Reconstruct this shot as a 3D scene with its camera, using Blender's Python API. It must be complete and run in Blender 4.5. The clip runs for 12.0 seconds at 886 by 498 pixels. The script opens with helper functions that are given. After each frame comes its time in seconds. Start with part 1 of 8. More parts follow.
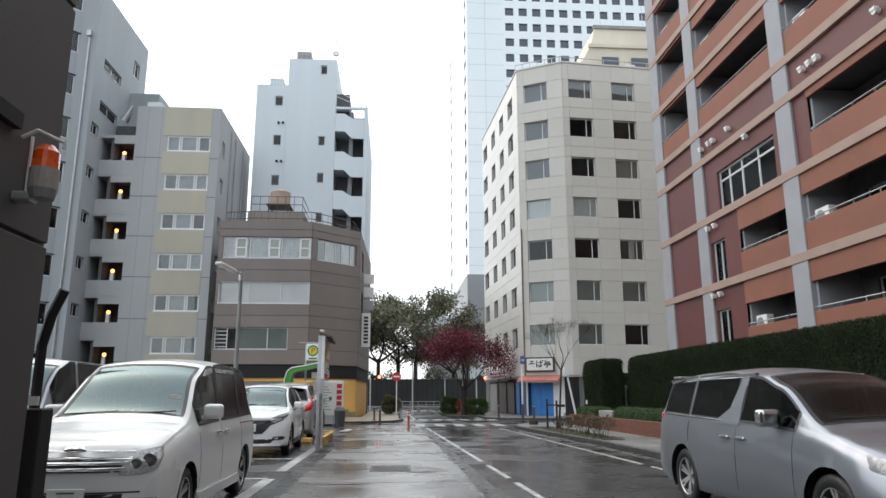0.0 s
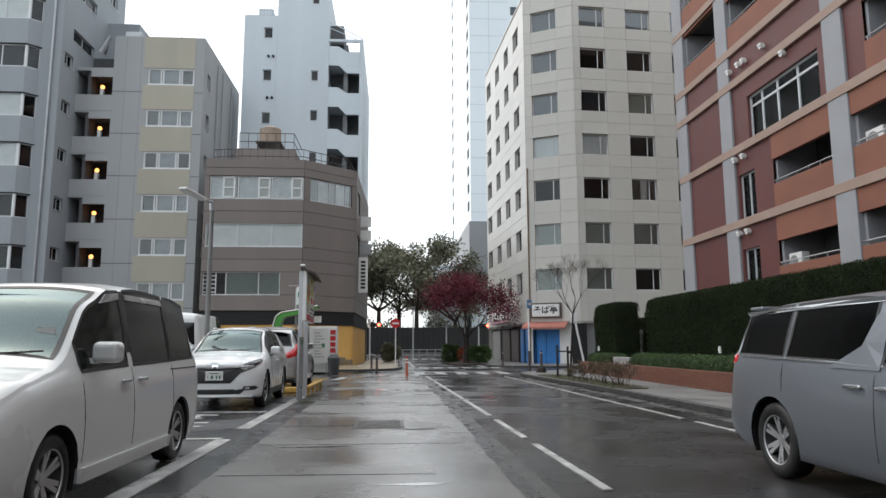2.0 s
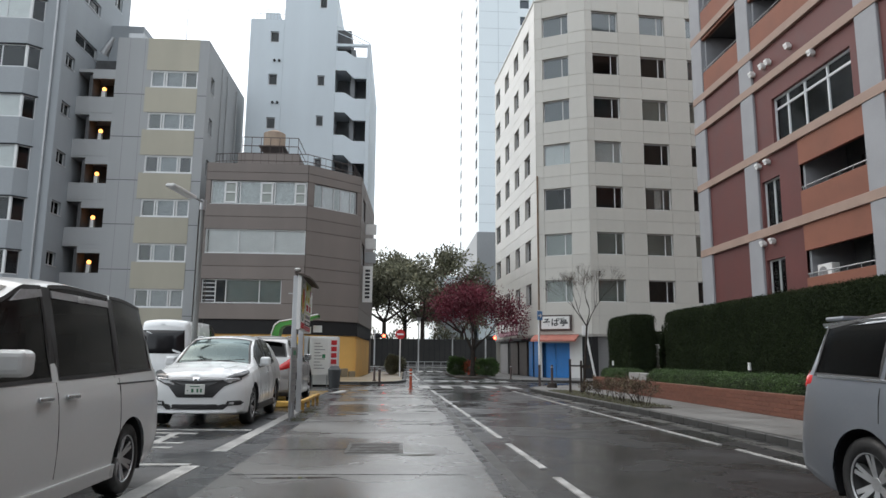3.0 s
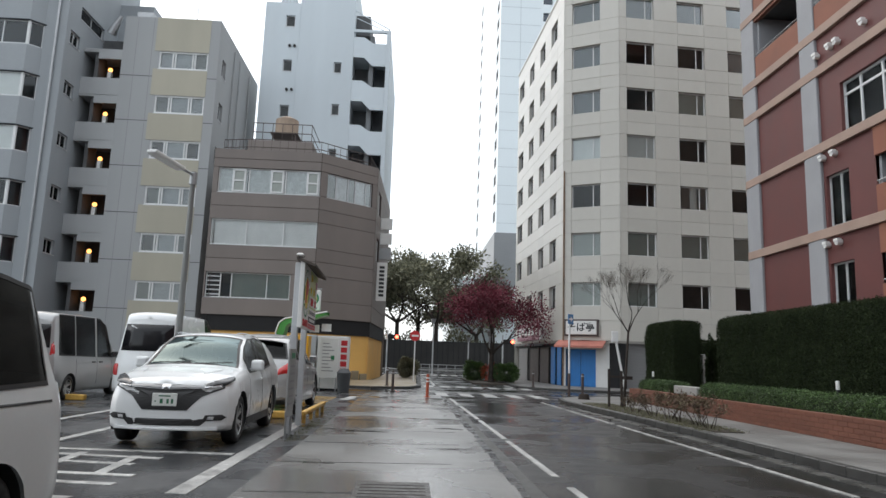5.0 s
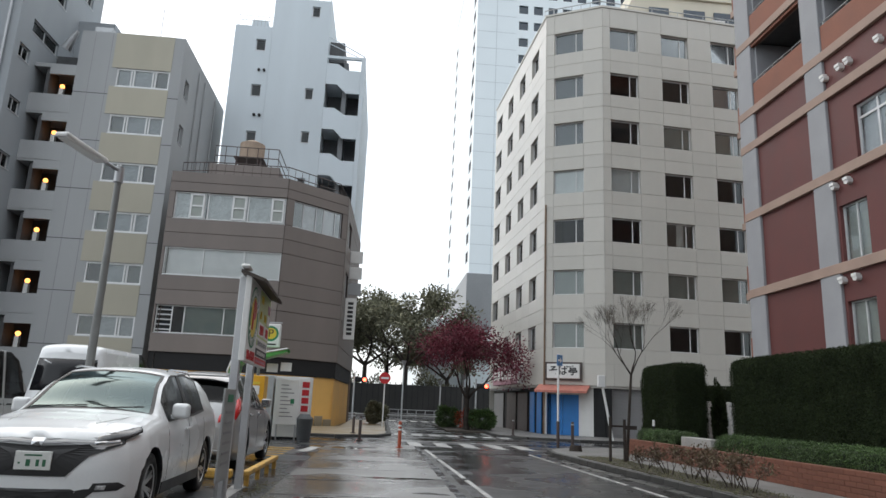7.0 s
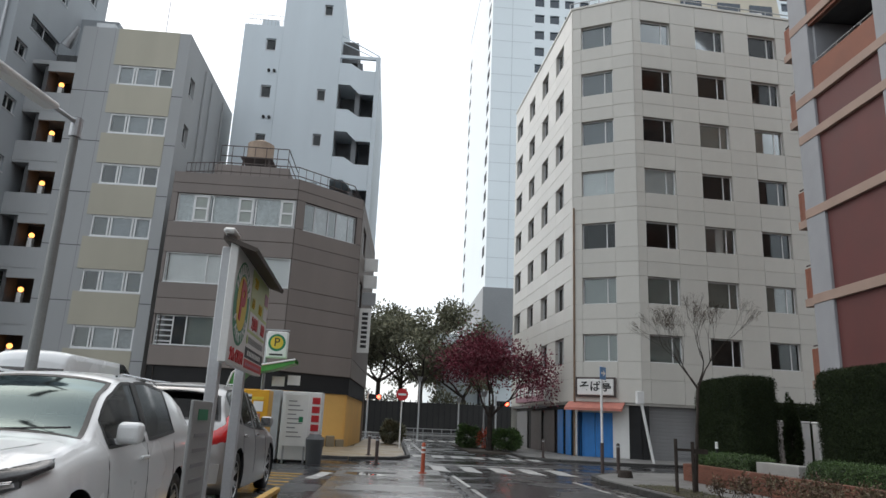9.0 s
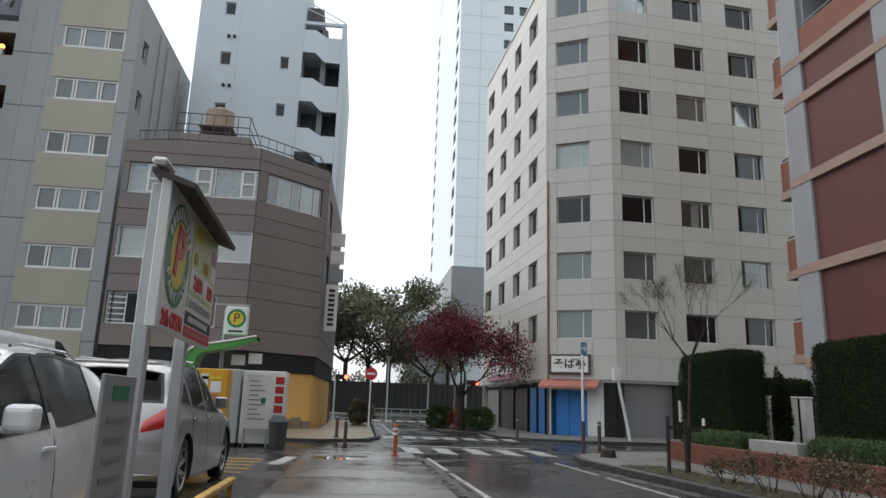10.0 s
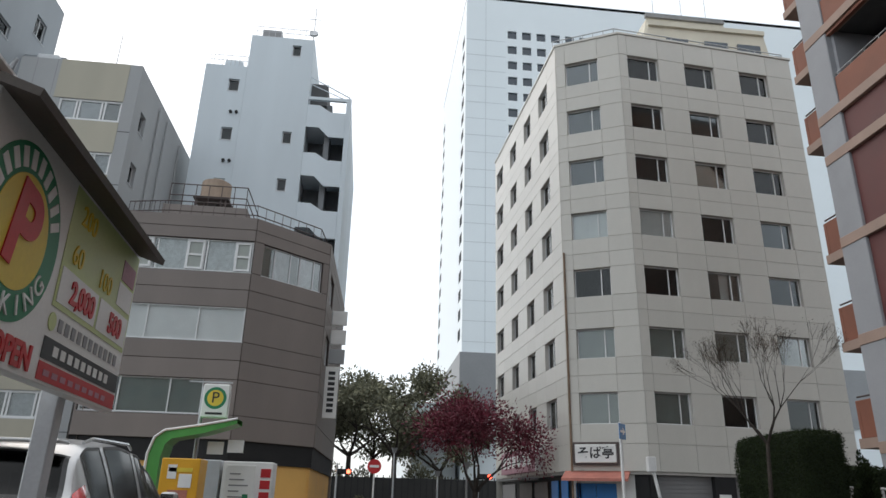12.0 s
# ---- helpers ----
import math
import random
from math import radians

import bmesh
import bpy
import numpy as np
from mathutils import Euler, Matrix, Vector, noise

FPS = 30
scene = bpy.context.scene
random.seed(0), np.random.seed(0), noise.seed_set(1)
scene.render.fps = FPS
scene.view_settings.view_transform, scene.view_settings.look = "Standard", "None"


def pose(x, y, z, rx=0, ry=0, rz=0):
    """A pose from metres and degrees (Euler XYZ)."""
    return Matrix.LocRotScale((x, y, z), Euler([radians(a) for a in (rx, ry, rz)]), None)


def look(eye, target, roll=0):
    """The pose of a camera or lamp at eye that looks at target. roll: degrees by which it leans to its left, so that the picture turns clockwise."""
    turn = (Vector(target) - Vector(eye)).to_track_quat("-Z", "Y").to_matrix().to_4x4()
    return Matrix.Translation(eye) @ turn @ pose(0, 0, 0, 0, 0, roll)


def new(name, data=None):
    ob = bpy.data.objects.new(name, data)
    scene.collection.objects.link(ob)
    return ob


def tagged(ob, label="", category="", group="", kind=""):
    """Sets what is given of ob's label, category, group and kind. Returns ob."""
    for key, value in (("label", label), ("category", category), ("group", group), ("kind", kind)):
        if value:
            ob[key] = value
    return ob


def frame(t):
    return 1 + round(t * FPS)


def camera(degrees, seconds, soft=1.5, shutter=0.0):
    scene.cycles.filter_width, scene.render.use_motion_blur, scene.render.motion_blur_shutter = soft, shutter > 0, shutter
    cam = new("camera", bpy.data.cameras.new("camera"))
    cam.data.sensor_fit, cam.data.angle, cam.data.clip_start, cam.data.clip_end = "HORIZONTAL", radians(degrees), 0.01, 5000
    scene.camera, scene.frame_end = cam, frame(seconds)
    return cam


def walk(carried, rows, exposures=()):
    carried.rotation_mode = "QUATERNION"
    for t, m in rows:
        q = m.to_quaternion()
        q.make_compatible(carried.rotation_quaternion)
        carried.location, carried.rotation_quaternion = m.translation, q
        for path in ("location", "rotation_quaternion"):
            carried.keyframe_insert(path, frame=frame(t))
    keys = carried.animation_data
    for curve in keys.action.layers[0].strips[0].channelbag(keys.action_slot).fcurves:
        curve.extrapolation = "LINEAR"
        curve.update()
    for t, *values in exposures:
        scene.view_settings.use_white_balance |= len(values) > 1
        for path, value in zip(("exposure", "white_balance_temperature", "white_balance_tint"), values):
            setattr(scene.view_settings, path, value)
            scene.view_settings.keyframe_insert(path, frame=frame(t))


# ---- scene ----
cam = camera(65.7, 12.0)
PATH = [
    (0, (0.166, -0.014, 1.353), (0.31, 1.936, 1.774), -0.1),
    (0.5, (0.196, 0.582, 1.333), (0.334, 2.54, 1.72), 0.1),
    (1, (0.275, 1.239, 1.302), (0.479, 3.197, 1.655), -0.1),
    (1.5, (0.333, 1.915, 1.239), (0.435, 3.88, 1.596), -1.7),
    (2, (0.396, 2.622, 1.231), (0.537, 4.598, 1.511), -0.2),
    (2.5, (0.455, 3.288, 1.232), (0.568, 5.264, 1.523), -0.2),
    (3, (0.492, 3.932, 1.246), (0.612, 5.904, 1.56), 0.5),
    (3.2, (0.474, 4.319, 1.246), (0.525, 6.291, 1.575), -0.6),
    (4.8, (0.348, 6.323, 1.31), (0.42, 8.29, 1.666), 0.2),
    (5, (0.307, 6.539, 1.341), (0.387, 8.511, 1.66), 2.0),
    (5.5, (0.313, 7.21, 1.344), (0.404, 9.177, 1.695), 0.6),
    (6, (0.277, 7.868, 1.378), (0.394, 9.816, 1.816), 2.8),
    (6.5, (0.238, 8.558, 1.349), (0.399, 10.501, 1.798), 1.6),
    (7, (0.181, 9.205, 1.343), (0.343, 11.148, 1.789), 2.5),
    (7.2, (0.149, 9.548, 1.284), (0.319, 11.488, 1.739), 1.5),
    (8.8, (-0.034, 11.81, 1.292), (0.09, 13.736, 1.817), 1.1),
    (9, (-0.037, 11.937, 1.338), (0.087, 13.871, 1.832), 2.6),
    (9.5, (-0.06, 12.583, 1.331), (0.087, 14.513, 1.838), 1.2),
    (10, (-0.1, 13.312, 1.317), (0.123, 15.25, 1.761), 1.9),
    (10.5, (-0.074, 13.932, 1.351), (0.142, 15.852, 1.867), 0.5),
    (11, (-0.092, 14.578, 1.322), (0.109, 16.492, 1.865), 2.0),
    (11.5, (0.007, 15.206, 1.322), (0.215, 17.091, 1.954), 0.2),
    (12, (0.042, 15.87, 1.295), (0.233, 17.737, 1.988), 1.5),
]
walk(cam, [(t, look(eye, target, roll)) for t, eye, target, roll in PATH],
     exposures=[(0.0, 0.70), (1.5, 0.53), (2.5, 0.48), (5.0, 0.52), (7.0, 0.41), (9.5, 0.23), (10.5, 0.21), (12, 0.22)])

# ---- daylight: an overcast, rainy sky ----
world = bpy.data.worlds.new("overcast")
scene.world = world
world.use_nodes = True
wn, wl = world.node_tree.nodes, world.node_tree.links
wn.clear()
sky = wn.new("ShaderNodeTexSky")
sky.sky_type, sky.sun_disc = "NISHITA", False
sky.sun_elevation, sky.sun_rotation = radians(50), radians(-45)
sky.air_density, sky.dust_density, sky.ozone_density = 1.0, 4.0, 1.0
sky_bg = wn.new("ShaderNodeBackground")
sky_bg.inputs[1].default_value = 0.05
wl.new(sky.outputs[0], sky_bg.inputs[0])
cloud_bg = wn.new("ShaderNodeBackground")
cloud_bg.inputs[0].default_value = (0.925, 0.975, 1.0, 1)
cloud_bg.inputs[1].default_value = 0.88
both = wn.new("ShaderNodeAddShader")
wl.new(sky_bg.outputs[0], both.inputs[0])
wl.new(cloud_bg.outputs[0], both.inputs[1])
wout = wn.new("ShaderNodeOutputWorld")
wl.new(both.outputs[0], wout.inputs[0])
sun_data = bpy.data.lights.new("sun", "SUN")
sun_data.energy, sun_data.angle, sun_data.color = 0.85, radians(125), (1.0, 0.99, 0.98)
sun = new("sun", sun_data)
sun.matrix_world = look((-45, 70, 75), (0, 25, 0))


# ---- materials ----
def mat(name, color, rough=0.7, metal=0.0, var=0.12, scale=3.0, fine=40.0, bump=0.15, spec=0.5, wet=0.0, streak=0.0, coat=0.0, island=False, objvar=0.0, alt=None):
    """A procedural surface: two scales of colour change, roughness change and fine relief."""
    m = bpy.data.materials.new(name)
    m.use_nodes = True
    n, l = m.node_tree.nodes, m.node_tree.links
    bsdf = n["Principled BSDF"]
    co = n.new("ShaderNodeTexCoord")
    big = n.new("ShaderNodeTexNoise")
    big.inputs["Scale"].default_value, big.inputs["Detail"].default_value = scale, 4.0
    small = n.new("ShaderNodeTexNoise")
    small.inputs["Scale"].default_value, small.inputs["Detail"].default_value = fine, 3.0
    l.new(co.outputs["Object"], big.inputs["Vector"])
    l.new(co.outputs["Object"], small.inputs["Vector"])
    if streak:
        mp = n.new("ShaderNodeMapping")
        mp.inputs["Scale"].default_value = (1.0, 1.0, streak)
        l.new(co.outputs["Object"], mp.inputs["Vector"])
        l.new(mp.outputs[0], big.inputs["Vector"])
    ramp = n.new("ShaderNodeMapRange")
    ramp.inputs[1].default_value, ramp.inputs[2].default_value = 0.3, 0.7
    ramp.inputs[3].default_value, ramp.inputs[4].default_value = 1 - var, 1 + var
    l.new(big.outputs[0], ramp.inputs[0])
    ramp2 = n.new("ShaderNodeMapRange")
    ramp2.inputs[1].default_value, ramp2.inputs[2].default_value = 0.3, 0.7
    ramp2.inputs[3].default_value, ramp2.inputs[4].default_value = 1 - var * 0.6, 1 + var * 0.6
    l.new(small.outputs[0], ramp2.inputs[0])
    mul = n.new("ShaderNodeMath")
    mul.operation = "MULTIPLY"
    l.new(ramp.outputs[0], mul.inputs[0])
    l.new(ramp2.outputs[0], mul.inputs[1])
    last = mul
    if island or objvar:
        src = n.new("ShaderNodeNewGeometry").outputs["Random Per Island"] if island else n.new("ShaderNodeObjectInfo").outputs["Random"]
        r3 = n.new("ShaderNodeMapRange")
        amount = 0.3 if island else objvar
        r3.inputs[3].default_value, r3.inputs[4].default_value = 1 - amount, 1 + amount
        l.new(src, r3.inputs[0])
        mul2 = n.new("ShaderNodeMath")
        mul2.operation = "MULTIPLY"
        l.new(mul.outputs[0], mul2.inputs[0])
        l.new(r3.outputs[0], mul2.inputs[1])
        last = mul2
    tint = n.new("ShaderNodeVectorMath")
    tint.operation = "SCALE"
    tint.inputs[0].default_value = color
    if alt:
        mixc = n.new("ShaderNodeMix")
        mixc.data_type = "RGBA"
        mixc.inputs[6].default_value, mixc.inputs[7].default_value = (*color, 1), (*alt, 1)
        l.new(src if (island or objvar) else big.outputs[0], mixc.inputs[0])
        l.new(mixc.outputs[2], tint.inputs[0])
    l.new(last.outputs[0], tint.inputs["Scale"])
    l.new(tint.outputs[0], bsdf.inputs["Base Color"])
    bsdf.inputs["Metallic"].default_value = metal
    bsdf.inputs["Specular IOR Level"].default_value = spec
    bsdf.inputs["Coat Weight"].default_value = coat
    bsdf.inputs["Coat Roughness"].default_value = 0.06
    rr = n.new("ShaderNodeMapRange")
    rr.inputs[1].default_value, rr.inputs[2].default_value = 0.35, 0.65
    rr.inputs[3].default_value, rr.inputs[4].default_value = max(0.03, rough - wet), min(1.0, rough + 0.08)
    l.new(big.outputs[0], rr.inputs[0])
    l.new(rr.outputs[0], bsdf.inputs["Roughness"])
    if bump:
        b = n.new("ShaderNodeBump")
        b.inputs["Strength"].default_value, b.inputs["Distance"].default_value = bump, 0.01
        l.new(small.outputs[0], b.inputs["Height"])
        l.new(b.outputs[0], bsdf.inputs["Normal"])
    return m


def glass_mat(name, tint, rough=0.02, ior=1.5, gloss=(1.0, 1.0, 1.0)):
    """Thin glass: clear or tinted see-through, with mirror gloss by angle."""
    m = bpy.data.materials.new(name)
    m.use_nodes = True
    n, l = m.node_tree.nodes, m.node_tree.links
    n.clear()
    tr = n.new("ShaderNodeBsdfTransparent")
    tr.inputs[0].default_value = (*tint, 1)
    gl = n.new("ShaderNodeBsdfGlossy")
    gl.inputs["Roughness"].default_value = rough
    gl.inputs["Color"].default_value = (*gloss, 1)
    fr = n.new("ShaderNodeFresnel")
    fr.inputs[0].default_value = ior
    mix = n.new("ShaderNodeMixShader")
    l.new(fr.outputs[0], mix.inputs[0])
    l.new(tr.outputs[0], mix.inputs[1])
    l.new(gl.outputs[0], mix.inputs[2])
    out = n.new("ShaderNodeOutputMaterial")
    l.new(mix.outputs[0], out.inputs[0])
    return m


def lamp_mat(name, color, strength):
    m = bpy.data.materials.new(name)
    m.use_nodes = True
    bsdf = m.node_tree.nodes["Principled BSDF"]
    bsdf.inputs["Base Color"].default_value = (*color, 1)
    bsdf.inputs["Emission Color"].default_value = (*color, 1)
    bsdf.inputs["Emission Strength"].default_value = strength
    return m


ASPHALT = mat("wet asphalt", (0.030, 0.030, 0.031), 0.34, var=0.3, scale=0.55, fine=90, bump=0.14, wet=0.25, spec=0.3)
LOT = mat("wet dark parking asphalt", (0.038, 0.04, 0.043), 0.36, var=0.3, scale=0.7, fine=90, bump=0.22, wet=0.28)
WALKWAY = mat("wet worn walkway asphalt", (0.145, 0.143, 0.138), 0.38, var=0.22, scale=0.4, fine=80, bump=0.18, wet=0.3)
PAVING = mat("damp light paving", (0.155, 0.153, 0.147), 0.6, var=0.2, scale=0.8, fine=60, bump=0.15, wet=0.2, spec=0.3, objvar=0.08)
SANDY = mat("damp ochre paving", (0.24, 0.19, 0.12), 0.55, var=0.22, scale=0.8, fine=60, bump=0.15, wet=0.2)
KERB = mat("grey kerb stone", (0.042, 0.042, 0.04), 0.6, var=0.25, scale=2.0, fine=50, bump=0.3, objvar=0.15, wet=0.15)
LINE = mat("worn white road paint", (0.36, 0.36, 0.35), 0.5, var=0.4, scale=4, fine=45, bump=0.2, wet=0.2)
LINE_Y = mat("worn yellow road paint", (0.55, 0.33, 0.07), 0.5, var=0.3, scale=4, fine=45, bump=0.2)
IRON = mat("rusty cast iron", (0.06, 0.055, 0.05), 0.5, metal=0.6, var=0.3, scale=6, fine=80, bump=0.4, wet=0.2)
BEIGE = mat("beige facade panel", (0.555, 0.538, 0.492), 0.36, var=0.06, scale=0.5, fine=25, bump=0.06, objvar=0.035, streak=0.25)
BEIGE_DK = mat("dull panel joint", (0.44, 0.42, 0.39), 0.8, var=0.1)
BROWN = mat("brown grey cladding plank", (0.195, 0.167, 0.152), 0.55, var=0.09, scale=0.6, fine=30, bump=0.08, objvar=0.05, streak=0.3)
BROWN_DK = mat("dark brown joint", (0.07, 0.055, 0.05), 0.8, var=0.1)
PALE = mat("pale blue grey render", (0.58, 0.64, 0.68), 0.7, var=0.06, scale=0.4, fine=30, bump=0.08, streak=0.2)
CREAMGREY = mat("light grey concrete", (0.36, 0.37, 0.375), 0.75, var=0.08, scale=0.35, fine=30, bump=0.1, streak=0.2)
YELLOWISH = mat("pale yellow tile", (0.42, 0.395, 0.32), 0.7, var=0.08, scale=0.5, fine=40, bump=0.1, streak=0.3)
BLUEGREY = mat("blue grey concrete", (0.30, 0.322, 0.34), 0.7, var=0.1, scale=0.35, fine=30, bump=0.1, streak=0.2)
TOWERWHITE = mat("pale blue white tower cladding", (0.72, 0.78, 0.81), 0.35, var=0.03, scale=0.1, fine=6, bump=0.02)
TOWERGREY = mat("grey stone tower base", (0.24, 0.25, 0.26), 0.5, var=0.08, scale=0.2, fine=6, bump=0.05)
ORANGE = mat("orange terracotta render", (0.225, 0.088, 0.056), 0.7, var=0.12, scale=0.7, fine=40, bump=0.12)
MAROON = mat("dark red tile", (0.115, 0.036, 0.033), 0.55, var=0.14, scale=0.8, fine=60, bump=0.15)
PINKBAND = mat("pinkish stone band", (0.33, 0.235, 0.19), 0.7, var=0.1, scale=1, fine=40, bump=0.1)
PILLAR = mat("light grey concrete pillar", (0.30, 0.305, 0.32), 0.7, var=0.08, scale=0.7, fine=40, bump=0.1)
ROOFGREY = mat("grey roof membrane", (0.25, 0.25, 0.25), 0.8, var=0.15)
DARKROOM = mat("dim interior plaster", (0.58, 0.58, 0.58), 0.9, var=0.1)
# Dark grey: painted shade for recesses, also used for joints.
VOID = mat("dark grey recess shade and joints", (0.10, 0.102, 0.105), 0.85, var=0.15)
# Near-black fill painted in for unlit rooms and recesses, also window heads.
BAYDARK = mat("dark painted recess shade and trim", (0.06, 0.065, 0.07), 0.9, var=0.25, scale=1.0, spec=0.1)
ALU = mat("grey aluminium frame", (0.58, 0.59, 0.60), 0.4, metal=0.3, var=0.05, bump=0.0)
WHITEFRAME = mat("white window frame", (0.72, 0.73, 0.73), 0.45, var=0.05, bump=0.0)
BLIND_W = mat("white roller blind", (0.82, 0.83, 0.82), 0.8, var=0.06, scale=2, bump=0.02)
BLIND_G = mat("grey green blind", (0.36, 0.39, 0.365), 0.8, var=0.08, scale=2, bump=0.02)
# Blue grey sheet that paints in the sky reflected by the panes.
SKYPANE = mat("blue grey painted sky reflection", (0.17, 0.19, 0.21), 0.6, var=0.12, scale=1.2, bump=0.02)
NET = mat("grey net curtain", (0.46, 0.48, 0.50), 0.9, var=0.15, scale=6, bump=0.05)
# Darker copy of the net curtain, shade put into its colour.
NET_DK = mat("shaded net curtain", (0.25, 0.26, 0.26), 0.9, var=0.2, scale=6, bump=0.05)
# Loggia walls: darker than the tower render, recess shade mixed into the grey.
LOGGIA = mat("loggia render darkened for shade", (0.20, 0.21, 0.22), 0.8, var=0.15, scale=0.8)
CURTAIN = mat("pale curtain", (0.74, 0.76, 0.76), 0.9, var=0.15, scale=6, bump=0.05)
GLASS = glass_mat("window glass", (0.9, 0.92, 0.92))
GLASS_SOFT = glass_mat("matt window glass", (0.92, 0.93, 0.93), 0.05, ior=1.22)
GLASS_DK = glass_mat("dark window glass", (0.66, 0.69, 0.70), ior=1.4)
TOWERGLASS = mat("dark blue tower glass", (0.03, 0.045, 0.065), 0.12, var=0.15, scale=0.3, bump=0.0, spec=0.8)
HEDGELEAF = mat("dark green hedge leaf", (0.021, 0.030, 0.013), 0.8, var=0.18, scale=0.9, fine=5, bump=0, spec=0.1, island=True, alt=(0.026, 0.036, 0.016))
LOWLEAF = mat("bright green hedge leaf", (0.035, 0.07, 0.018), 0.6, var=0.25, scale=1.5, fine=8, bump=0, island=True, alt=(0.055, 0.10, 0.024))
# Hedge filling: shade between the leaves is put into this dark green.
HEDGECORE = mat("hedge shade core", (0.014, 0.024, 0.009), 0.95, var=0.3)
TREELEAF = mat("dark evergreen leaf", (0.095, 0.098, 0.062), 0.7, var=0.22, scale=0.6, fine=4, bump=0, island=True, alt=(0.15, 0.145, 0.09))
REDLEAF = mat("crimson blossom", (0.12, 0.02, 0.033), 0.6, var=0.25, scale=0.8, fine=6, bump=0, island=True, alt=(0.19, 0.032, 0.055))
RUSTLEAF = mat("brown red dry leaf", (0.10, 0.05, 0.035), 0.6, var=0.25, scale=0.8, fine=6, bump=0, island=True, alt=(0.09, 0.08, 0.04))
GRASS = mat("wet verge grass", (0.085, 0.10, 0.045), 0.7, var=0.3, scale=3, fine=20, bump=0.3, island=True, alt=(0.13, 0.12, 0.06))
SOIL = mat("wet soil", (0.055, 0.045, 0.035), 0.8, var=0.35, scale=3, fine=30, bump=0.5)
BARK = mat("wet dark bark", (0.045, 0.037, 0.032), 0.85, var=0.3, scale=5, fine=40, bump=0.5, spec=0.2)
STEEL = mat("galvanised steel", (0.42, 0.43, 0.44), 0.4, metal=0.7, var=0.1, scale=3, bump=0.03)
POSTGREY = mat("pale grey painted steel", (0.50, 0.51, 0.525), 0.4, metal=0.1, var=0.08, scale=2, bump=0.03)
WHITEMETAL = mat("white painted metal", (0.72, 0.72, 0.71), 0.4, var=0.06, scale=2, bump=0.02)
BLACK = mat("black painted metal", (0.02, 0.02, 0.021), 0.6, var=0.15, bump=0.05, spec=0.25)
DARKWALL = mat("dark brown grey wall panel", (0.072, 0.067, 0.065), 0.6, var=0.12, scale=1.2, fine=40, bump=0.1)
BLUE = mat("bright blue shutter", (0.025, 0.20, 0.55), 0.45, var=0.08, scale=2, bump=0.03)
SHUTTER = mat("grey roller shutter", (0.26, 0.26, 0.265), 0.5, metal=0.3, var=0.1, scale=1, bump=0.04)
AWNING = mat("faded red awning", (0.45, 0.17, 0.13), 0.7, var=0.15, scale=3, bump=0.08)
SIGNWHITE = mat("white sign face", (0.75, 0.75, 0.73), 0.4, var=0.05, scale=2, bump=0.0)
INK = mat("black sign ink", (0.02, 0.02, 0.022), 0.5, var=0.05, bump=0)
RED = mat("red sign paint", (0.50, 0.02, 0.025), 0.45, var=0.08, bump=0)
PINK = mat("pink sign face", (0.42, 0.20, 0.25), 0.5, var=0.15, bump=0)
YELLOWWALL = mat("orange yellow painted wall", (0.72, 0.42, 0.12), 0.6, var=0.08, scale=0.7, fine=30, bump=0.06)
YELLOW = mat("yellow machine paint", (0.70, 0.36, 0.02), 0.35, var=0.06, scale=2, bump=0.02)
GREEN = mat("green painted metal", (0.07, 0.30, 0.06), 0.4, var=0.1, scale=2, bump=0.02)
SIGNGREEN = mat("dark green sign print", (0.02, 0.20, 0.09), 0.45, var=0.05, bump=0)
LIME = mat("lime sign print", (0.52, 0.60, 0.27), 0.45, var=0.05, bump=0)
SIGNYELLOW = mat("yellow sign print", (0.70, 0.52, 0.05), 0.45, var=0.05, bump=0)
BRICKPLANTER = mat("orange brick planter", (0.15, 0.056, 0.034), 0.7, var=0.18, scale=1.5, fine=40, bump=0.2, objvar=0.12)
ORANGEPOST = mat("orange rubber post", (0.36, 0.07, 0.03), 0.5, var=0.15, bump=0.03)
TERRAPOST = mat("brown steel post", (0.07, 0.05, 0.045), 0.45, var=0.1, bump=0.05)
LAMPGLOW = lamp_mat("warm corridor lamp", (1.0, 0.40, 0.10), 2.4)
SIGNALGLOW = lamp_mat("red signal lamp", (1.0, 0.08, 0.04), 8.0)
HEADGLOW = lamp_mat("amber lamp glow", (1.0, 0.45, 0.15), 8.0)
OFFICEGLOW = lamp_mat("office ceiling light", (1.0, 0.97, 0.9), 3.0)


# ---- mesh helpers ----
def bx(bm, x0, x1, y0, y1, z0, z1):
    """A box."""
    v = [bm.verts.new(p) for p in ((x0, y0, z0), (x1, y0, z0), (x1, y1, z0), (x0, y1, z0), (x0, y0, z1), (x1, y0, z1), (x1, y1, z1), (x0, y1, z1))]
    for f in ((3, 2, 1, 0), (4, 5, 6, 7), (0, 1, 5, 4), (1, 2, 6, 5), (2, 3, 7, 6), (3, 0, 4, 7)):
        bm.faces.new([v[i] for i in f])
    return bm


def box(x0, x1, y0, y1, z0, z1, bevel=0.0, seg=2):
    bm = bx(bmesh.new(), x0, x1, y0, y1, z0, z1)
    if bevel:
        bmesh.ops.bevel(bm, geom=bm.edges[:], offset=bevel, segments=seg, affect="EDGES", profile=0.5)
    return bm


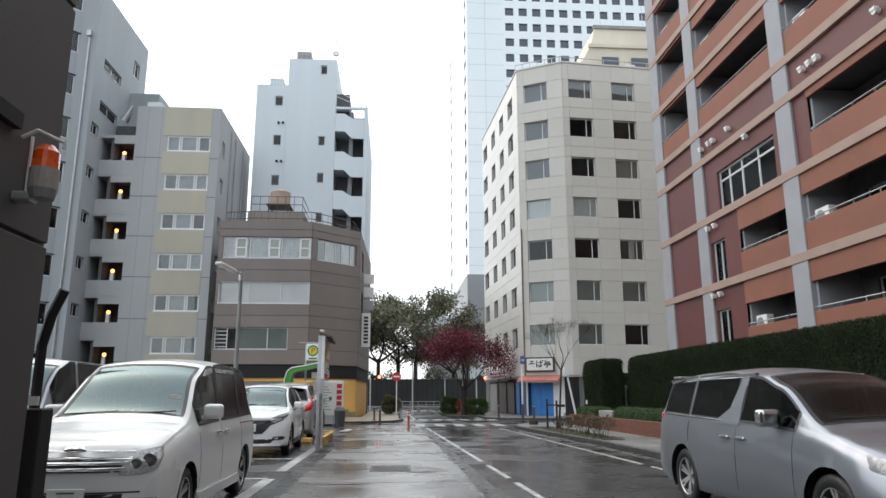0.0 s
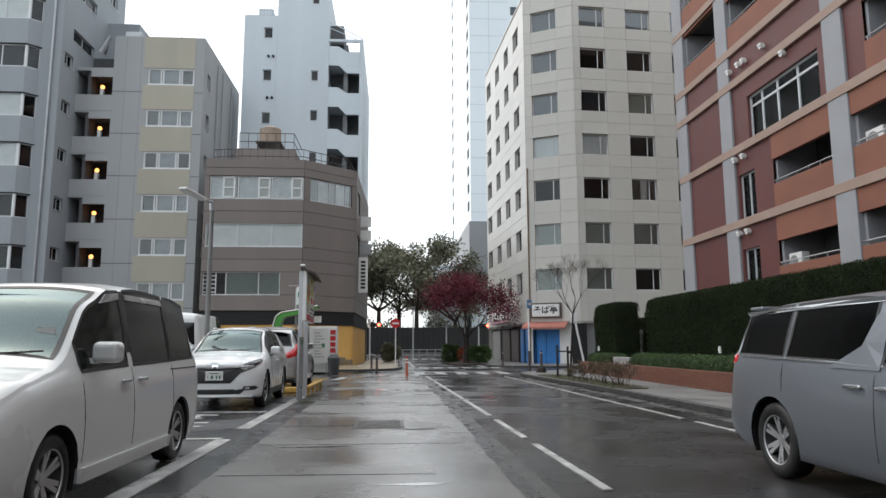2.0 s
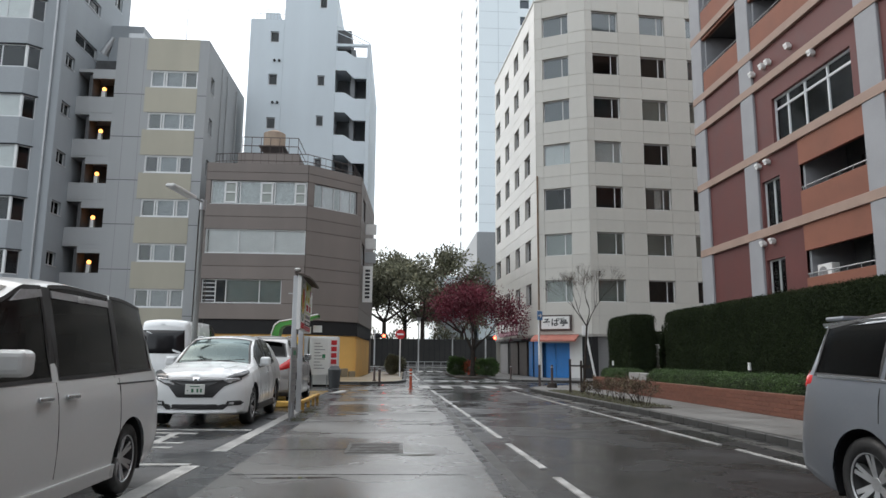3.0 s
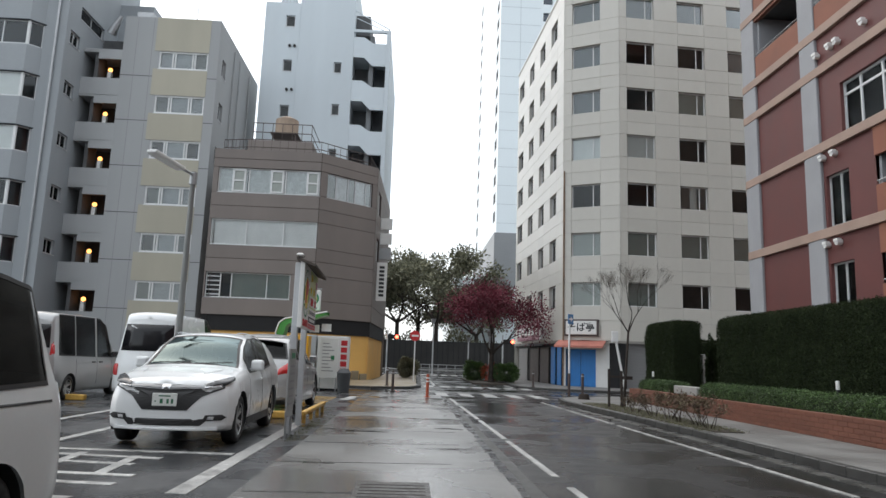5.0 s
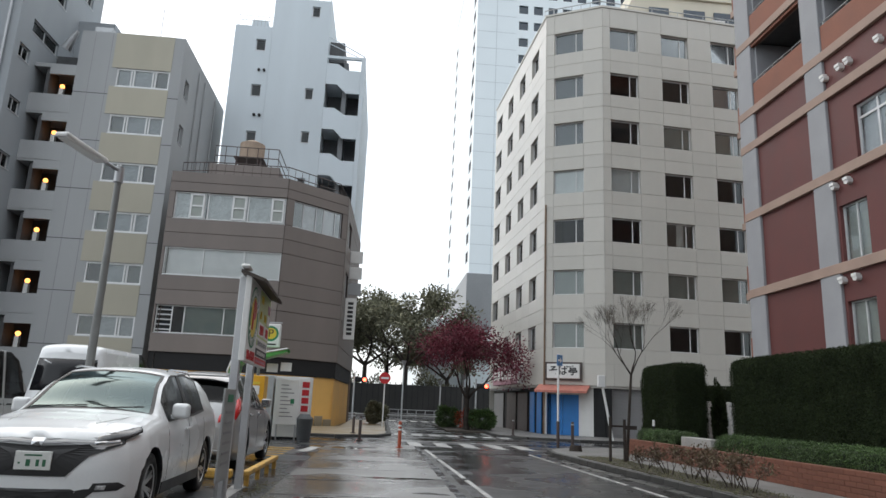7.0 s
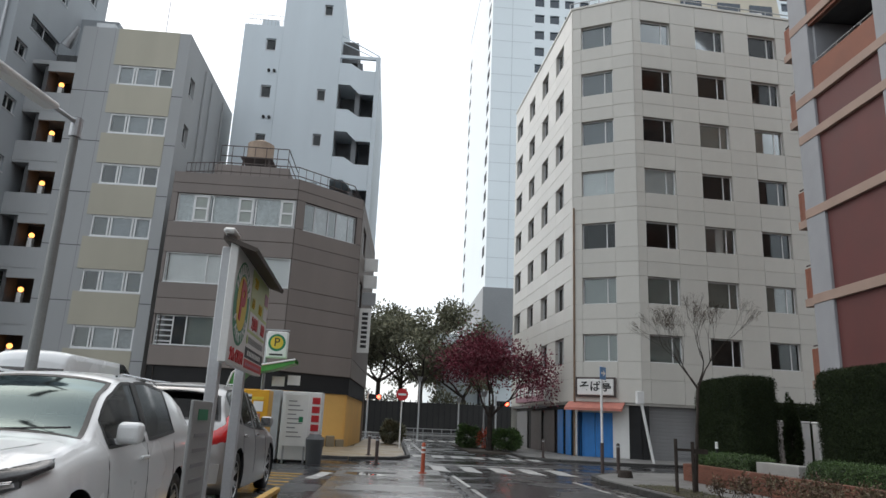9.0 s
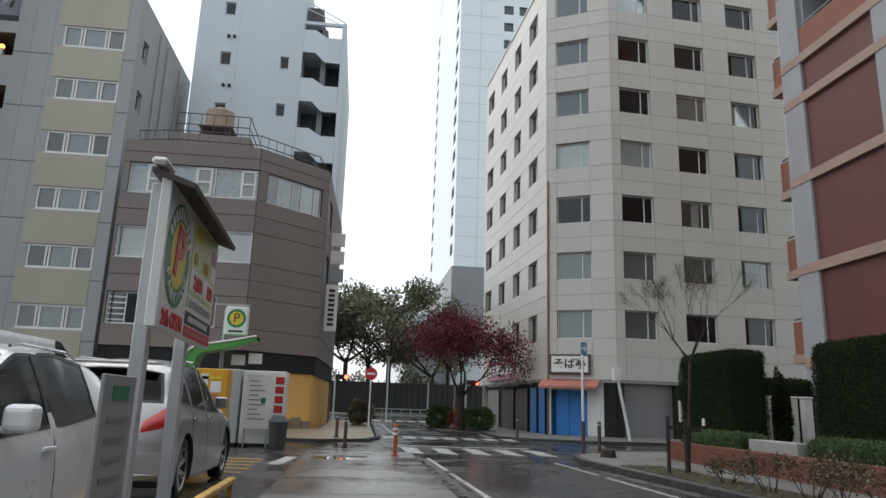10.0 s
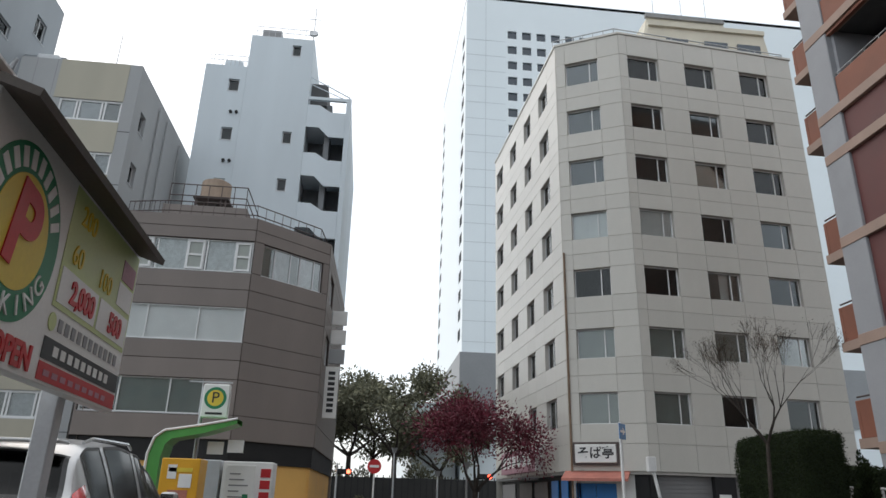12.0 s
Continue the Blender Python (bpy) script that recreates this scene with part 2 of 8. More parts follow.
def rod(bm, a, b, r0, r1=None, n=10, caps=True):
    """A round bar from a to b, tapered from r0 to r1."""
    r1 = r0 if r1 is None else r1
    a, b = Vector(a), Vector(b)
    q = (b - a).to_track_quat("Z", "Y")
    rings = []
    for p, r in ((a, r0), (b, r1)):
        rings.append([bm.verts.new(p + q @ Vector((r * math.cos(2 * math.pi * k / n), r * math.sin(2 * math.pi * k / n), 0))) for k in range(n)])
    for k in range(n):
        bm.faces.new((rings[0][k], rings[0][(k + 1) % n], rings[1][(k + 1) % n], rings[1][k]))
    if caps:
        bm.faces.new(rings[0][::-1])
        bm.faces.new(rings[1])
    return bm


def prism(pts, z0, z1, bm=None):
    """An upright prism over an outline given counter-clockwise."""
    bm = bm or bmesh.new()
    lo, hi = [bm.verts.new((x, y, z0)) for x, y in pts], [bm.verts.new((x, y, z1)) for x, y in pts]
    bm.faces.new(lo[::-1])
    bm.faces.new(hi)
    for k in range(len(pts)):
        j = (k + 1) % len(pts)
        bm.faces.new((lo[k], lo[j], hi[j], hi[k]))
    return bm


def drawn_in(pts, d=0.32):
    """The outline moved inwards, towards its middle."""
    cx, cy = sum(p[0] for p in pts) / len(pts), sum(p[1] for p in pts) / len(pts)
    return [(x - d * (1 if x > cx else -1), y - d * (1 if y > cy else -1)) for x, y in pts]


def tomesh(name, bm, material, smooth=False):
    me = bpy.data.meshes.new(name)
    bm.normal_update()
    bm.to_mesh(me)
    bm.free()
    me.materials.append(material)
    if smooth:
        me.polygons.foreach_set("use_smooth", [True] * len(me.polygons))
    return me


def part(name, bm, material, parent, label="", m=None, smooth=False):
    """A bmesh, or a ready mesh, as one object under a thing or a part."""
    ob = new(name, bm if isinstance(bm, bpy.types.Mesh) else tomesh(name, bm, material, smooth))
    ob.parent = parent
    if m is not None:
        ob.matrix_local = m
    return tagged(ob, label)


def thing(name, label, category, group="", m=None, kind=""):
    ob = new(name)
    ob.empty_display_size = 0.2
    if m is not None:
        ob.matrix_world = m
    return tagged(ob, label, category, group, kind)


def solo(name, bm, material, label, category, group="", kind="", m=None, smooth=False):
    ob = new(name, tomesh(name, bm, material, smooth))
    if m is not None:
        ob.matrix_world = m
    return tagged(ob, label, category, group, kind)


CACHE = {}


def shared(key, make, material, smooth=False):
    if key not in CACHE:
        CACHE[key] = tomesh(str(key[0]), make(), material, smooth)
    return CACHE[key]


def face_frame(p, q):
    """The frame of a facade that runs from p to q, left to right as seen from outside: x along it, y inwards, z up."""
    d = Vector((q[0] - p[0], q[1] - p[1], 0)).normalized()
    inward = Vector((-d.y, d.x, 0))
    return Matrix(((d.x, inward.x, 0, p[0]), (d.y, inward.y, 0, p[1]), (0, 0, 1, 0), (0, 0, 0, 1)))


def length(p, q):
    return math.hypot(q[0] - p[0], q[1] - p[1])


def wall_mesh(s0, s1, z0, z1, openings, depth=0.3):
    """A wall with openings through it, front at y = 0, back at y = depth, with the reveals."""
    bm = bmesh.new()
    ss = sorted({s0, s1, *(o[0] for o in openings), *(o[1] for o in openings)})
    zs = sorted({z0, z1, *(o[2] for o in openings), *(o[3] for o in openings)})
    for a, b in zip(ss, ss[1:]):
        for c, d in zip(zs, zs[1:]):
            ms, mz = (a + b) / 2, (c + d) / 2
            if any(o[0] < ms < o[1] and o[2] < mz < o[3] for o in openings):
                continue
            for y in (0, depth):
                v = [bm.verts.new(p) for p in ((a, y, c), (b, y, c), (b, y, d), (a, y, d))]
                bm.faces.new(v if y == 0 else v[::-1])
    for n, (a, b, c, d) in enumerate(list(openings) + [(s0, s1, z0, z1)]):
        ring = ((a, c), (b, c), (b, d), (a, d))
        for k in range(4) if n < len(openings) else (0, 2):
            p, q = ring[k], ring[(k + 1) % 4]
            bm.faces.new([bm.verts.new(v) for v in ((p[0], 0, p[1]), (q[0], 0, q[1]), (q[0], depth, q[1]), (p[0], depth, p[1]))])
    return bm


def frame_mesh(w, h, mullions, bars, t=0.05, d=0.07):
    bm = bmesh.new()
    bx(bm, 0, w, 0, d, 0, t), bx(bm, 0, w, 0, d, h - t, h)
    bx(bm, 0, t, 0, d, t, h - t), bx(bm, w - t, w, 0, d, t, h - t)
    for f in mullions:
        bx(bm, f * w - t / 2, f * w + t / 2, 0.004, d - 0.004, t, h - t)
    for f in bars:
        bx(bm, t, w - t, 0.008, d - 0.008, f * h - t / 2, f * h + t / 2)
    return bm


def window(building, m, s0, s1, z0, z1, mullions=(), bars=(), fmat=None, gmat=None, blind=None, setback=0.12, drop=1.0, sill=True, t=0.05):
    """A framed window in a facade: window > pane, blind, sill."""
    fmat, gmat = fmat or ALU, gmat or GLASS_DK
    w, h = round(s1 - s0, 3), round(z1 - z0, 3)
    key = (w, h, tuple(mullions), tuple(bars))
    win = part("window", shared(("window_frame", key, fmat.name, t), lambda: frame_mesh(w, h, mullions, bars, t), fmat), fmat, building, m=m @ Matrix.Translation((s0, setback, z0)))
    pane = part("pane", shared(("pane", w, h, gmat.name), lambda: box(0.02, w - 0.02, 0.03, 0.036, 0.02, h - 0.02), gmat), gmat, win)
    pane.visible_shadow = False
    if blind:
        part("blind", shared(("blind", w, h, drop, blind.name), lambda: box(0.03, w - 0.03, 0.09, 0.1, h * (1 - drop) + 0.03, h - 0.03), blind), blind, win)
    if sill:
        part("sill", shared(("sill", w), lambda: box(-0.03, w + 0.03, -setback - 0.03, 0.0, -0.04, -0.003), ALU), ALU, win)
    return win


def panels(wall, ss, zs, openings, material, gap=0.012, proud=0.03, name="panel"):
    """Cladding pieces in front of a wall, one object each, with open joints."""
    for a, b in zip(ss, ss[1:]):
        for c, d in zip(zs, zs[1:]):
            ms, mz = (a + b) / 2, (c + d) / 2
            if any(o[0] < ms < o[1] and o[2] < mz < o[3] for o in openings):
                continue
            w, h = round(b - a - gap, 3), round(d - c - gap, 3)
            me = shared((name, w, h, material.name), lambda: box(0, w, -proud, -0.002, 0, h, 0.006, 1), material)
            part(name, me, material, wall, m=Matrix.Translation((a + gap / 2, 0, c + gap / 2)))


def bars(bm, pts, r, n=6):
    for a, b in zip(pts, pts[1:]):
        rod(bm, a, b, r, n=n)
    return bm


def text_mesh(body, size, material, depth=0.004, bold=0.0):
    """Lettering as a mesh, centred, in the x-z plane and facing -y."""
    cu = bpy.data.curves.new("lettering", "FONT")
    cu.body, cu.size, cu.align_x, cu.align_y, cu.extrude, cu.offset = body, size, "CENTER", "CENTER", depth, bold
    tmp = new("lettering", cu)
    me = bpy.data.meshes.new_from_object(tmp.evaluated_get(bpy.context.evaluated_depsgraph_get()))
    bpy.data.objects.remove(tmp)
    bpy.data.curves.remove(cu)
    me.transform(Matrix.Rotation(radians(90), 4, "X"))
    me.materials.clear()
    me.materials.append(material)
    return me


# ---- ground ----
def ground_sheet():
    bm = bmesh.new()
    v = [bm.verts.new(p) for p in ((-600, -300, 0), (600, -300, 0), (600, 900, 0), (-600, 900, 0))]
    bm.faces.new(v)
    return bm


def slab(name, pts, z0, z1, material, label, category, kind="structure"):
    return solo(name, prism(pts, z0, z1), material, label, category, kind=kind)


ground = solo("ground", ground_sheet(), ASPHALT, "wet dark grey asphalt road with worn patches", "road", kind="structure")
walkway = slab("walkway", [(-1.35, -12), (1.55, -12), (1.5, 33.2), (-1.35, 33.2)], -0.05, 0.006, WALKWAY, "wet worn grey asphalt walkway beside the lane", "walkway")
lot = slab("parking_lot", [(-24, 4.7), (-1.35, 4.7), (-1.35, 33.2), (-24, 33.2)], -0.05, 0.004, LOT, "wet black asphalt parking lot with white bay lines", "parking lot")


# ---- buildings ----
def closed_shell(building, pts, z1, material, roof=ROOFGREY, z0=0.0, skip=()):
    """Plain back walls and the roof of a building whose outline runs counter-clockwise; skip: sides that are built apart."""
    for k in range(len(pts)):
        if k in skip:
            continue
        p, q = pts[k], pts[(k + 1) % len(pts)]
        part("wall", wall_mesh(0, length(p, q), z0, z1, [], 0.25), material, building, m=face_frame(p, q))
    part("roof", prism(drawn_in(pts), z1 - 0.5, z1 - 0.3), roof, building)


def core(building, x0, x1, y0, y1, z0, z1):
    part("inner_wall", box(x0, x1, y0, y1, z0, z1), DARKROOM, building)


def office_beige():
    b = thing("office_building", "beige panelled office block with chamfered corner and dark windows", "office building")
    A, B, C, D, E = (9.2, 47.0), (12.2, 45.4), (22.5, 46.3), (22.5, 61.2), (8.48, 61.2)
    top, base, step = 25.2, 2.75, 2.965
    rows = [(4.75 + step * k, 4.75 + step * k + 1.4) for k in range(7)]
    zs = [base, 3.9] + [z for r in rows for z in r] + [top]
    zs = sorted(set(zs + [(rows[k][1] + rows[k + 1][0]) / 2 for k in range(6)]))
    faces = [
        (A, B, [(0.5, 2.25)], [0.0, 0.5, 2.25, length(A, B)]),
        (B, C, [(0.46, 2.24), (3.76, 5.52), (7.04, 8.78)], [0, 0.46, 2.24, 3.76, 5.52, 7.04, 8.78, length(B, C)]),
        (E, A, [(0.5, 2.3), (4.3, 5.85), (7.75, 9.25), (10.95, 12.6)], [0, 0.5, 2.3, 4.3, 5.85, 7.75, 9.25, 10.95, 12.6, length(E, A)]),
    ]
    # which blinds (s: painted sky sheet) hang in which storey, from the lowest row up, for the chamfer and the street
    # front
    look_of = {
        0: ["g", "g", "d", "d"], 1: ["g", "g", "g", "g"], 2: ["d", "d", "h", "d"], 3: ["w", "w", "d", "d"],
        4: ["s", "d", "g", "g"], 5: ["s", "d", "d", "s"], 6: ["s", "s", "s", "s"],
    }
    for n, (p, q, cols, ss) in enumerate(faces):
        m = face_frame(p, q)
        openings = [(a, c, lo, hi) for a, c in cols for lo, hi in rows]
        wall = part("wall", wall_mesh(0, length(p, q), base, top, openings, 0.3), BEIGE_DK, b, m=m)
        panels(wall, ss, zs, openings, BEIGE, gap=0.014)
        for r, (lo, hi) in enumerate(rows):
            for k, (a, c) in enumerate(cols):
                kind = look_of[r][k if n == 0 else k + 1] if n < 2 else ("d", "s")[(r + k) % 2]
                blind = {"g": BLIND_G, "w": BLIND_W, "s": SKYPANE, "h": BLIND_W}.get(kind)
                gm = GLASS_DK if kind == "d" else GLASS
                win = window(b, m, a, c, lo, hi, (0.73,) if n < 2 else (0.5,), (), WHITEFRAME if n < 2 else ALU, gm, blind if kind != "h" else None, 0.16, 1.0, sill=False, t=0.05)
                if kind == "h":
                    part("blind", box(0.7, 1.15, 0.09, 0.1, 0.05, hi - lo - 0.03), BLIND_W, win)
    part("coping", prism([(9.12, 46.96), (12.18, 45.32), (22.58, 46.22), (22.58, 46.65), (12.3, 45.75), (9.55, 47.15)], top, top + 0.12), BEIGE, b)
    part("coping", prism([(8.40, 61.2), (9.12, 46.98), (9.55, 47.2), (8.8, 61.2)], top, top + 0.12), BEIGE, b)
    for p, q in ((C, D), (D, E)):
        part("wall", wall_mesh(0, length(p, q), 0, top, [], 0.3), BEIGE, b, m=face_frame(p, q))
    part("roof", prism(drawn_in([A, B, C, D, E]), top - 0.6, top - 0.4), ROOFGREY, b)
    core(b, 13.2, 20.5, 49.5, 58, 0, top - 0.6)
    # ground floor: pillars, shutters, a blue shop
    part("soffit", prism(drawn_in([A, B, C, D, E], 0.04), base - 0.12, base - 0.002), BEIGE_DK, b)
    fr = face_frame(B, C)
    for s0, s1 in ((0.0, 0.35), (3.0, 4.0), (7.2, 7.7), (9.3, 9.9)):
        part("pillar", box(s0, s1, 0.05, 0.6, 0, base - 0.13), BLACK, b, m=fr)
    for s0, s1 in ((0.36, 2.99), (4.01, 7.19), (7.71, 9.29)):
        sh = part("shutter", box(s0, s1, 0.30, 0.34, 0, base - 0.13), SHUTTER, b, m=fr)
        for k in range(15):
            part("slat", shared(("slat", round(s1 - s0, 2)), lambda: box(0, s1 - s0 - 0.04, 0, 0.025, 0, 0.14, 0.008, 1), SHUTTER), SHUTTER, sh, m=Matrix.Translation((s0 + 0.02, 0.275, 0.06 + 0.17 * k)))
    part("notice", box(3.15, 3.7, 0.02, 0.045, 0.9, 1.9), SIGNWHITE, b, "white notice sheets in a frame", m=fr)
    fr = face_frame(A, B)
    part("shop_wall", wall_mesh(0, 3.4, 0, base - 0.13, [(0.12, 1.9, 0, 2.25)], 0.15), SIGNWHITE, b, m=fr @ Matrix.Translation((0, 0.25, 0)))
    for k, (a, c) in enumerate(((0.13, 1.0), (1.02, 1.89))):
        d = part("shop_door", box(a, c, 0.30, 0.35, 0, 2.24, 0.006, 1), BLUE, b, "bright blue folded shutter door", m=fr)
        for j in range(4):
            part("door_rib", box(a + 0.08 + j * 0.21, a + 0.12 + j * 0.21, 0.285, 0.302, 0.02, 2.2), BLUE, d, m=Matrix())
    part("pillar", box(2.7, 3.4, 0.2, 0.24, 0, base - 0.13), BLACK, b, m=fr)
    sg = part("shop_sign", box(0.25, 2.05, -0.28, -0.02, 3.08, 3.86, 0.02, 1), SIGNWHITE, b, "white shop sign box with black lettering", m=fr)
    part("lettering", text_mesh("そば亭", 0.54, INK, bold=0.012), INK, sg, m=Matrix.Translation((1.15, -0.286, 3.47)))
    part("sign_frame", frame_mesh(2.0, 0.98, (), (), 0.09, 0.16), TERRAPOST, sg, m=Matrix.Translation((0.15, -0.19, 2.98)))
    aw = bmesh.new()
    v = [aw.verts.new(p) for p in ((-0.25, 0.0, 2.75), (2.55, 0.0, 2.75), (2.55, -0.95, 2.42), (-0.25, -0.95, 2.42), (-0.25, 0.0, 2.69), (2.55, 0.0, 2.69), (2.55, -0.95, 2.30), (-0.25, -0.95, 2.30))]
    for f in ((0, 3, 2, 1), (4, 5, 6, 7), (3, 7, 6, 2), (0, 4, 7, 3), (1, 2, 6, 5), (0, 1, 5, 4)):
        aw.faces.new([v[i] for i in f])
    part("awning", aw, AWNING, b, "faded red shop awning", m=fr)
    pipe = bmesh.new()
    rod(pipe, (0.06, -0.08, 0.1), (0.06, -0.08, 13.0), 0.05, n=8)
    part("drainpipe", pipe, mat("rust stained pipe", (0.22, 0.15, 0.10), 0.7, var=0.35, scale=1.2), b, "rusty drainpipe", m=fr)
    fr = face_frame(E, A)
    L = length(E, A)
    for s0, s1, mt in ((L - 2.1, L - 1.2, BLUE), (L - 3.6, L - 2.6, BLUE), (L - 6.5, L - 4.2, TERRAPOST), (L - 9.5, L - 7, TERRAPOST), (L - 13.5, L - 10.5, SHUTTER)):
        part("shutter", box(s0, s1, 0.22, 0.26, 0, 2.4), mt, b, m=fr)
    part("shop_wall", wall_mesh(0, L, 0, base - 0.13, [], 0.1), BLACK, b, m=fr @ Matrix.Translation((0, 0.3, 0)))
    sg = part("fascia_sign", box(L - 11.5, L - 4.4, -0.35, -0.02, 2.9, 4.1, 0.02, 1), PINK, b, "pink and white fascia sign box", m=fr)
    part("sign_end", box(L - 4.39, L - 4.2, -0.36, -0.01, 2.88, 4.12), SIGNWHITE, sg)
    for k in range(6):
        part("lettering_bar", box(L - 11 + k * 1.05, L - 10.3 + k * 1.05, -0.36, -0.352, 3.2, 3.8), SIGNWHITE, sg)
    part("awning", box(L - 10, L - 5, -0.9, 0, 2.5, 2.6), SHUTTER, b, m=fr)
    # roof plant
    rb = bmesh.new()
    for p, q in ((A, B), (B, C)):
        pts = [Vector((p[0] + (q[0] - p[0]) * k / 6, p[1] + 0.5 + (q[1] - p[1]) * k / 6, top + 0.75)) for k in range(7)]
        bars(rb, pts, 0.03)
        for v in pts:
            rod(rb, v, v - Vector((0, 0, 0.7)), 0.025, n=6)
    part("roof_rail", rb, STEEL, b)
    # two set-back upper storeys with raked ends
    def raked(x0, x1, x2, x3, y0, y1, y2, z0, z1):
        bm = bmesh.new()
        v = [bm.verts.new(p) for p in ((x0, y0, z0), (x1, y0, z0), (x1, y2, z0), (x0, y2, z0), (x2, y1, z1), (x3, y1, z1), (x3, y2, z1), (x2, y2, z1))]
        for f in ((0, 3, 2, 1), (4, 5, 6, 7), (0, 1, 5, 4), (1, 2, 6, 5), (2, 3, 7, 6), (3, 0, 4, 7)):
            bm.faces.new([v[i] for i in f])
        return bm
    cream = mat("cream painted render", (0.60, 0.56, 0.46), 0.7, var=0.08, scale=0.6, bump=0.06, streak=0.3)
    low = part("upper_storey", raked(13.5, 22.3, 15.0, 22.0, 47.3, 47.4, 58, top - 0.4, top + 2.4), cream, b, "cream set-back top storey with raked ends")
    part("parapet", box(14.9, 22.0, 47.25, 47.45, top + 2.41, top + 2.7, 0.01, 1), cream, low)
    up = part("upper_storey", raked(15.8, 22.2, 16.7, 22.0, 51.2, 51.3, 57.9, top + 2.39, top + 6.3), cream, b, "cream set-back top storey with raked ends")
    part("parapet", box(16.6, 22.0, 51.15, 51.4, top + 6.31, top + 6.6, 0.01, 1), ROOFGREY, up)
    for x0, x1 in ((15.9, 17.2), (18.2, 19.6), (20.2, 21.6)):
        part("window_pane", box(x0, x1, 47.25, 47.33, top + 0.35, top + 1.6), TOWERGLASS, low)
    for x0, z0 in ((17.0, 3.0), (18.6, 3.3), (20.2, 3.1)):
        u = part("air_conditioner", box(x0, x0 + 0.8, 50.7, 51.1, top + z0 - 0.6, top + z0 + 0.3, 0.02, 1), SIGNWHITE, up)
        part("fan_grille", rod(bmesh.new(), (x0 + 0.4, 50.7, top + z0 - 0.15), (x0 + 0.4, 50.685, top + z0 - 0.15), 0.28, n=18), BLACK, u)
    for x0 in (14.2, 17.4, 19.8):
        u = part("air_conditioner", box(x0, x0 + 0.85, 46.75, 47.1, top - 0.39, top + 0.75, 0.02, 1), SIGNWHITE, low)
        part("fan_grille", rod(bmesh.new(), (x0 + 0.42, 46.75, top + 0.3), (x0 + 0.42, 46.735, top + 0.3), 0.3, n=18), BLACK, u)
    for x0, y0, z0, z1 in ((17.3, 51.5, 6.3, 9.2), (19.3, 51.6, 6.3, 8.4), (21.0, 51.6, 6.3, 8.8)):
        part("antenna", rod(bmesh.new(), (x0, y0, top + z0), (x0, y0, top + z1), 0.035, 0.02, n=6), STEEL, up)
    part("tank", box(17.5, 19.0, 52.2, 54, top + 6.31, top + 7.3, 0.25, 3), SIGNWHITE, up)


def office_brown():
    b = thing("office_building", "brown clad four-storey corner building with white window bands", "office building")
    A, B, C, D, E = (-10.95, 43.6), (-5.07, 43.6), (-2.1, 46.2), (-1.75, 57.5), (-10.95, 57.5)
    top, base = 12.45, 3.32
    zs = [base, 4.24, 5.6, 6.35, 7.1, 8.5, 9.25, 10.0, 11.4, 11.9, top]
    specs = [
        (A, B, [(0.3, 5.85, 10.0, 11.4), (0.15, 5.85, 7.1, 8.5), (0.1, 4.6, 4.24, 5.6)], [0, 0.1, 0.15, 0.3, 4.6, 5.85, length(A, B)]),
        (B, C, [(0.46, 3.6, 10.0, 11.4)], [0, 0.46, 3.6, length(B, C)]),
        (C, D, [(1.2, 3.0, 10.0, 11.4), (1.2, 3.0, 7.1, 8.5)], [0, 1.2, 3.0, 7, length(C, D)]),
    ]
    for n, (p, q, op, ss) in enumerate(specs):
        m = face_frame(p, q)
        wall = part("wall", wall_mesh(0, length(p, q), base, top, op, 0.3), BROWN_DK, b, m=m)
        for c, d in zip(zs, zs[1:]):
            cuts = sorted(o[:2] for o in op if o[2] < (c + d) / 2 < o[3])
            at = 0.0
            for o in cuts + [(length(p, q), None)]:
                if o[0] - at > 0.06:
                    panels(wall, [at, o[0]], [c, d], [], BROWN, gap=0.025, name="plank")
                at = o[1]
        for j, (s0, s1, lo, hi) in enumerate(op):
            if n == 0 and j == 0:
                win = window(b, m, s0, s1, lo, hi, (0.14, 0.265, 0.30, 0.515, 0.64, 0.66, 0.87), (), WHITEFRAME, GLASS, CURTAIN, 0.08, 1.0, t=0.06)
                w = s1 - s0
                for f0, f1 in ((0.14, 0.265), (0.515, 0.64), (0.87, 0.985)):
                    sash = part("sash", frame_mesh((f1 - f0) * w, hi - lo - 0.14, (), (0.5,), 0.085, 0.05), WHITEFRAME, win, m=Matrix.Translation((f0 * w, -0.04, 0.07)))
                    part("pane", box(0.07, (f1 - f0) * w - 0.07, 0.045, 0.05, 0.07, hi - lo - 0.2), BLIND_G, sash)
                # Dark strips over the curtain, painted as shaded gaps.
                for f0 in (0.285, 0.65):
                    part("curtain_gap", box(f0 * w - 0.02, f0 * w + 0.1, 0.082, 0.088, 0.08, hi - lo - 0.1), BAYDARK, win)
            elif n == 0 and j == 1:
                window(b, m, s0, s1, lo, hi, (0.33, 0.68), (), WHITEFRAME, GLASS_SOFT, BLIND_W, 0.02, 1.0)
            elif n == 0:
                win = window(b, m, s0, s1, lo, hi, (0.17, 0.30, 0.72), (), WHITEFRAME, GLASS, BLIND_G, 0.08, 1.0)
                # Dark sheet behind the louvres, shade put into its colour.
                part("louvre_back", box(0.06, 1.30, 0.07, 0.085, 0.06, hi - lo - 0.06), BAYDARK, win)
                for k in range(5):
                    part("louvre", box(0.06, 0.74, 0.0, 0.06, 0.14 + 0.24 * k, 0.20 + 0.24 * k), ALU, win)
            else:
                win = window(b, m, s0, s1, lo, hi, (0.2, 0.46, 0.62, 0.86), (), ALU, GLASS, CURTAIN, 0.08, 1.0)
                w = s1 - s0
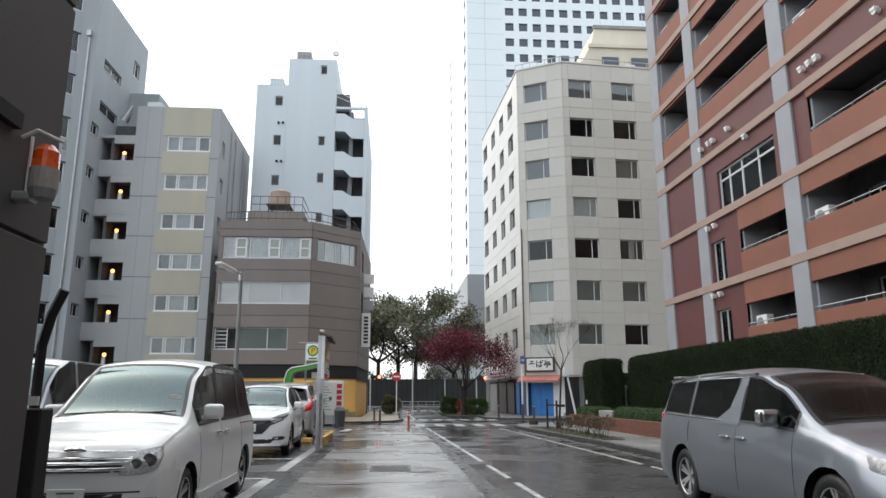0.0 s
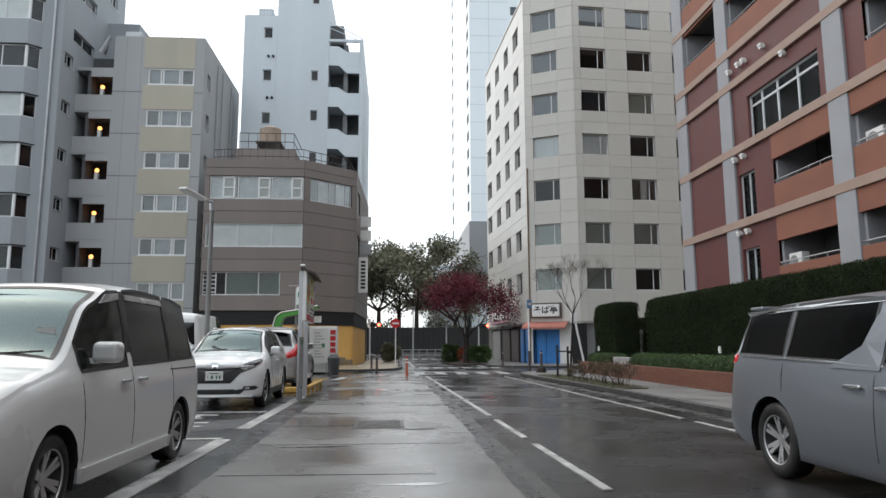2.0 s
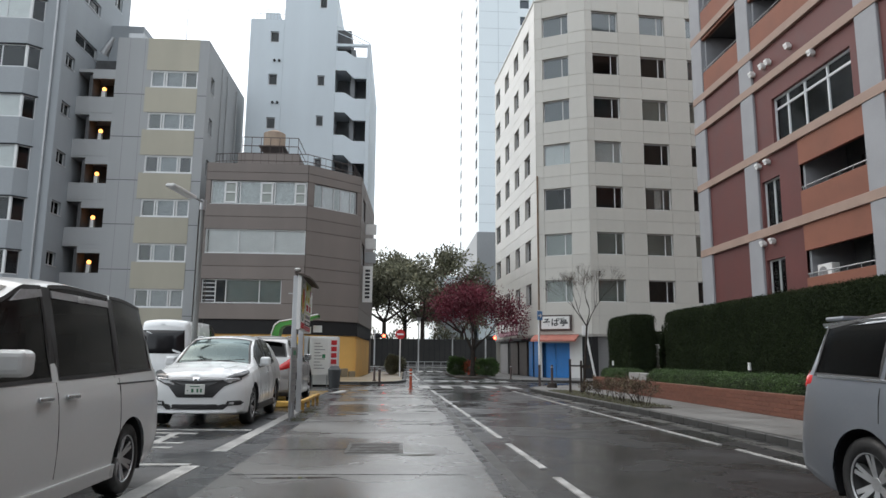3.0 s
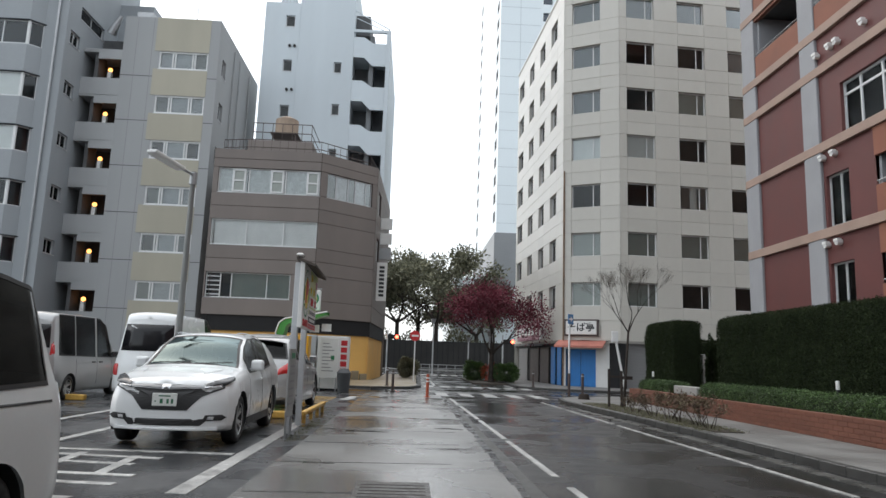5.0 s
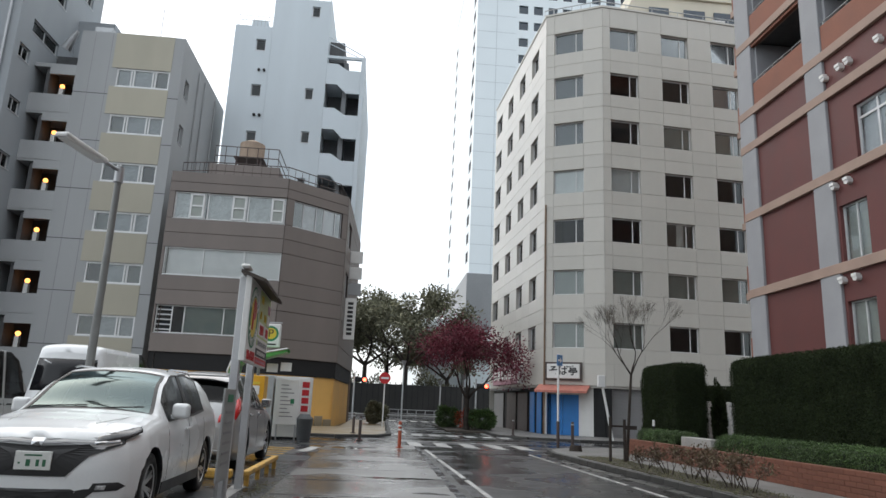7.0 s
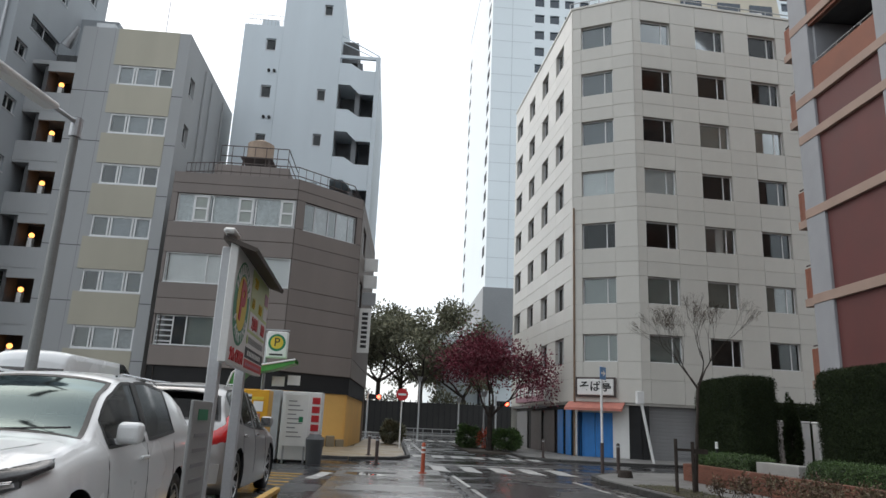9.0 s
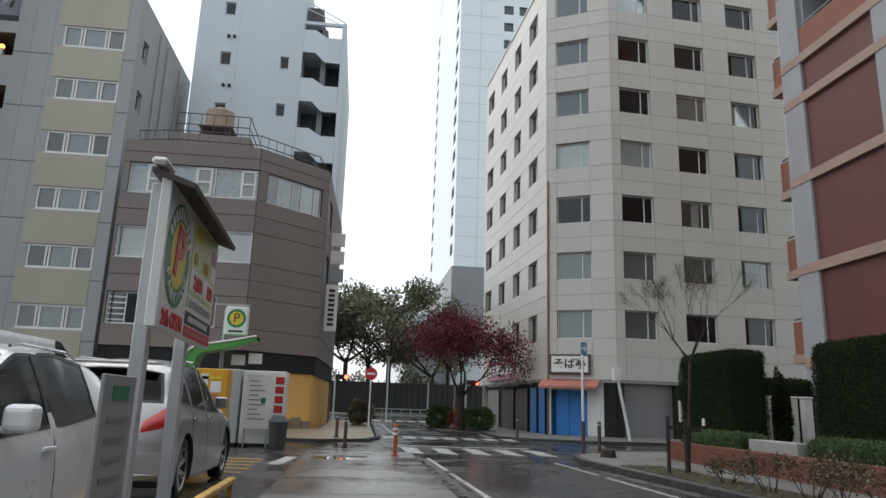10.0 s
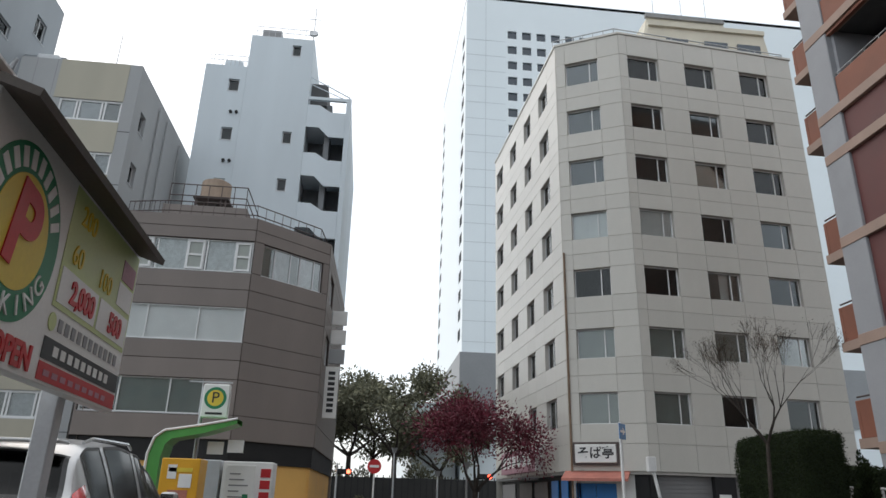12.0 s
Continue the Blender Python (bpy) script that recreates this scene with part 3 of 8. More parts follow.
                for f0, f1 in ((0.02, 0.19), (0.47, 0.60), (0.87, 0.98)):
                    part("curtain", box(f0 * w, f1 * w, 0.08, 0.088, 0.06, hi - lo - 0.06), BLIND_G, win)
        part("wall", wall_mesh(0, length(p, q), 2.5, base, [], 0.3), BLACK, b, "black fascia band", m=m @ Matrix.Translation((0, 0.05, 0)))
        part("wall", wall_mesh(0, length(p, q), 0.0, 2.5, [(0.6, 5.2, 0.0, 2.3)] if n == 0 else [], 0.25), YELLOWWALL, b, "orange yellow painted ground floor", m=m @ Matrix.Translation((0, 0.12, 0)))
    sh = part("shutter", box(0.6, 5.2, 0.2, 0.24, 0, 2.3), SHUTTER, b, m=face_frame(A, B))
    st = face_frame(B, C)
    for k in range(7):
        part("stone", box(0.05 + 0.56 * k, 0.55 + 0.56 * k, 0.03, 0.118, 0.0, 0.42 + 0.08 * (k % 3), 0.03, 1), SANDY, b, m=st)
    for p, q in ((D, E), (E, A)):
        part("wall", wall_mesh(0, length(p, q), 0, top, [], 0.3), BROWN, b, m=face_frame(p, q))
    part("roof", prism(drawn_in([A, B, C, D, E]), top - 0.5, top - 0.3), ROOFGREY, b)
    core(b, -9.5, -3.8, 47.0, 56, 0, top - 0.6)
    rail = bmesh.new()
    path = [(-10.7, 44.4), (-8.9, 44.0), (-5.2, 44.0), (-2.6, 46.3), (-2.2, 50.0)]
    for z in (0.3, 0.75):
        bars(rail, [(x, y, top + z) for x, y in path], 0.025)
    for (x0, y0), (x1, y1) in zip(path, path[1:]):
        for k in range(9):
            f = k / 8
            rod(rail, (x0 + (x1 - x0) * f, y0 + (y1 - y0) * f, top - 0.3), (x0 + (x1 - x0) * f, y0 + (y1 - y0) * f, top + 0.75), 0.014, n=5)
    part("roof_rail", rail, TERRAPOST, b)
    ph = part("roof_house", box(-9.6, -5.9, 45.2, 49, top - 0.3, top + 1.1, 0.02, 1), BROWN, b, "brown roof hut")
    stand = bmesh.new()
    for x in (-8.35, -7.05):
        for y in (45.8, 47.2):
            rod(stand, (x, y, top + 1.1), (x, y, top + 1.75), 0.05, n=6)
    bx(stand, -8.5, -6.9, 45.7, 47.3, top + 1.7, top + 1.78)
    part("tank_stand", stand, TERRAPOST, ph)
    tank = bmesh.new()
    rod(tank, (-7.7, 46.5, top + 1.78), (-7.7, 46.5, top + 2.75), 0.68, n=24)
    rod(tank, (-7.7, 46.5, top + 2.75), (-7.7, 46.5, top + 2.95), 0.68, 0.3, n=24)
    part("water_tank", tank, mat("rusty beige tank", (0.38, 0.29, 0.22), 0.7, var=0.25, scale=2, streak=0.3), ph, "rusty beige water tank", smooth=False)
    cage = bmesh.new()
    for z in (1.6, 2.15):
        bars(cage, [(-9.4, 45.3, top + z), (-6.0, 45.3, top + z), (-6.0, 48.7, top + z)], 0.025)
    for k in range(7):
        rod(cage, (-9.4 + 3.4 * k / 6, 45.3, top + 1.1), (-9.4 + 3.4 * k / 6, 45.3, top + 2.15), 0.02, n=5)
    part("roof_rail", cage, TERRAPOST, ph)
    # projecting sign boards at the street corner
    sg = part("blade_sign", box(-1.95, -1.35, 47.6, 47.8, 4.7, 7.0, 0.01, 1), SIGNWHITE, b, "white upright blade sign with dark writing")
    for k in range(8):
        part("lettering_bar", box(-1.80, -1.50, 47.588, 47.598, 4.95 + k * 0.24, 5.10 + k * 0.24), INK, sg)
    for k in range(3):
        part("blade_sign", box(-1.92, -1.2, 49.0, 49.15, 7.4 + 0.95 * k, 8.1 + 0.95 * k, 0.01, 1), SIGNWHITE if k else CREAMGREY, b)
        part("sign_arm", box(-1.95, -1.90, 49.05, 49.1, 7.5 + 0.95 * k, 8.0 + 0.95 * k), STEEL, b)


def tower_pale():
    b = thing("apartment_building", "slim pale blue rendered apartment tower with corner balconies", "apartment building")
    y0, y1 = 53.3, 66.0
    parts = [(-11.2, -8.69, 26.5, [(1.5, 2.15, z, z + 0.85) for z in (21.3, 17.9, 24.7, 14.4)]), (-8.68, -4.75, 28.9, [(2.6, 3.15, z, z + 0.8) for z in (27.6, 21.35, 18.2, 14.9)])]
    for x0, x1, top, op in parts:
        m = face_frame((x0, y0), (x1, y0))
        part("wall", wall_mesh(0, x1 - x0, 0, top, op, 0.3), PALE, b, m=m)
        for o in op:
            window(b, m, *o, (), (), ALU, GLASS_DK, None, 0.15, sill=True)
        closed_shell(b, [(x0, y0), (x1, y0), (x1, y1), (x0, y1)], top, PALE, skip=(0,))
        core(b, x0 + 0.3, x1 - 0.3, y0 + 2.5, y1 - 0.3, 0, top - 0.6)
    vents = bmesh.new()
    for z in (16.6, 19.9, 23.2):
        for x in (-9.3, -8.95):
            rod(vents, (x, y0, z), (x, y0 - 0.12, z), 0.1, n=8)
    part("vent", vents, BLACK, b)
    # corner balconies, open to the front and the street side
    x0, x1 = -4.74, -2.13
    for k in range(9):
        f = 0.2 + 3.3 * k - 3.4
        if f < 3:
            continue
        bm = bmesh.new()
        bx(bm, x0, x1 - 0.15, y0 + 0.16, y0 + 2.19, f - 0.55, f - 0.35)
        part("balcony_slab", bm, PALE, b)
        pm = bmesh.new()
        v = [pm.verts.new((x, y, z)) for y in (y0, y0 + 0.15) for x, z in ((x0, f - 0.6), (-3.95, f - 0.6), (-3.35, f - 1.2), (x1 - 0.27, f - 1.2), (x1 - 0.27, f + 0.5), (-3.3, f + 0.5), (-4.0, f + 0.95), (x0, f + 0.95))]
        pm.faces.new(v[:8]), pm.faces.new(v[8:][::-1])
        for j in range(8):
            pm.faces.new((v[j], v[8 + j], v[8 + (j + 1) % 8], v[(j + 1) % 8]))
        part("parapet", pm, PALE, b)
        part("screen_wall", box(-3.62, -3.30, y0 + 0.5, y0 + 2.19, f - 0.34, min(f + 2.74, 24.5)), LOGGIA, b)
    # Back wall grey carries the painted shade of the open balconies.
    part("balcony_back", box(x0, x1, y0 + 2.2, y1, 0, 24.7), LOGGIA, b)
    part("side_wall", box(x1 - 0.14, x1 + 0.02, y0 + 0.23, y1 + 0.02, 0, 24.5), PALE, b)
    part("post", box(x1 - 0.26, x1 + 0.03, y0 - 0.03, y0 + 0.24, 0, 24.75), PALE, b)
    part("lower_wall", box(x0, x1 - 0.17, y0 + 0.02, y0 + 2.19, 0, 9.6), PALE, b)
    top = bmesh.new()
    bx(top, x0, x1, y0, y0 + 0.18, 24.55, 24.75), bx(top, x1 - 0.18, x1, y0 + 0.18, y0 + 4.5, 24.55, 24.75)
    bars(top, [(x0, y0 + 0.1, 26.2), (x1 - 0.1, y0 + 0.1, 24.9), (x1 - 0.1, y0 + 4.4, 24.9)], 0.035)
    bars(top, [(x0, y0 + 0.1, 25.7), (x1 - 0.5, y0 + 0.1, 24.8)], 0.03)
    part("roof_frame", top, PALE, b)
    part("stair_head", box(x0, -3.7, y0 + 1.0, y0 + 4, 24.75, 26.3), VOID, b)
    fence = bmesh.new()
    for xa, xb, z in ((-11.1, -8.8, 26.2), (-8.5, -5.0, 28.6)):
        for h in (0.5, 0.95, 1.3):
            rod(fence, (xa, y0 + 0.4, z + h), (xb, y0 + 0.4, z + h), 0.02, n=5)
        for k in range(10):
            x = xa + (xb - xa) * k / 9
            rod(fence, (x, y0 + 0.4, z), (x, y0 + 0.4, z + 1.3), 0.015, n=5)
    part("roof_rail", fence, STEEL, b)
    part("roof_tank", box(-10.4, -9.3, y0 + 1.2, y0 + 3, 26.2, 27.7, 0.05, 1), PALE, b)
    part("roof_tank", box(-8.2, -7.0, y0 + 0.8, y0 + 2, 28.65, 30.0, 0.02, 1), SHUTTER, b)
    aerial = bmesh.new()
    rod(aerial, (-4.9, y0 + 0.5, 24.0), (-4.9, y0 + 0.5, 31.8), 0.03, n=6)
    bars(aerial, [(-5.3, y0 + 0.5, 30.9), (-4.5, y0 + 0.5, 30.9)], 0.02)
    rod(aerial, (-4.9, y0 + 0.5, 29.7), (-4.9, y0 + 0.38, 29.75), 0.28, n=14)
    part("aerial", aerial, STEEL, b)


def flats_cream():
    b = thing("apartment_building", "light grey apartment block with pale yellow window strip and lit corridors", "apartment building")
    y0, y1, top, step = 46.2, 56.2, 21.25, 2.78
    x0, x1 = -17.75, -12.05
    m = face_frame((x0, y0), (x1, y0))
    rows = [4.1 + step * k for k in range(6)]
    op = [(2.2, 5.1, z, z + 1.1) for z in rows]
    wall = part("wall", wall_mesh(0, x1 - x0, 0, top, op, 0.3), CREAMGREY, b, m=m)
    for k in range(len(rows) + 1):
        lo, hi = (rows[k - 1] + 1.12, rows[k] - 0.02) if 0 < k < len(rows) else ((1.6, rows[0] - 0.02) if k == 0 else (rows[-1] + 1.12, top))
        part("spandrel", box(1.9, 5.12, -0.025, -0.002, lo, hi), YELLOWISH, b, m=m)
    for z in rows:
        for a, c in ((0.0, 1.88), (5.14, x1 - x0)):
            part("joint", box(a, c, -0.006, -0.001, z - 0.52, z - 0.48), VOID, b, m=m)
    for a in (0.75, 1.7):
        part("joint", box(a, a + 0.025, -0.006, -0.001, 0.5, top), SHUTTER, b, m=m)
    for r, o in enumerate(op):
        win = window(b, m, *o, (0.28, 0.33, 0.685, 0.735), (), WHITEFRAME, GLASS, None, 0.03, t=0.085)
        part("curtain", box(0.95, 2.0, 0.12, 0.14, 0.09, 1.02), NET, win)
        for k, (a, c) in enumerate(((0.09, 0.82), (2.12, 2.81))):
            # Outer panes: shade painted as dark sheets and the darker curtain.
            dark = (r, k) in ((1, 0), (3, 0), (3, 1))
            part("curtain", box(a, c, 0.16, 0.18, 0.09, 1.02), VOID if dark else (NET_DK, NET)[(r + k) % 2], win)
            part("handle", box(a + 0.3, a + 0.36, -0.01, 0.0, 0.09, 0.14), SHUTTER, win)
    side = face_frame((x1, y0), (x1, y1))
    so = [(0.9, 1.7, z + 0.1, z + 1.2) for z in rows]
    part("wall", wall_mesh(0, y1 - y0, 0, top, so, 0.3), CREAMGREY, b, m=side)
    for o in so:
        window(b, side, *o, (), (), ALU, GLASS_DK, None, 0.15)
    pipes = bmesh.new()
    for s in (3.2, 4.6, 7.3):
        rod(pipes, (x1 + 0.08, y0 + s, 0.2), (x1 + 0.08, y0 + s, top - 0.5), 0.05, n=6)
    part("drainpipe", pipes, CREAMGREY, b)
    for p, q in (((x1, y1), (x0, y1)), ((x0, y1), (x0, y0 + 2.2))):
        part("wall", wall_mesh(0, length(p, q), 0, top, [], 0.3), CREAMGREY, b, m=face_frame(p, q))
    part("roof", prism(drawn_in([(x0, y0), (x1, y0), (x1, y1), (x0, y1)]), top - 0.3, top - 0.1), ROOFGREY, b)
    core(b, -17.0, -12.8, y0 + 2.5, y1 - 1, 0, top - 0.5)
    # access corridors beside the block
    c0 = -20.35
    # Corridor walls are painted dark in place of the shade inside.
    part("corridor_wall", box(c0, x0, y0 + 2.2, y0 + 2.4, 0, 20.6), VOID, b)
    for k in range(7):
        z = 2.55 + step * k - 0.15
        part("corridor_slab", box(c0, x0, y0 + 0.02, y0 + 2.2, z - 0.22, z), CREAMGREY, b)
        if k < 6:
            part("parapet", box(c0, x0 - 0.002, y0, y0 + 0.15, z - 0.1, z + 0.95), CREAMGREY, b)
            part("parapet", box(-19.12, x0 - 0.002, y0 + 0.004, y0 + 0.14, z + 2.16, z + 2.57), CREAMGREY, b)
            # Same dark grey: corridor shade put into the colour.
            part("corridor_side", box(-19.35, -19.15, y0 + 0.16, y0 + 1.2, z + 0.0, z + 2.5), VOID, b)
            lamp = part("corridor_lamp", box(-18.72, -18.5, y0 + 0.5, y0 + 0.72, z + 0.95, z + 1.55), SIGNWHITE, b)
            bulb = bmesh.new()
            bmesh.ops.create_uvsphere(bulb, u_segments=12, v_segments=8, radius=0.13)
            part("bulb", bulb, LAMPGLOW, lamp, "glowing warm lamp", m=Matrix.Translation((-18.61, y0 + 0.6, z + 1.68)))
    part("roof_plant", box(-17.3, -16.3, y0 + 0.4, y0 + 1.2, top - 0.1, top + 0.5, 0.02, 1), STEEL, b)
    part("aerial", rod(bmesh.new(), (-14.2, y0 + 2, top - 0.1), (-14.2, y0 + 2, top + 3.2), 0.025, n=5), STEEL, b)
    part("vent_hood", rod(bmesh.new(), (-19.0, y0 + 1.0, 20.5), (-18.4, y0 + 0.8, 21.6), 0.3, 0.1, n=10), STEEL, b)


def office_blue():
    b = thing("office_building", "tall blue grey concrete office block with ribbon windows", "office building")
    x0, x1, y0, y1, top, step = -46.0, -20.0, 44.0, 53.0, 29.0, 3.05
    m = face_frame((x0, y0), (x1, y0))
    rows = [2.65 + step * k for k in range(9)]
    L = x1 - x0
    op = [(a, a + 6.9, z, z + 1.45) for z in rows[1:] for a in (L - 16, L - 24)]
    part("wall", wall_mesh(0, L, 0, top, op, 0.3), BLUEGREY, b, m=m)
    for n, o in enumerate(op):
        window(b, m, *o, (0.16, 0.36, 0.56, 0.78, 0.93), (), ALU, GLASS_DK, CURTAIN if n % 3 == 1 else None, 0.05, 1.0)
    # a projecting bay of ribbon windows with a splayed, glazed end
    s0, s1, s2, out = L - 8.6, L - 1.75, L - 1.2, -0.55
    bay = [(s0, out), (s1, out), (s2, -0.003), (s0, -0.003)]
    for k, z in enumerate(rows):
        lo = 0.0 if k == 0 else rows[k - 1] + 1.45
        if k > 0:
            part("spandrel", prism(bay, lo, z), BLUEGREY, b, m=m)
        lid = [(s0, out - 0.09), (s1 + 0.03, out - 0.09), (s2 + 0.09, -0.003), (s0, -0.003)]
        part("window_head", prism(lid, z + 1.39, z + 1.449), BAYDARK, b, m=m)
        fr, sp = m @ Matrix.Translation((0, out, 0)), m @ face_frame((s1, out), (s2, -0.003))
        kind = (None, None, None, BLIND_W, BLIND_W, None, BLIND_W, None, None)[k]
        window(b, fr, s0, s1 - 0.02, z + 0.003, z + 1.385, (0.14, 0.30, 0.46, 0.63, 0.80), (), ALU, GLASS_DK if kind is None else GLASS, kind, 0.02, 1.0, sill=False, t=0.06)
        window(b, sp, 0.06, length((s1, out), (s2, 0)) - 0.02, z + 0.003, z + 1.385, (), (), ALU, GLASS_DK, None, 0.02, 1.0, sill=False, t=0.05)
        part("corner_post", box(s1 - 0.09, s1 + 0.05, out + 0.0, out + 0.13, z + 0.003, z + 1.385), WHITEFRAME, b, m=m)
        # Flat dark sheet painted in for the unlit office behind.
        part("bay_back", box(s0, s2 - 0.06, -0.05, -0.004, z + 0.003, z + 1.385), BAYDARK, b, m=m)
        if k > 6:
            part("ceiling_light", box(s0 + 5.0, s1 - 0.5, out + 0.25, out + 0.35, z + 1.30, z + 1.36), OFFICEGLOW, b, m=m)
    part("parapet", prism(bay, rows[-1] + 1.45, top - 0.6), BLUEGREY, b, m=m)
    pier = bmesh.new()
    rod(pier, (L - 0.5, -0.1, 0), (L - 0.5, -0.1, 25.2), 0.07, n=8)
    bx(pier, L - 0.64, L - 0.36, -0.28, -0.02, 25.2, 25.6)
    part("drainpipe", pier, STEEL, b, m=m)
    side = face_frame((x1, y0), (x1, y1))
    so = [(1.4, 4.4, 20.5, 21.3), (1.4, 4.4, 23.6, 24.4), (6.4, 7.6, 25.6, 26.9)] + [(0.5, 1.6, z + 0.7, z + 1.5) for z in rows[1:6]]
    part("wall", wall_mesh(0, y1 - y0, 0, top, so, 0.3), BLUEGREY, b, m=side)
    for o in so:
        window(b, side, *o, (0.5,), (), ALU, GLASS_DK, None, 0.12)
    for p, q in (((x1, y1), (x0, y1)), ((x0, y1), (x0, y0))):
        part("wall", wall_mesh(0, length(p, q), 0, top, [], 0.3), BLUEGREY, b, m=face_frame(p, q))
    part("roof", prism(drawn_in([(x0, y0), (x1, y0), (x1, y1), (x0, y1)]), top - 0.3, top - 0.1), ROOFGREY, b)
    part("roof_house", box(-34, -22.5, 46, 52, top - 0.1, top + 3.0, 0.02, 1), BLUEGREY, b)
    core(b, x0 + 1, x1 - 1.0, y0 + 4, y1 - 1, 0, top - 0.5)
    part("annex", box(-20.0, -17.8, 50.2, 54.0, 0, 24.0), BLUEGREY, b)
    part("canopy", box(-28, -21.2, 42.4, 44.0, 3.4, 3.7, 0.02, 1), SHUTTER, b)


def highrise():
    b = thing("highrise", "tall pale blue-white office tower with dark square windows", "office tower")
    x0, x1, y0, y1, top, base = 12.0, 74.0, 105.0, 139.0, 78.5, 20.0
    m = face_frame((x0, y0), (x1, y0))
    step = 2.85
    rows = [base + 2.2 + step * k for k in range(18)]
    cols = [6.6 + 2.35 * k for k in range(20)]
    op = [(s, s + 1.45, z, z + 1.45) for s in cols for z in rows]
    wall = part("wall", wall_mesh(0, x1 - x0, 0, top, op, 0.5), TOWERWHITE, b, m=m)
    pane = tomesh("tower_pane", box(0, 1.45, 0.25, 0.3, 0, 1.45), TOWERGLASS)
    near = [o for o in op if o[0] < 32 and o[2] > 40]
    for o in near[:290]:
        part("window", pane, TOWERGLASS, b, m=m @ Matrix.Translation((o[0], 0, o[2])))
    rest = bmesh.new()
    for o in [o for o in op if o not in near[:290]]:
        bx(rest, o[0], o[1], 0.25, 0.3, o[2], o[3])
    tagged(part("far_window", rest, TOWERGLASS, b, m=m), kind="stuff")
    w = face_frame((x0, y1), (x0, y0))
    L = y1 - y0
    wo = [(s, s + 2.6, z, z + 1.6) for s in (1.6, L - 4.6) for z in rows]
    part("wall", wall_mesh(0, L, 0, top, wo, 0.5), TOWERWHITE, b, m=w)
    for o in wo:
        # Opaque dark fill: painted recess shade that shows at a shallow angle.
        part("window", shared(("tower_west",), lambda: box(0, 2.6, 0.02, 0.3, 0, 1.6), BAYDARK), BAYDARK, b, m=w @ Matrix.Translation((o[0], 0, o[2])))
    joints = bmesh.new()
    for z in rows:
        bx(joints, 0, 6.2, -0.02, -0.003, z - 0.75, z - 0.68)
    for s in (3.1,):
        bx(joints, s - 0.04, s + 0.04, -0.025, -0.003, base, top)
    part("joints", joints, mat("pale tower joint", (0.52, 0.57, 0.60), 0.6, var=0.05, bump=0), b, m=m)
    part("wall", wall_mesh(0, x1 - x0, 0, top, [], 0.5), TOWERWHITE, b, m=face_frame((x1, y1), (x0, y1)))
    part("wall", wall_mesh(0, L, 0, top, [], 0.5), TOWERWHITE, b, m=face_frame((x1, y0), (x1, y1)))
    part("roof", box(x0, x1, y0, y1, top - 0.6, top - 0.1), ROOFGREY, b)
    part("core", box(x0 + 2, x1 - 2, y0 + 2, y1 - 2, 0, top - 1), DARKROOM, b)
    part("base_band", box(x0 - 0.3, x1 + 0.3, y0 - 0.3, y0 - 0.003, 12, base), TOWERGREY, b)
    part("base_band", box(x0 - 0.3, x0 - 0.003, y0, y1, 12, base), TOWERGREY, b)
    part("podium", box(x0 - 6.0, x0 - 0.31, y0 + 2, y1 + 20, 0, 13.5), TOWERWHITE, b)
    for k in range(8):
        part("podium_glass", box(x0 - 6.1, x0 - 6.003, y0 + 4 + 6 * k, y0 + 9 + 6 * k, 8.2, 12.2), TOWERGLASS, b)


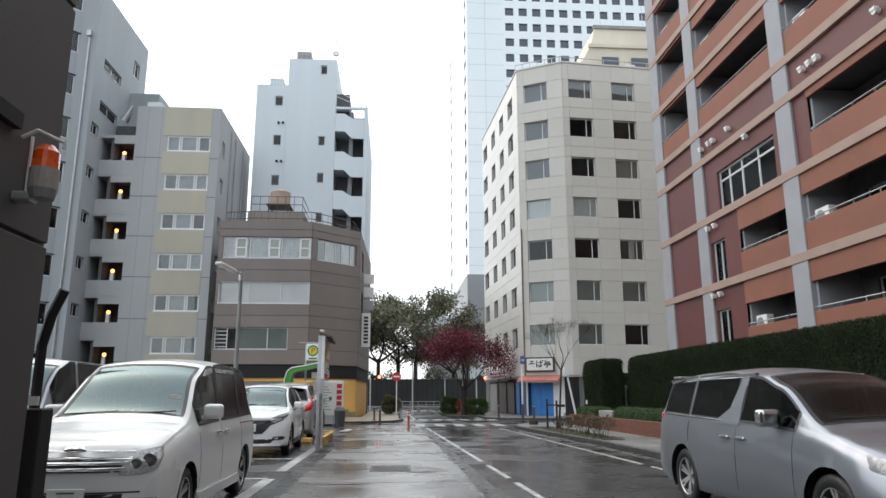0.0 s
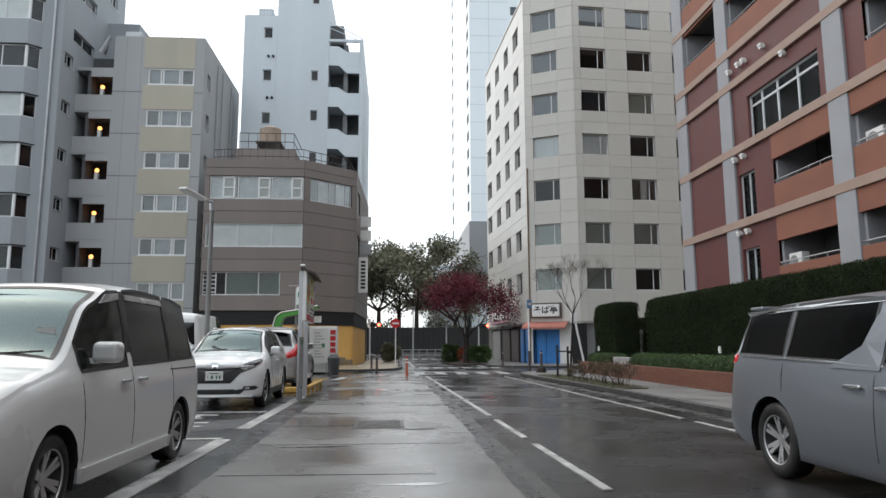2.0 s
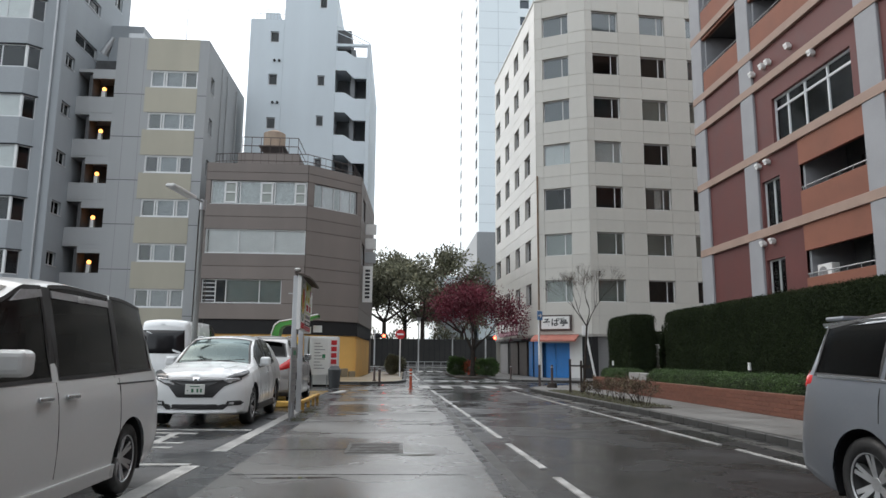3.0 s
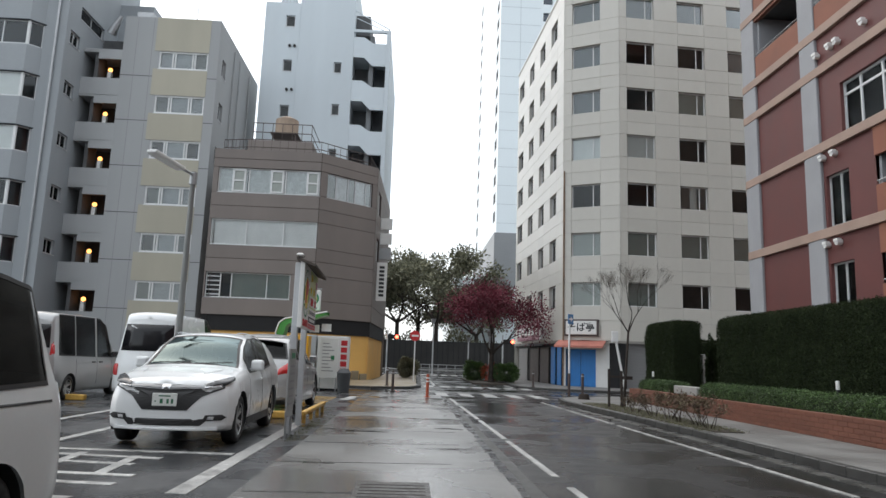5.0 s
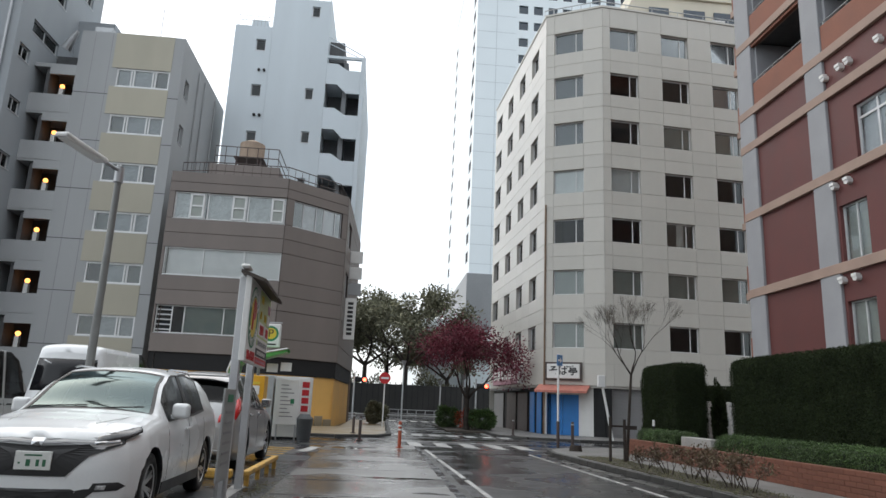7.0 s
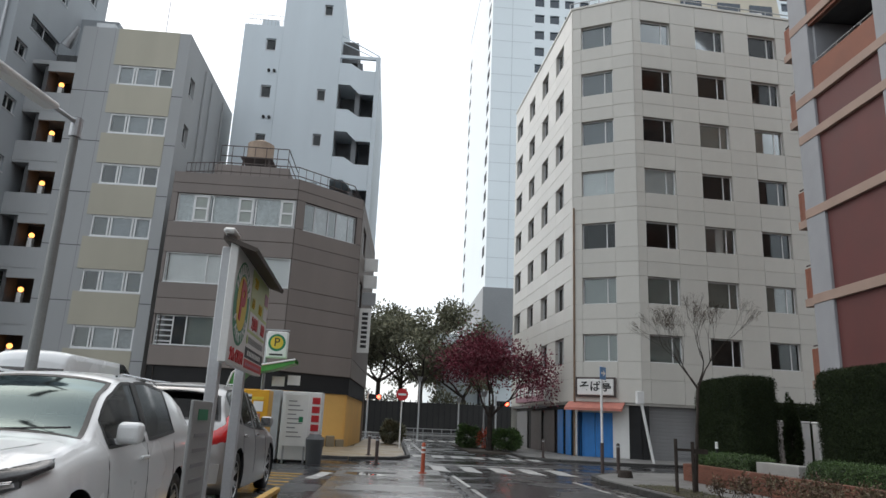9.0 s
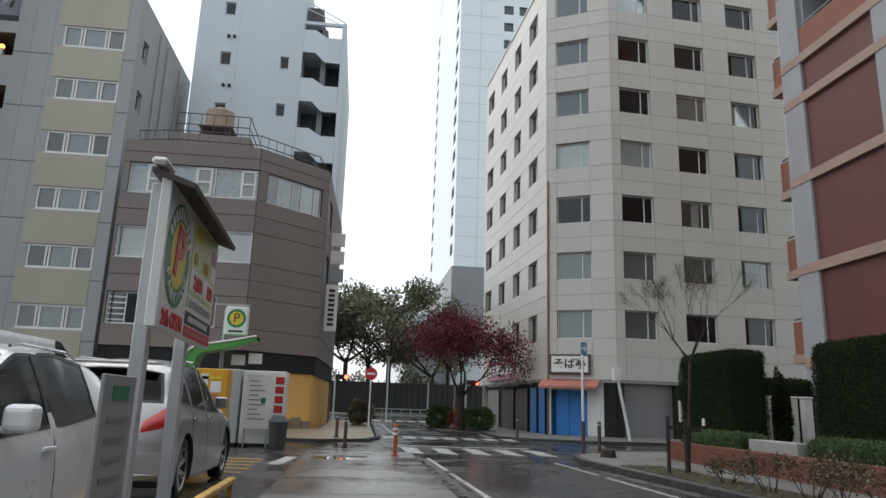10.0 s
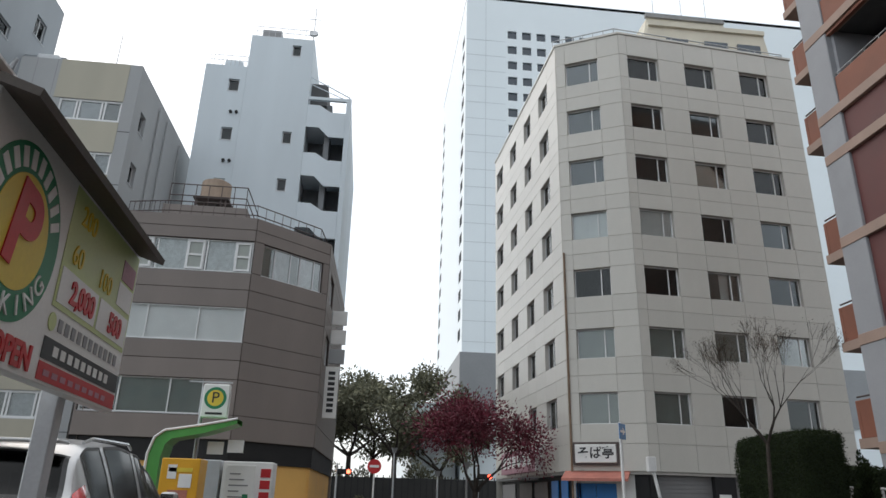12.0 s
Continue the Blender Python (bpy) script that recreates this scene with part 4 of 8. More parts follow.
def flats_red():
    b = thing("apartment_building", "red tiled apartment block with orange balconies and grey pillars", "apartment building")
    x, y_n, y_s, top = 14.1, 34.0, -18.0, 29.0
    m = face_frame((x, y_n), (x, y_s))
    L = y_n - y_s
    pil = [(0.0, 1.05), (4.3, 5.25)] + [(11.35 + 7.1 * k, 12.3 + 7.1 * k) for k in range(6)]
    floors = [0.15, 3.15, 6.15, 9.15, 11.9, 13.3, 16.25, 19.2, 22.15, 25.1, 28.05]
    band = 0.32
    for a, c in pil:
        part("pillar", box(a, c, -0.02, 0.6, 0, top, 0.02, 1), PILLAR, b, m=m)
    for z in floors:
        part("band", box(0.02, L, -0.045, 0.35, z - band, z, 0.01, 1), PINKBAND, b, m=m)
        # Slabs share the dark grey that stands in for balcony shade.
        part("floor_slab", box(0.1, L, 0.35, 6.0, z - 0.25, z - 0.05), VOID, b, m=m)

    def cowl(s, z):
        """A small round wall vent with a white hood."""
        vt = bmesh.new()
        rod(vt, (s, 0.12, z), (s, -0.10, z - 0.01), 0.10, n=12)
        bx(vt, s - 0.105, s + 0.105, -0.13, 0.02, z + 0.02, z + 0.11)
        part("vent_cowl", vt, SIGNWHITE, b, m=m)

    def tiles(s0, s1, z0, z1, op=()):
        part("tiled_wall", wall_mesh(s0, s1, z0, z1, list(op), 0.25), MAROON, b, m=m @ Matrix.Translation((0, 0.08, 0)))

    def balcony(s0, s1, z0, z1, lo, hi, n):
        """An open balcony behind a solid front, under a deep lintel, with a rail along the front."""
        bal = part("balcony_front", box(s0, s1, 0.03, 0.17, z0, lo, 0.01, 1), ORANGE, b, m=m)
        part("lintel", box(s0, s1, 0.03, 0.17, hi, z1, 0.01, 1), ORANGE, b, m=m)
        rail = bmesh.new()
        rod(rail, (s0, 0.09, lo + 0.14), (s1, 0.09, lo + 0.14), 0.022, n=6)
        for k in range(6):
            s = s0 + 0.1 + (s1 - s0 - 0.2) * k / 5
            rod(rail, (s, 0.09, lo), (s, 0.09, lo + 0.14), 0.013, n=5)
        part("hand_rail", rail, STEEL, bal)
        back = [(s0 + 0.9, min(s0 + 2.9, s1 - 0.2), z0 + 0.05, z0 + 1.95)]
        # Back wall in dark grey, painted so the deep balcony reads as shaded.
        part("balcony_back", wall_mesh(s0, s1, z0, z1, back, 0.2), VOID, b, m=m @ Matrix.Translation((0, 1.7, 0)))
        window(b, m, *back[0], (0.5,), (), ALU, GLASS_DK, CURTAIN, 1.8, 1.0, sill=False)
        for s in (s0, s1 - 0.12):
            part("balcony_side", box(s, s + 0.12, 0.18, 1.7, z0, z1), PILLAR if s == s0 else ORANGE, b, m=m)
        if n % 3 == 1:
            ac = part("air_conditioner", box(s0 + 0.2, s0 + 0.95, 0.3, 0.6, lo - 0.25, lo + 0.42, 0.02, 1), SIGNWHITE, b, m=m)
            part("fan_grille", rod(bmesh.new(), (s0 + 0.5, 0.3, lo + 0.1), (s0 + 0.5, 0.29, lo + 0.1), 0.24, n=16), SHUTTER, ac)

    bays = list(zip(pil, pil[1:]))
    for f, z in enumerate(floors[:-1]):
        z1 = floors[f + 1] - band
        for n, ((_, a), (c, _)) in enumerate(bays):
            if n == 0:
                if f < 5:
                    tiles(a, c, z, z1)
                else:
                    balcony(a, c, z, z1, z + 0.95, z1 - 0.12, f)
            elif f == 4:
                tiles(a, c, z, z1)
                for s in ((0.08, 0.85, 1.25, 2.6) if n == 1 else (0.9, 1.35, 1.75, 4.6)):
                    cowl(a + s, z + 0.42)
            elif n == 1 and f == 3:
                op = (a + 1.15, c - 0.42, z + 0.06, z + 1.75)
                tiles(a, c, z, z1, [op])
                window(b, m, *op, (0.19, 0.42, 0.70), (0.74,), ALU, GLASS_SOFT, NET, 0.2, 1.0, sill=False, t=0.075)
                cowl(a + 3.9, z1 - 0.12)
            elif n == 1 and f < 3:
                op = (a + 0.12, a + 1.35, z + 0.04, z + 1.8)
                tiles(a, a + 2.65, z, z1, [op])
                window(b, m, *op, (0.5,), (), ALU, GLASS_SOFT, BLIND_G, 0.2, 1.0, sill=False)
                for s in (0.12, 0.75):
                    cowl(a + s, z1 - 0.24)
                balcony(a + 2.65, c, z, z1, z + 0.86, z + 1.78, f)
            elif n == 2 and f == 3:
                tiles(a, a + 0.85, z, z1)
                balcony(a + 0.85, c, z, z1, z + 0.9, z + 2.15, f)
            else:
                balcony(a, c, z, z1, z + 0.95, z + (1.95 if f < 4 else 2.1), f + n)
    # the end wall, its balconies and the back
    part("wall", wall_mesh(0, 16, 0, top, [], 0.3), PINKBAND, b, m=face_frame((x + 16, y_n), (x, y_n)) @ Matrix.Translation((0, 0.05, 0)))
    for f, z in enumerate(floors[1:-1]):
        if f == 3:
            continue
        eb = part("end_balcony", box(x + 1.15, x + 5.4, y_n + 2.05, y_n + 2.2, z + 0.3, z + 1.45, 0.02, 1), ORANGE, b)
        part("end_front", box(x + 1.15, x + 1.3, y_n + 0.0, y_n + 2.049, z + 0.3, z + 1.45, 0.02, 1), ORANGE, eb)
        part("end_rail", rod(bmesh.new(), (x + 1.22, y_n, z + 1.56), (x + 1.22, y_n + 2.15, z + 1.56), 0.03, n=6), TERRAPOST, eb)
        part("end_slab", box(x + 1.1, x + 5.4, y_n + 0.0, y_n + 2.25, z + 0.0, z + 0.298), PINKBAND, b)
    part("wall", wall_mesh(0, 16, 0, top, [], 0.3), MAROON, b, m=face_frame((x, y_s), (x + 16, y_s)))
    part("wall", wall_mesh(0, L, 0, top, [], 0.3), MAROON, b, m=face_frame((x + 16, y_s), (x + 16, y_n)))
    part("roof", box(x + 0.02, x + 16, y_s, y_n, top - 0.02, top + 0.3), ROOFGREY, b)
    core(b, x + 6, x + 15.5, y_s + 0.5, y_n - 0.5, 0, top - 0.1)


office_beige()
office_brown()
tower_pale()
flats_cream()
office_blue()
highrise()
flats_red()


def building_behind(x0, x1, y, h, material, label):
    """Plain unseen block closing the street behind the start of the walk, darkens reflections."""
    b = thing("office_building", label, "office building")
    part("wall", box(x0, x1, y - 12, y, 0, h), material, b)
    part("roof", box(x0 + 0.3, x1 - 0.3, y - 11.7, y - 0.3, h + 0.004, h + 0.5), ROOFGREY, b)
    n = int((x1 - x0) / 3.2)
    w = (x1 - x0) / n
    pane = tomesh("window", box(0, 1.8, 0, 0.05, 0, 1.5), TOWERGLASS)
    for k in range(n):
        for r in range(int(h / 3.2)):
            part("window", pane, TOWERGLASS, b, m=Matrix.Translation((x0 + w * k + (w - 1.8) / 2, y + 0.003, 1.0 + 3.2 * r)))


# Blocks added out of view, so car lamps and glass reflect something dark.
building_behind(-34, -7, -28, 20, BROWN, "plain brown office block across the street")
building_behind(-6.5, 9, -42, 26, CREAMGREY, "plain grey office block across the street")
building_behind(9.5, 36, -28, 22, BLUEGREY, "plain blue grey block across the street")


# ---- vehicles ----
PAINT_WHITE = mat("pearl white car paint", (0.80, 0.82, 0.825), 0.22, var=0.02, scale=0.8, bump=0.0, coat=0.6)
PAINT_SILVER = mat("silver car paint", (0.25, 0.268, 0.298), 0.32, metal=0.7, var=0.03, scale=0.8, bump=0.0, coat=0.6)
PAINT_GREY = mat("grey beige car paint", (0.42, 0.42, 0.42), 0.28, metal=0.5, var=0.03, scale=0.8, bump=0.0, coat=0.6)
PAINT_CREAM = mat("off-white car paint", (0.67, 0.69, 0.685), 0.26, var=0.02, scale=0.8, bump=0.0, coat=0.6)
TRIM = mat("black plastic trim", (0.022, 0.022, 0.023), 0.45, var=0.1, bump=0.03)
TYRE = mat("wet tyre rubber", (0.016, 0.016, 0.016), 0.6, var=0.15, scale=8, bump=0.15, wet=0.2)
RIM = mat("alloy rim", (0.62, 0.63, 0.64), 0.35, metal=0.85, var=0.08, scale=6, bump=0.02)
CHROME = mat("chrome", (0.55, 0.56, 0.57), 0.18, metal=1.0, var=0.03, bump=0.0)
LENS = mat("clear headlamp lens", (0.42, 0.43, 0.435), 0.28, metal=0.1, var=0.4, scale=10, bump=0.05, coat=0.3)
DARKLENS = mat("dark headlamp lens", (0.05, 0.052, 0.055), 0.15, metal=0.0, var=0.4, scale=16, bump=0.05, coat=0.2)
TAIL = mat("red tail lamp", (0.55, 0.018, 0.02), 0.15, var=0.15, scale=8, bump=0.0, coat=0.8)
AMBER = mat("amber lens", (0.6, 0.22, 0.02), 0.2, var=0.1, bump=0.0, coat=0.6)
LAMPBOWL = mat("grey lamp bowl", (0.16, 0.165, 0.17), 0.15, metal=0.6, var=0.4, scale=14, bump=0.1, coat=0.6)
PLATE = mat("number plate", (0.72, 0.73, 0.70), 0.4, var=0.05, bump=0.0)
PLATEINK = mat("green plate ink", (0.03, 0.14, 0.07), 0.5, var=0.05, bump=0.0)
CARGLASS = glass_mat("car window glass", (0.08, 0.09, 0.09), 0.12, ior=1.28)
SCREEN = glass_mat("wet windscreen glass", (0.10, 0.16, 0.16), 0.08, ior=1.95, gloss=(0.68, 0.86, 0.88))
DARKSCREEN = glass_mat("dark windscreen glass", (0.07, 0.08, 0.085), 0.22, ior=1.35)
SMOKED = mat("smoked acrylic visor", (0.30, 0.30, 0.31), 0.2, var=0.1, bump=0.0, coat=0.5)
PRIVACY = glass_mat("privacy car glass", (0.02, 0.02, 0.024), 0.14, ior=1.25)
BACKGLASS = mat("black rear glass", (0.012, 0.012, 0.014), 0.1, var=0.1, bump=0.0, spec=0.35)
SEAT = mat("dark grey seat cloth", (0.05, 0.05, 0.052), 0.8, var=0.2, scale=5, bump=0.1)


def curve_at(table, y):
    """A smooth reading of (place, value) pairs."""
    if y <= table[0][0]:
        return table[0][1]
    for (a, u), (b, v) in zip(table, table[1:]):
        if y <= b:
            f = (y - a) / (b - a)
            f = f * f * (3 - 2 * f) * 0.5 + f * 0.5
            return u + (v - u) * f
    return table[-1][1]


def car(name, label, paint, L, W, top, belt, wheels, glass_y, pillars, wr=0.32, sill=0.2, tumble=0.14, bow=0.24, rake=0.10, screen=None, rear=None, privacy_from=99.0, group="parked cars", rear_bow=0.16, screen_glass=None):
    """A car with its nose at y = 0, tail at y = L, on z = 0. top, belt: tables along the car; wheels: two axle places;
    glass_y: from where to where the side windows run; pillars: (from, to) stretches of paint between them; screen, rear: the stretches of
    the top line that are glass. Returns the thing and two functions that give the surface at the nose and at the side."""
    t = thing(name, label, "car", group)
    hw = W / 2
    ny = int(L / 0.055)
    ys = [L * k / ny for k in range(ny + 1)]
    low_f = [0.0, 0.10, 0.22, 0.36, 0.50, 0.64, 0.78, 0.90, 1.0]
    side_f = [0.0, 0.25, 0.5, 0.75, 0.92, 1.0]
    roof_f = [0.93, 0.82, 0.62, 0.42, 0.21, 0.0]

    def plan(y):
        """Half the width along the car: rounded in at nose and tail."""
        a, b = max(0.0, 1 - y / 0.55), max(0.0, 1 - (L - y) / 0.4)
        return hw * (1 - 0.10 * a * a - 0.05 * b * b)

    def side_x(y, f):
        """Half width of the lower body at a share f of its height."""
        return plan(y) * (0.945 + 0.055 * math.sin(math.pi * min(1, 0.15 + f * 0.8)) - 0.02 * max(0, f - 0.85) / 0.15)

    def ring(y):
        T, B = curve_at(top, y), min(curve_at(belt, y), curve_at(top, y) - 0.03)
        lo = sill + 0.05 * max(0, 1 - y / 0.4) + 0.12 * max(0, 1 - (L - y) / 0.5)
        pts = [(0.0, lo), (plan(y) * 0.5, lo), (plan(y) * 0.9, lo)]
        for f in low_f:
            pts.append((side_x(y, f), lo + 0.02 + (B - lo - 0.02) * f))
        wb = side_x(y, 1.0)
        rise = T - B
        rw = wb - tumble * min(1.0, rise / 0.55) - 0.02
        for f in side_f[1:]:
            pts.append((wb - 0.015 + (rw - wb + 0.015) * f ** 1.25, B + (rise - min(0.07, rise * 0.5)) * f))
        edge = min(0.07, rise * 0.5)
        for f in roof_f:
            pts.append((rw * f * 0.985, T - edge * (f ** 2.6) * 0.8))
        return pts

    n_low, n_side = 3 + len(low_f), len(side_f) - 1

    def warp(x, y, z):
        """Bows the nose and the tail in plan and leans them."""
        a, b = max(0.0, 1 - y / 0.9), max(0.0, 1 - (L - y) / 0.7)
        u = min(1.0, abs(x) / hw)
        zf = max(0.0, (z - 0.55) / 0.5)
        return (x, y + a * (bow * u ** 2.4 + rake * zf ** 1.5) - b * (rear_bow * u ** 2.4 + 0.10 * max(0, (z - 0.9) / 0.7)), z)

    bm = bmesh.new()
    grid = []
    for y in ys:
        half = ring(y)
        row = [bm.verts.new(warp(x, y, z)) for x, z in half]
        row += [bm.verts.new(warp(-x, y, z)) for x, z in half[-2:0:-1]]
        grid.append(row)
    nr, nh = len(grid[0]), len(ring(0))
    glass = {"windscreen": [], "rear_window": [], "side_window": []}
    for i in range(ny):
        ym = (ys[i] + ys[i + 1]) / 2
        for k in range(nr):
            j = (k + 1) % nr
            f = bm.faces.new((grid[i][k], grid[i + 1][k], grid[i + 1][j], grid[i][j]))
            kk = k if k < nh - 1 else nr - 1 - k
            zmid = sum(v.co.z for v in f.verts) / 4
            if n_low <= kk + 1 < n_low + n_side - 1 + 1 and kk >= n_low - 1 and kk < n_low + n_side - 1:
                rise = curve_at(top, ym) - curve_at(belt, ym)
                if glass_y[0] < ym < glass_y[1] and rise > 0.1 and not any(a < ym < b for a, b in pillars):
                    glass["side_window"].append(f)
            elif kk >= n_low + n_side:
                if screen and screen[0] < ym < screen[1]:
                    glass["windscreen"].append(f)
                if rear and rear[0] < ym < rear[1]:
                    glass["rear_window"].append(f)
    # nose and tail caps, in rows of quads
    for row, flip in ((grid[0], False), (grid[-1], True)):
        order = [(row[k], row[(nr - k) % nr]) for k in range(1, nh - 1)]
        for (a, b), (c, d) in zip(order, order[1:]):
            prev0, prev1 = a, c
            for s in range(1, 9):
                if s < 8:
                    y = 0.0 if not flip else L
                    xa, xc = row_x(a, b, s / 8), row_x(c, d, s / 8)
                    v0, v1 = bm.verts.new(warp(xa, y, 0)), bm.verts.new(warp(xc, y, 0))
                    v0.co = warp(xa, y, (a.co.z + b.co.z) / 2)
                    v1.co = warp(xc, y, (c.co.z + d.co.z) / 2)
                else:
                    v0, v1 = b, d
                bm.faces.new((prev0, v0, v1, prev1) if not flip else (prev0, prev1, v1, v0))
                prev0, prev1 = v0, v1
        bm.faces.new([order[0][0], row[0], order[0][1]] if not flip else [order[0][1], row[0], order[0][0]])
        bm.faces.new([order[-1][1], row[nh - 1], order[-1][0]] if not flip else [order[-1][0], row[nh - 1], order[-1][1]])
    # wheel arches: cut and round
    R = wr + 0.055
    kill = []
    for f in bm.faces:
        c = f.calc_center_median()
        if abs(c.x) > hw * 0.45 and any((c.y - w) ** 2 + (c.z - wr) ** 2 < R * R for w in wheels) and c.z < 0.95:
            kill.append(f)
    bmesh.ops.delete(bm, geom=kill, context="FACES")
    for v in bm.verts:
        if v.is_boundary and abs(v.co.x) > hw * 0.8:
            for w in wheels:
                d = Vector((v.co.y - w, v.co.z - wr))
                if d.length < R + 0.09 and v.co.z > sill + 0.02:
                    d = d.normalized() * R
                    v.co.y, v.co.z = w + d.x, wr + d.y
    # the panes are taken out of the body and set as parts
    pieces = {}
    for kind, faces in glass.items():
        for f in faces:
            if f.is_valid:
                c = f.calc_center_median()
                key = (kind, 0)
                if kind == "side_window":
                    key = (kind, (c.x > 0, sum(c.y > b for a, b in pillars)))
                pieces.setdefault(key, []).append([v.co.copy() for v in f.verts])
    bmesh.ops.delete(bm, geom=[f for fs in glass.values() for f in fs if f.is_valid], context="FACES")
    bmesh.ops.remove_doubles(bm, verts=bm.verts[:], dist=0.0005)
    bmesh.ops.recalc_face_normals(bm, faces=bm.faces[:])
    part("body", bm, paint, t, smooth=True)
    for (kind, key), quads in pieces.items():
        g = bmesh.new()
        for q in quads:
            g.faces.new([g.verts.new(v) for v in q])
        bmesh.ops.remove_doubles(g, verts=g.verts[:], dist=0.0005)
        bmesh.ops.recalc_face_normals(g, faces=g.faces[:])
        ymid = sum(v.co.y for v in g.verts) / len(g.verts)
        outward = sum((f.normal.x * (1 if f.calc_center_median().x > 0 else -1) if kind == "side_window" else f.normal.z) for f in g.faces)
        if outward < 0:
            bmesh.ops.reverse_faces(g, faces=g.faces[:])
        gm = (screen_glass or SCREEN) if kind == "windscreen" else PRIVACY if ymid > privacy_from else CARGLASS
        g.normal_update()
        seal, ring_of, wide = bmesh.new(), {}, 0.035 if kind != "side_window" else 0.022
        for v in g.verts:
            if v.is_boundary:
                inward = sum((f.calc_center_median() - v.co for f in v.link_faces), Vector()).normalized()
                ring_of[v] = [seal.verts.new(v.co + v.normal * 0.004 + inward * d) for d in (-0.008, wide)]
        for e in g.edges:
            if e.is_boundary:
                p, q = e.verts
                seal.faces.new((ring_of[p][0], ring_of[q][0], ring_of[q][1], ring_of[p][1]))
        pane = part(kind, g, gm, t, smooth=True)
        pane.visible_shadow = False
        part("window_seal", seal, TRIM, pane)
    # wheels
    for w in wheels:
        for sx in (-1, 1):
            wheel(t, sx * (hw - 0.135), w, wr, sx)
            arch = bmesh.new()
            n = 20
            r2 = R + 0.012
            for k in range(n):
                a0, a1 = math.pi * (k / n * 1.24 - 0.12), math.pi * ((k + 1) / n * 1.24 - 0.12)
                q = [(sx * x, w + r2 * math.cos(a), wr + r2 * math.sin(a)) for x, a in ((hw - 0.035, a0), (hw - 0.035, a1), (hw * 0.5, a1), (hw * 0.5, a0))]
                arch.faces.new([arch.verts.new(v) for v in q])
            part("wheel_arch", arch, TRIM, t)
    # cabin: floor, dashboard, seats
    inside = bmesh.new()
    bx(inside, -hw + 0.12, hw - 0.12, wheels[0] + 0.35, wheels[1] - 0.3, sill + 0.04, sill + 0.1)
    bx(inside, -hw + 0.14, hw - 0.14, wheels[0] + 0.35, wheels[0] + 0.6, sill + 0.1, curve_at(belt, glass_y[0] + 0.5) - 0.08)
    part("dashboard", inside, SEAT, t)
    for sy in (glass_y[0] + 1.0, glass_y[0] + 1.9):
        for sx in (-0.38, 0.38):
            zb = curve_at(belt, sy)
            s = box(sx - 0.24, sx + 0.24, sy, sy + 0.16, 0.35, zb + 0.12, 0.05, 2)
            bx(s, sx - 0.13, sx + 0.13, sy + 0.03, sy + 0.13, zb + 0.14, zb + 0.34)
            part("seat", s, SEAT, t)

    def nose(x, z, y=0.0):
        """The front surface: the cap, or the bonnet's slope above it."""
        while y < 1.0 and curve_at(top, y) < z + 0.03:
            y += 0.01
        return warp(x, y, z)[1]

    def tail(x, z, y=0.0):
        """The rear surface, y counted forward from the tail."""
        while y < 1.0 and curve_at(top, L - y) < z + 0.03:
            y += 0.01
        return warp(x, L - y, z)[1]

    def flank(y, z):
        lo, B = sill, curve_at(belt, y)
        if z <= B:
            return side_x(y, max(0, min(1, (z - lo - 0.02) / (B - lo - 0.02))))
        f = (z - B) / max(0.1, curve_at(top, y) - B - 0.07)
        wb = side_x(y, 1.0)
        if (y < wheels[0] or y > wheels[1] + 0.3) and z < B + 0.25:
            return wb - 0.2 * (z - B)
        return wb - 0.015 - (tumble + 0.005) * min(1, f) ** 1.25

    return t, nose, tail, flank


def row_x(a, b, f):
    return a.co.x + (b.co.x - a.co.x) * f


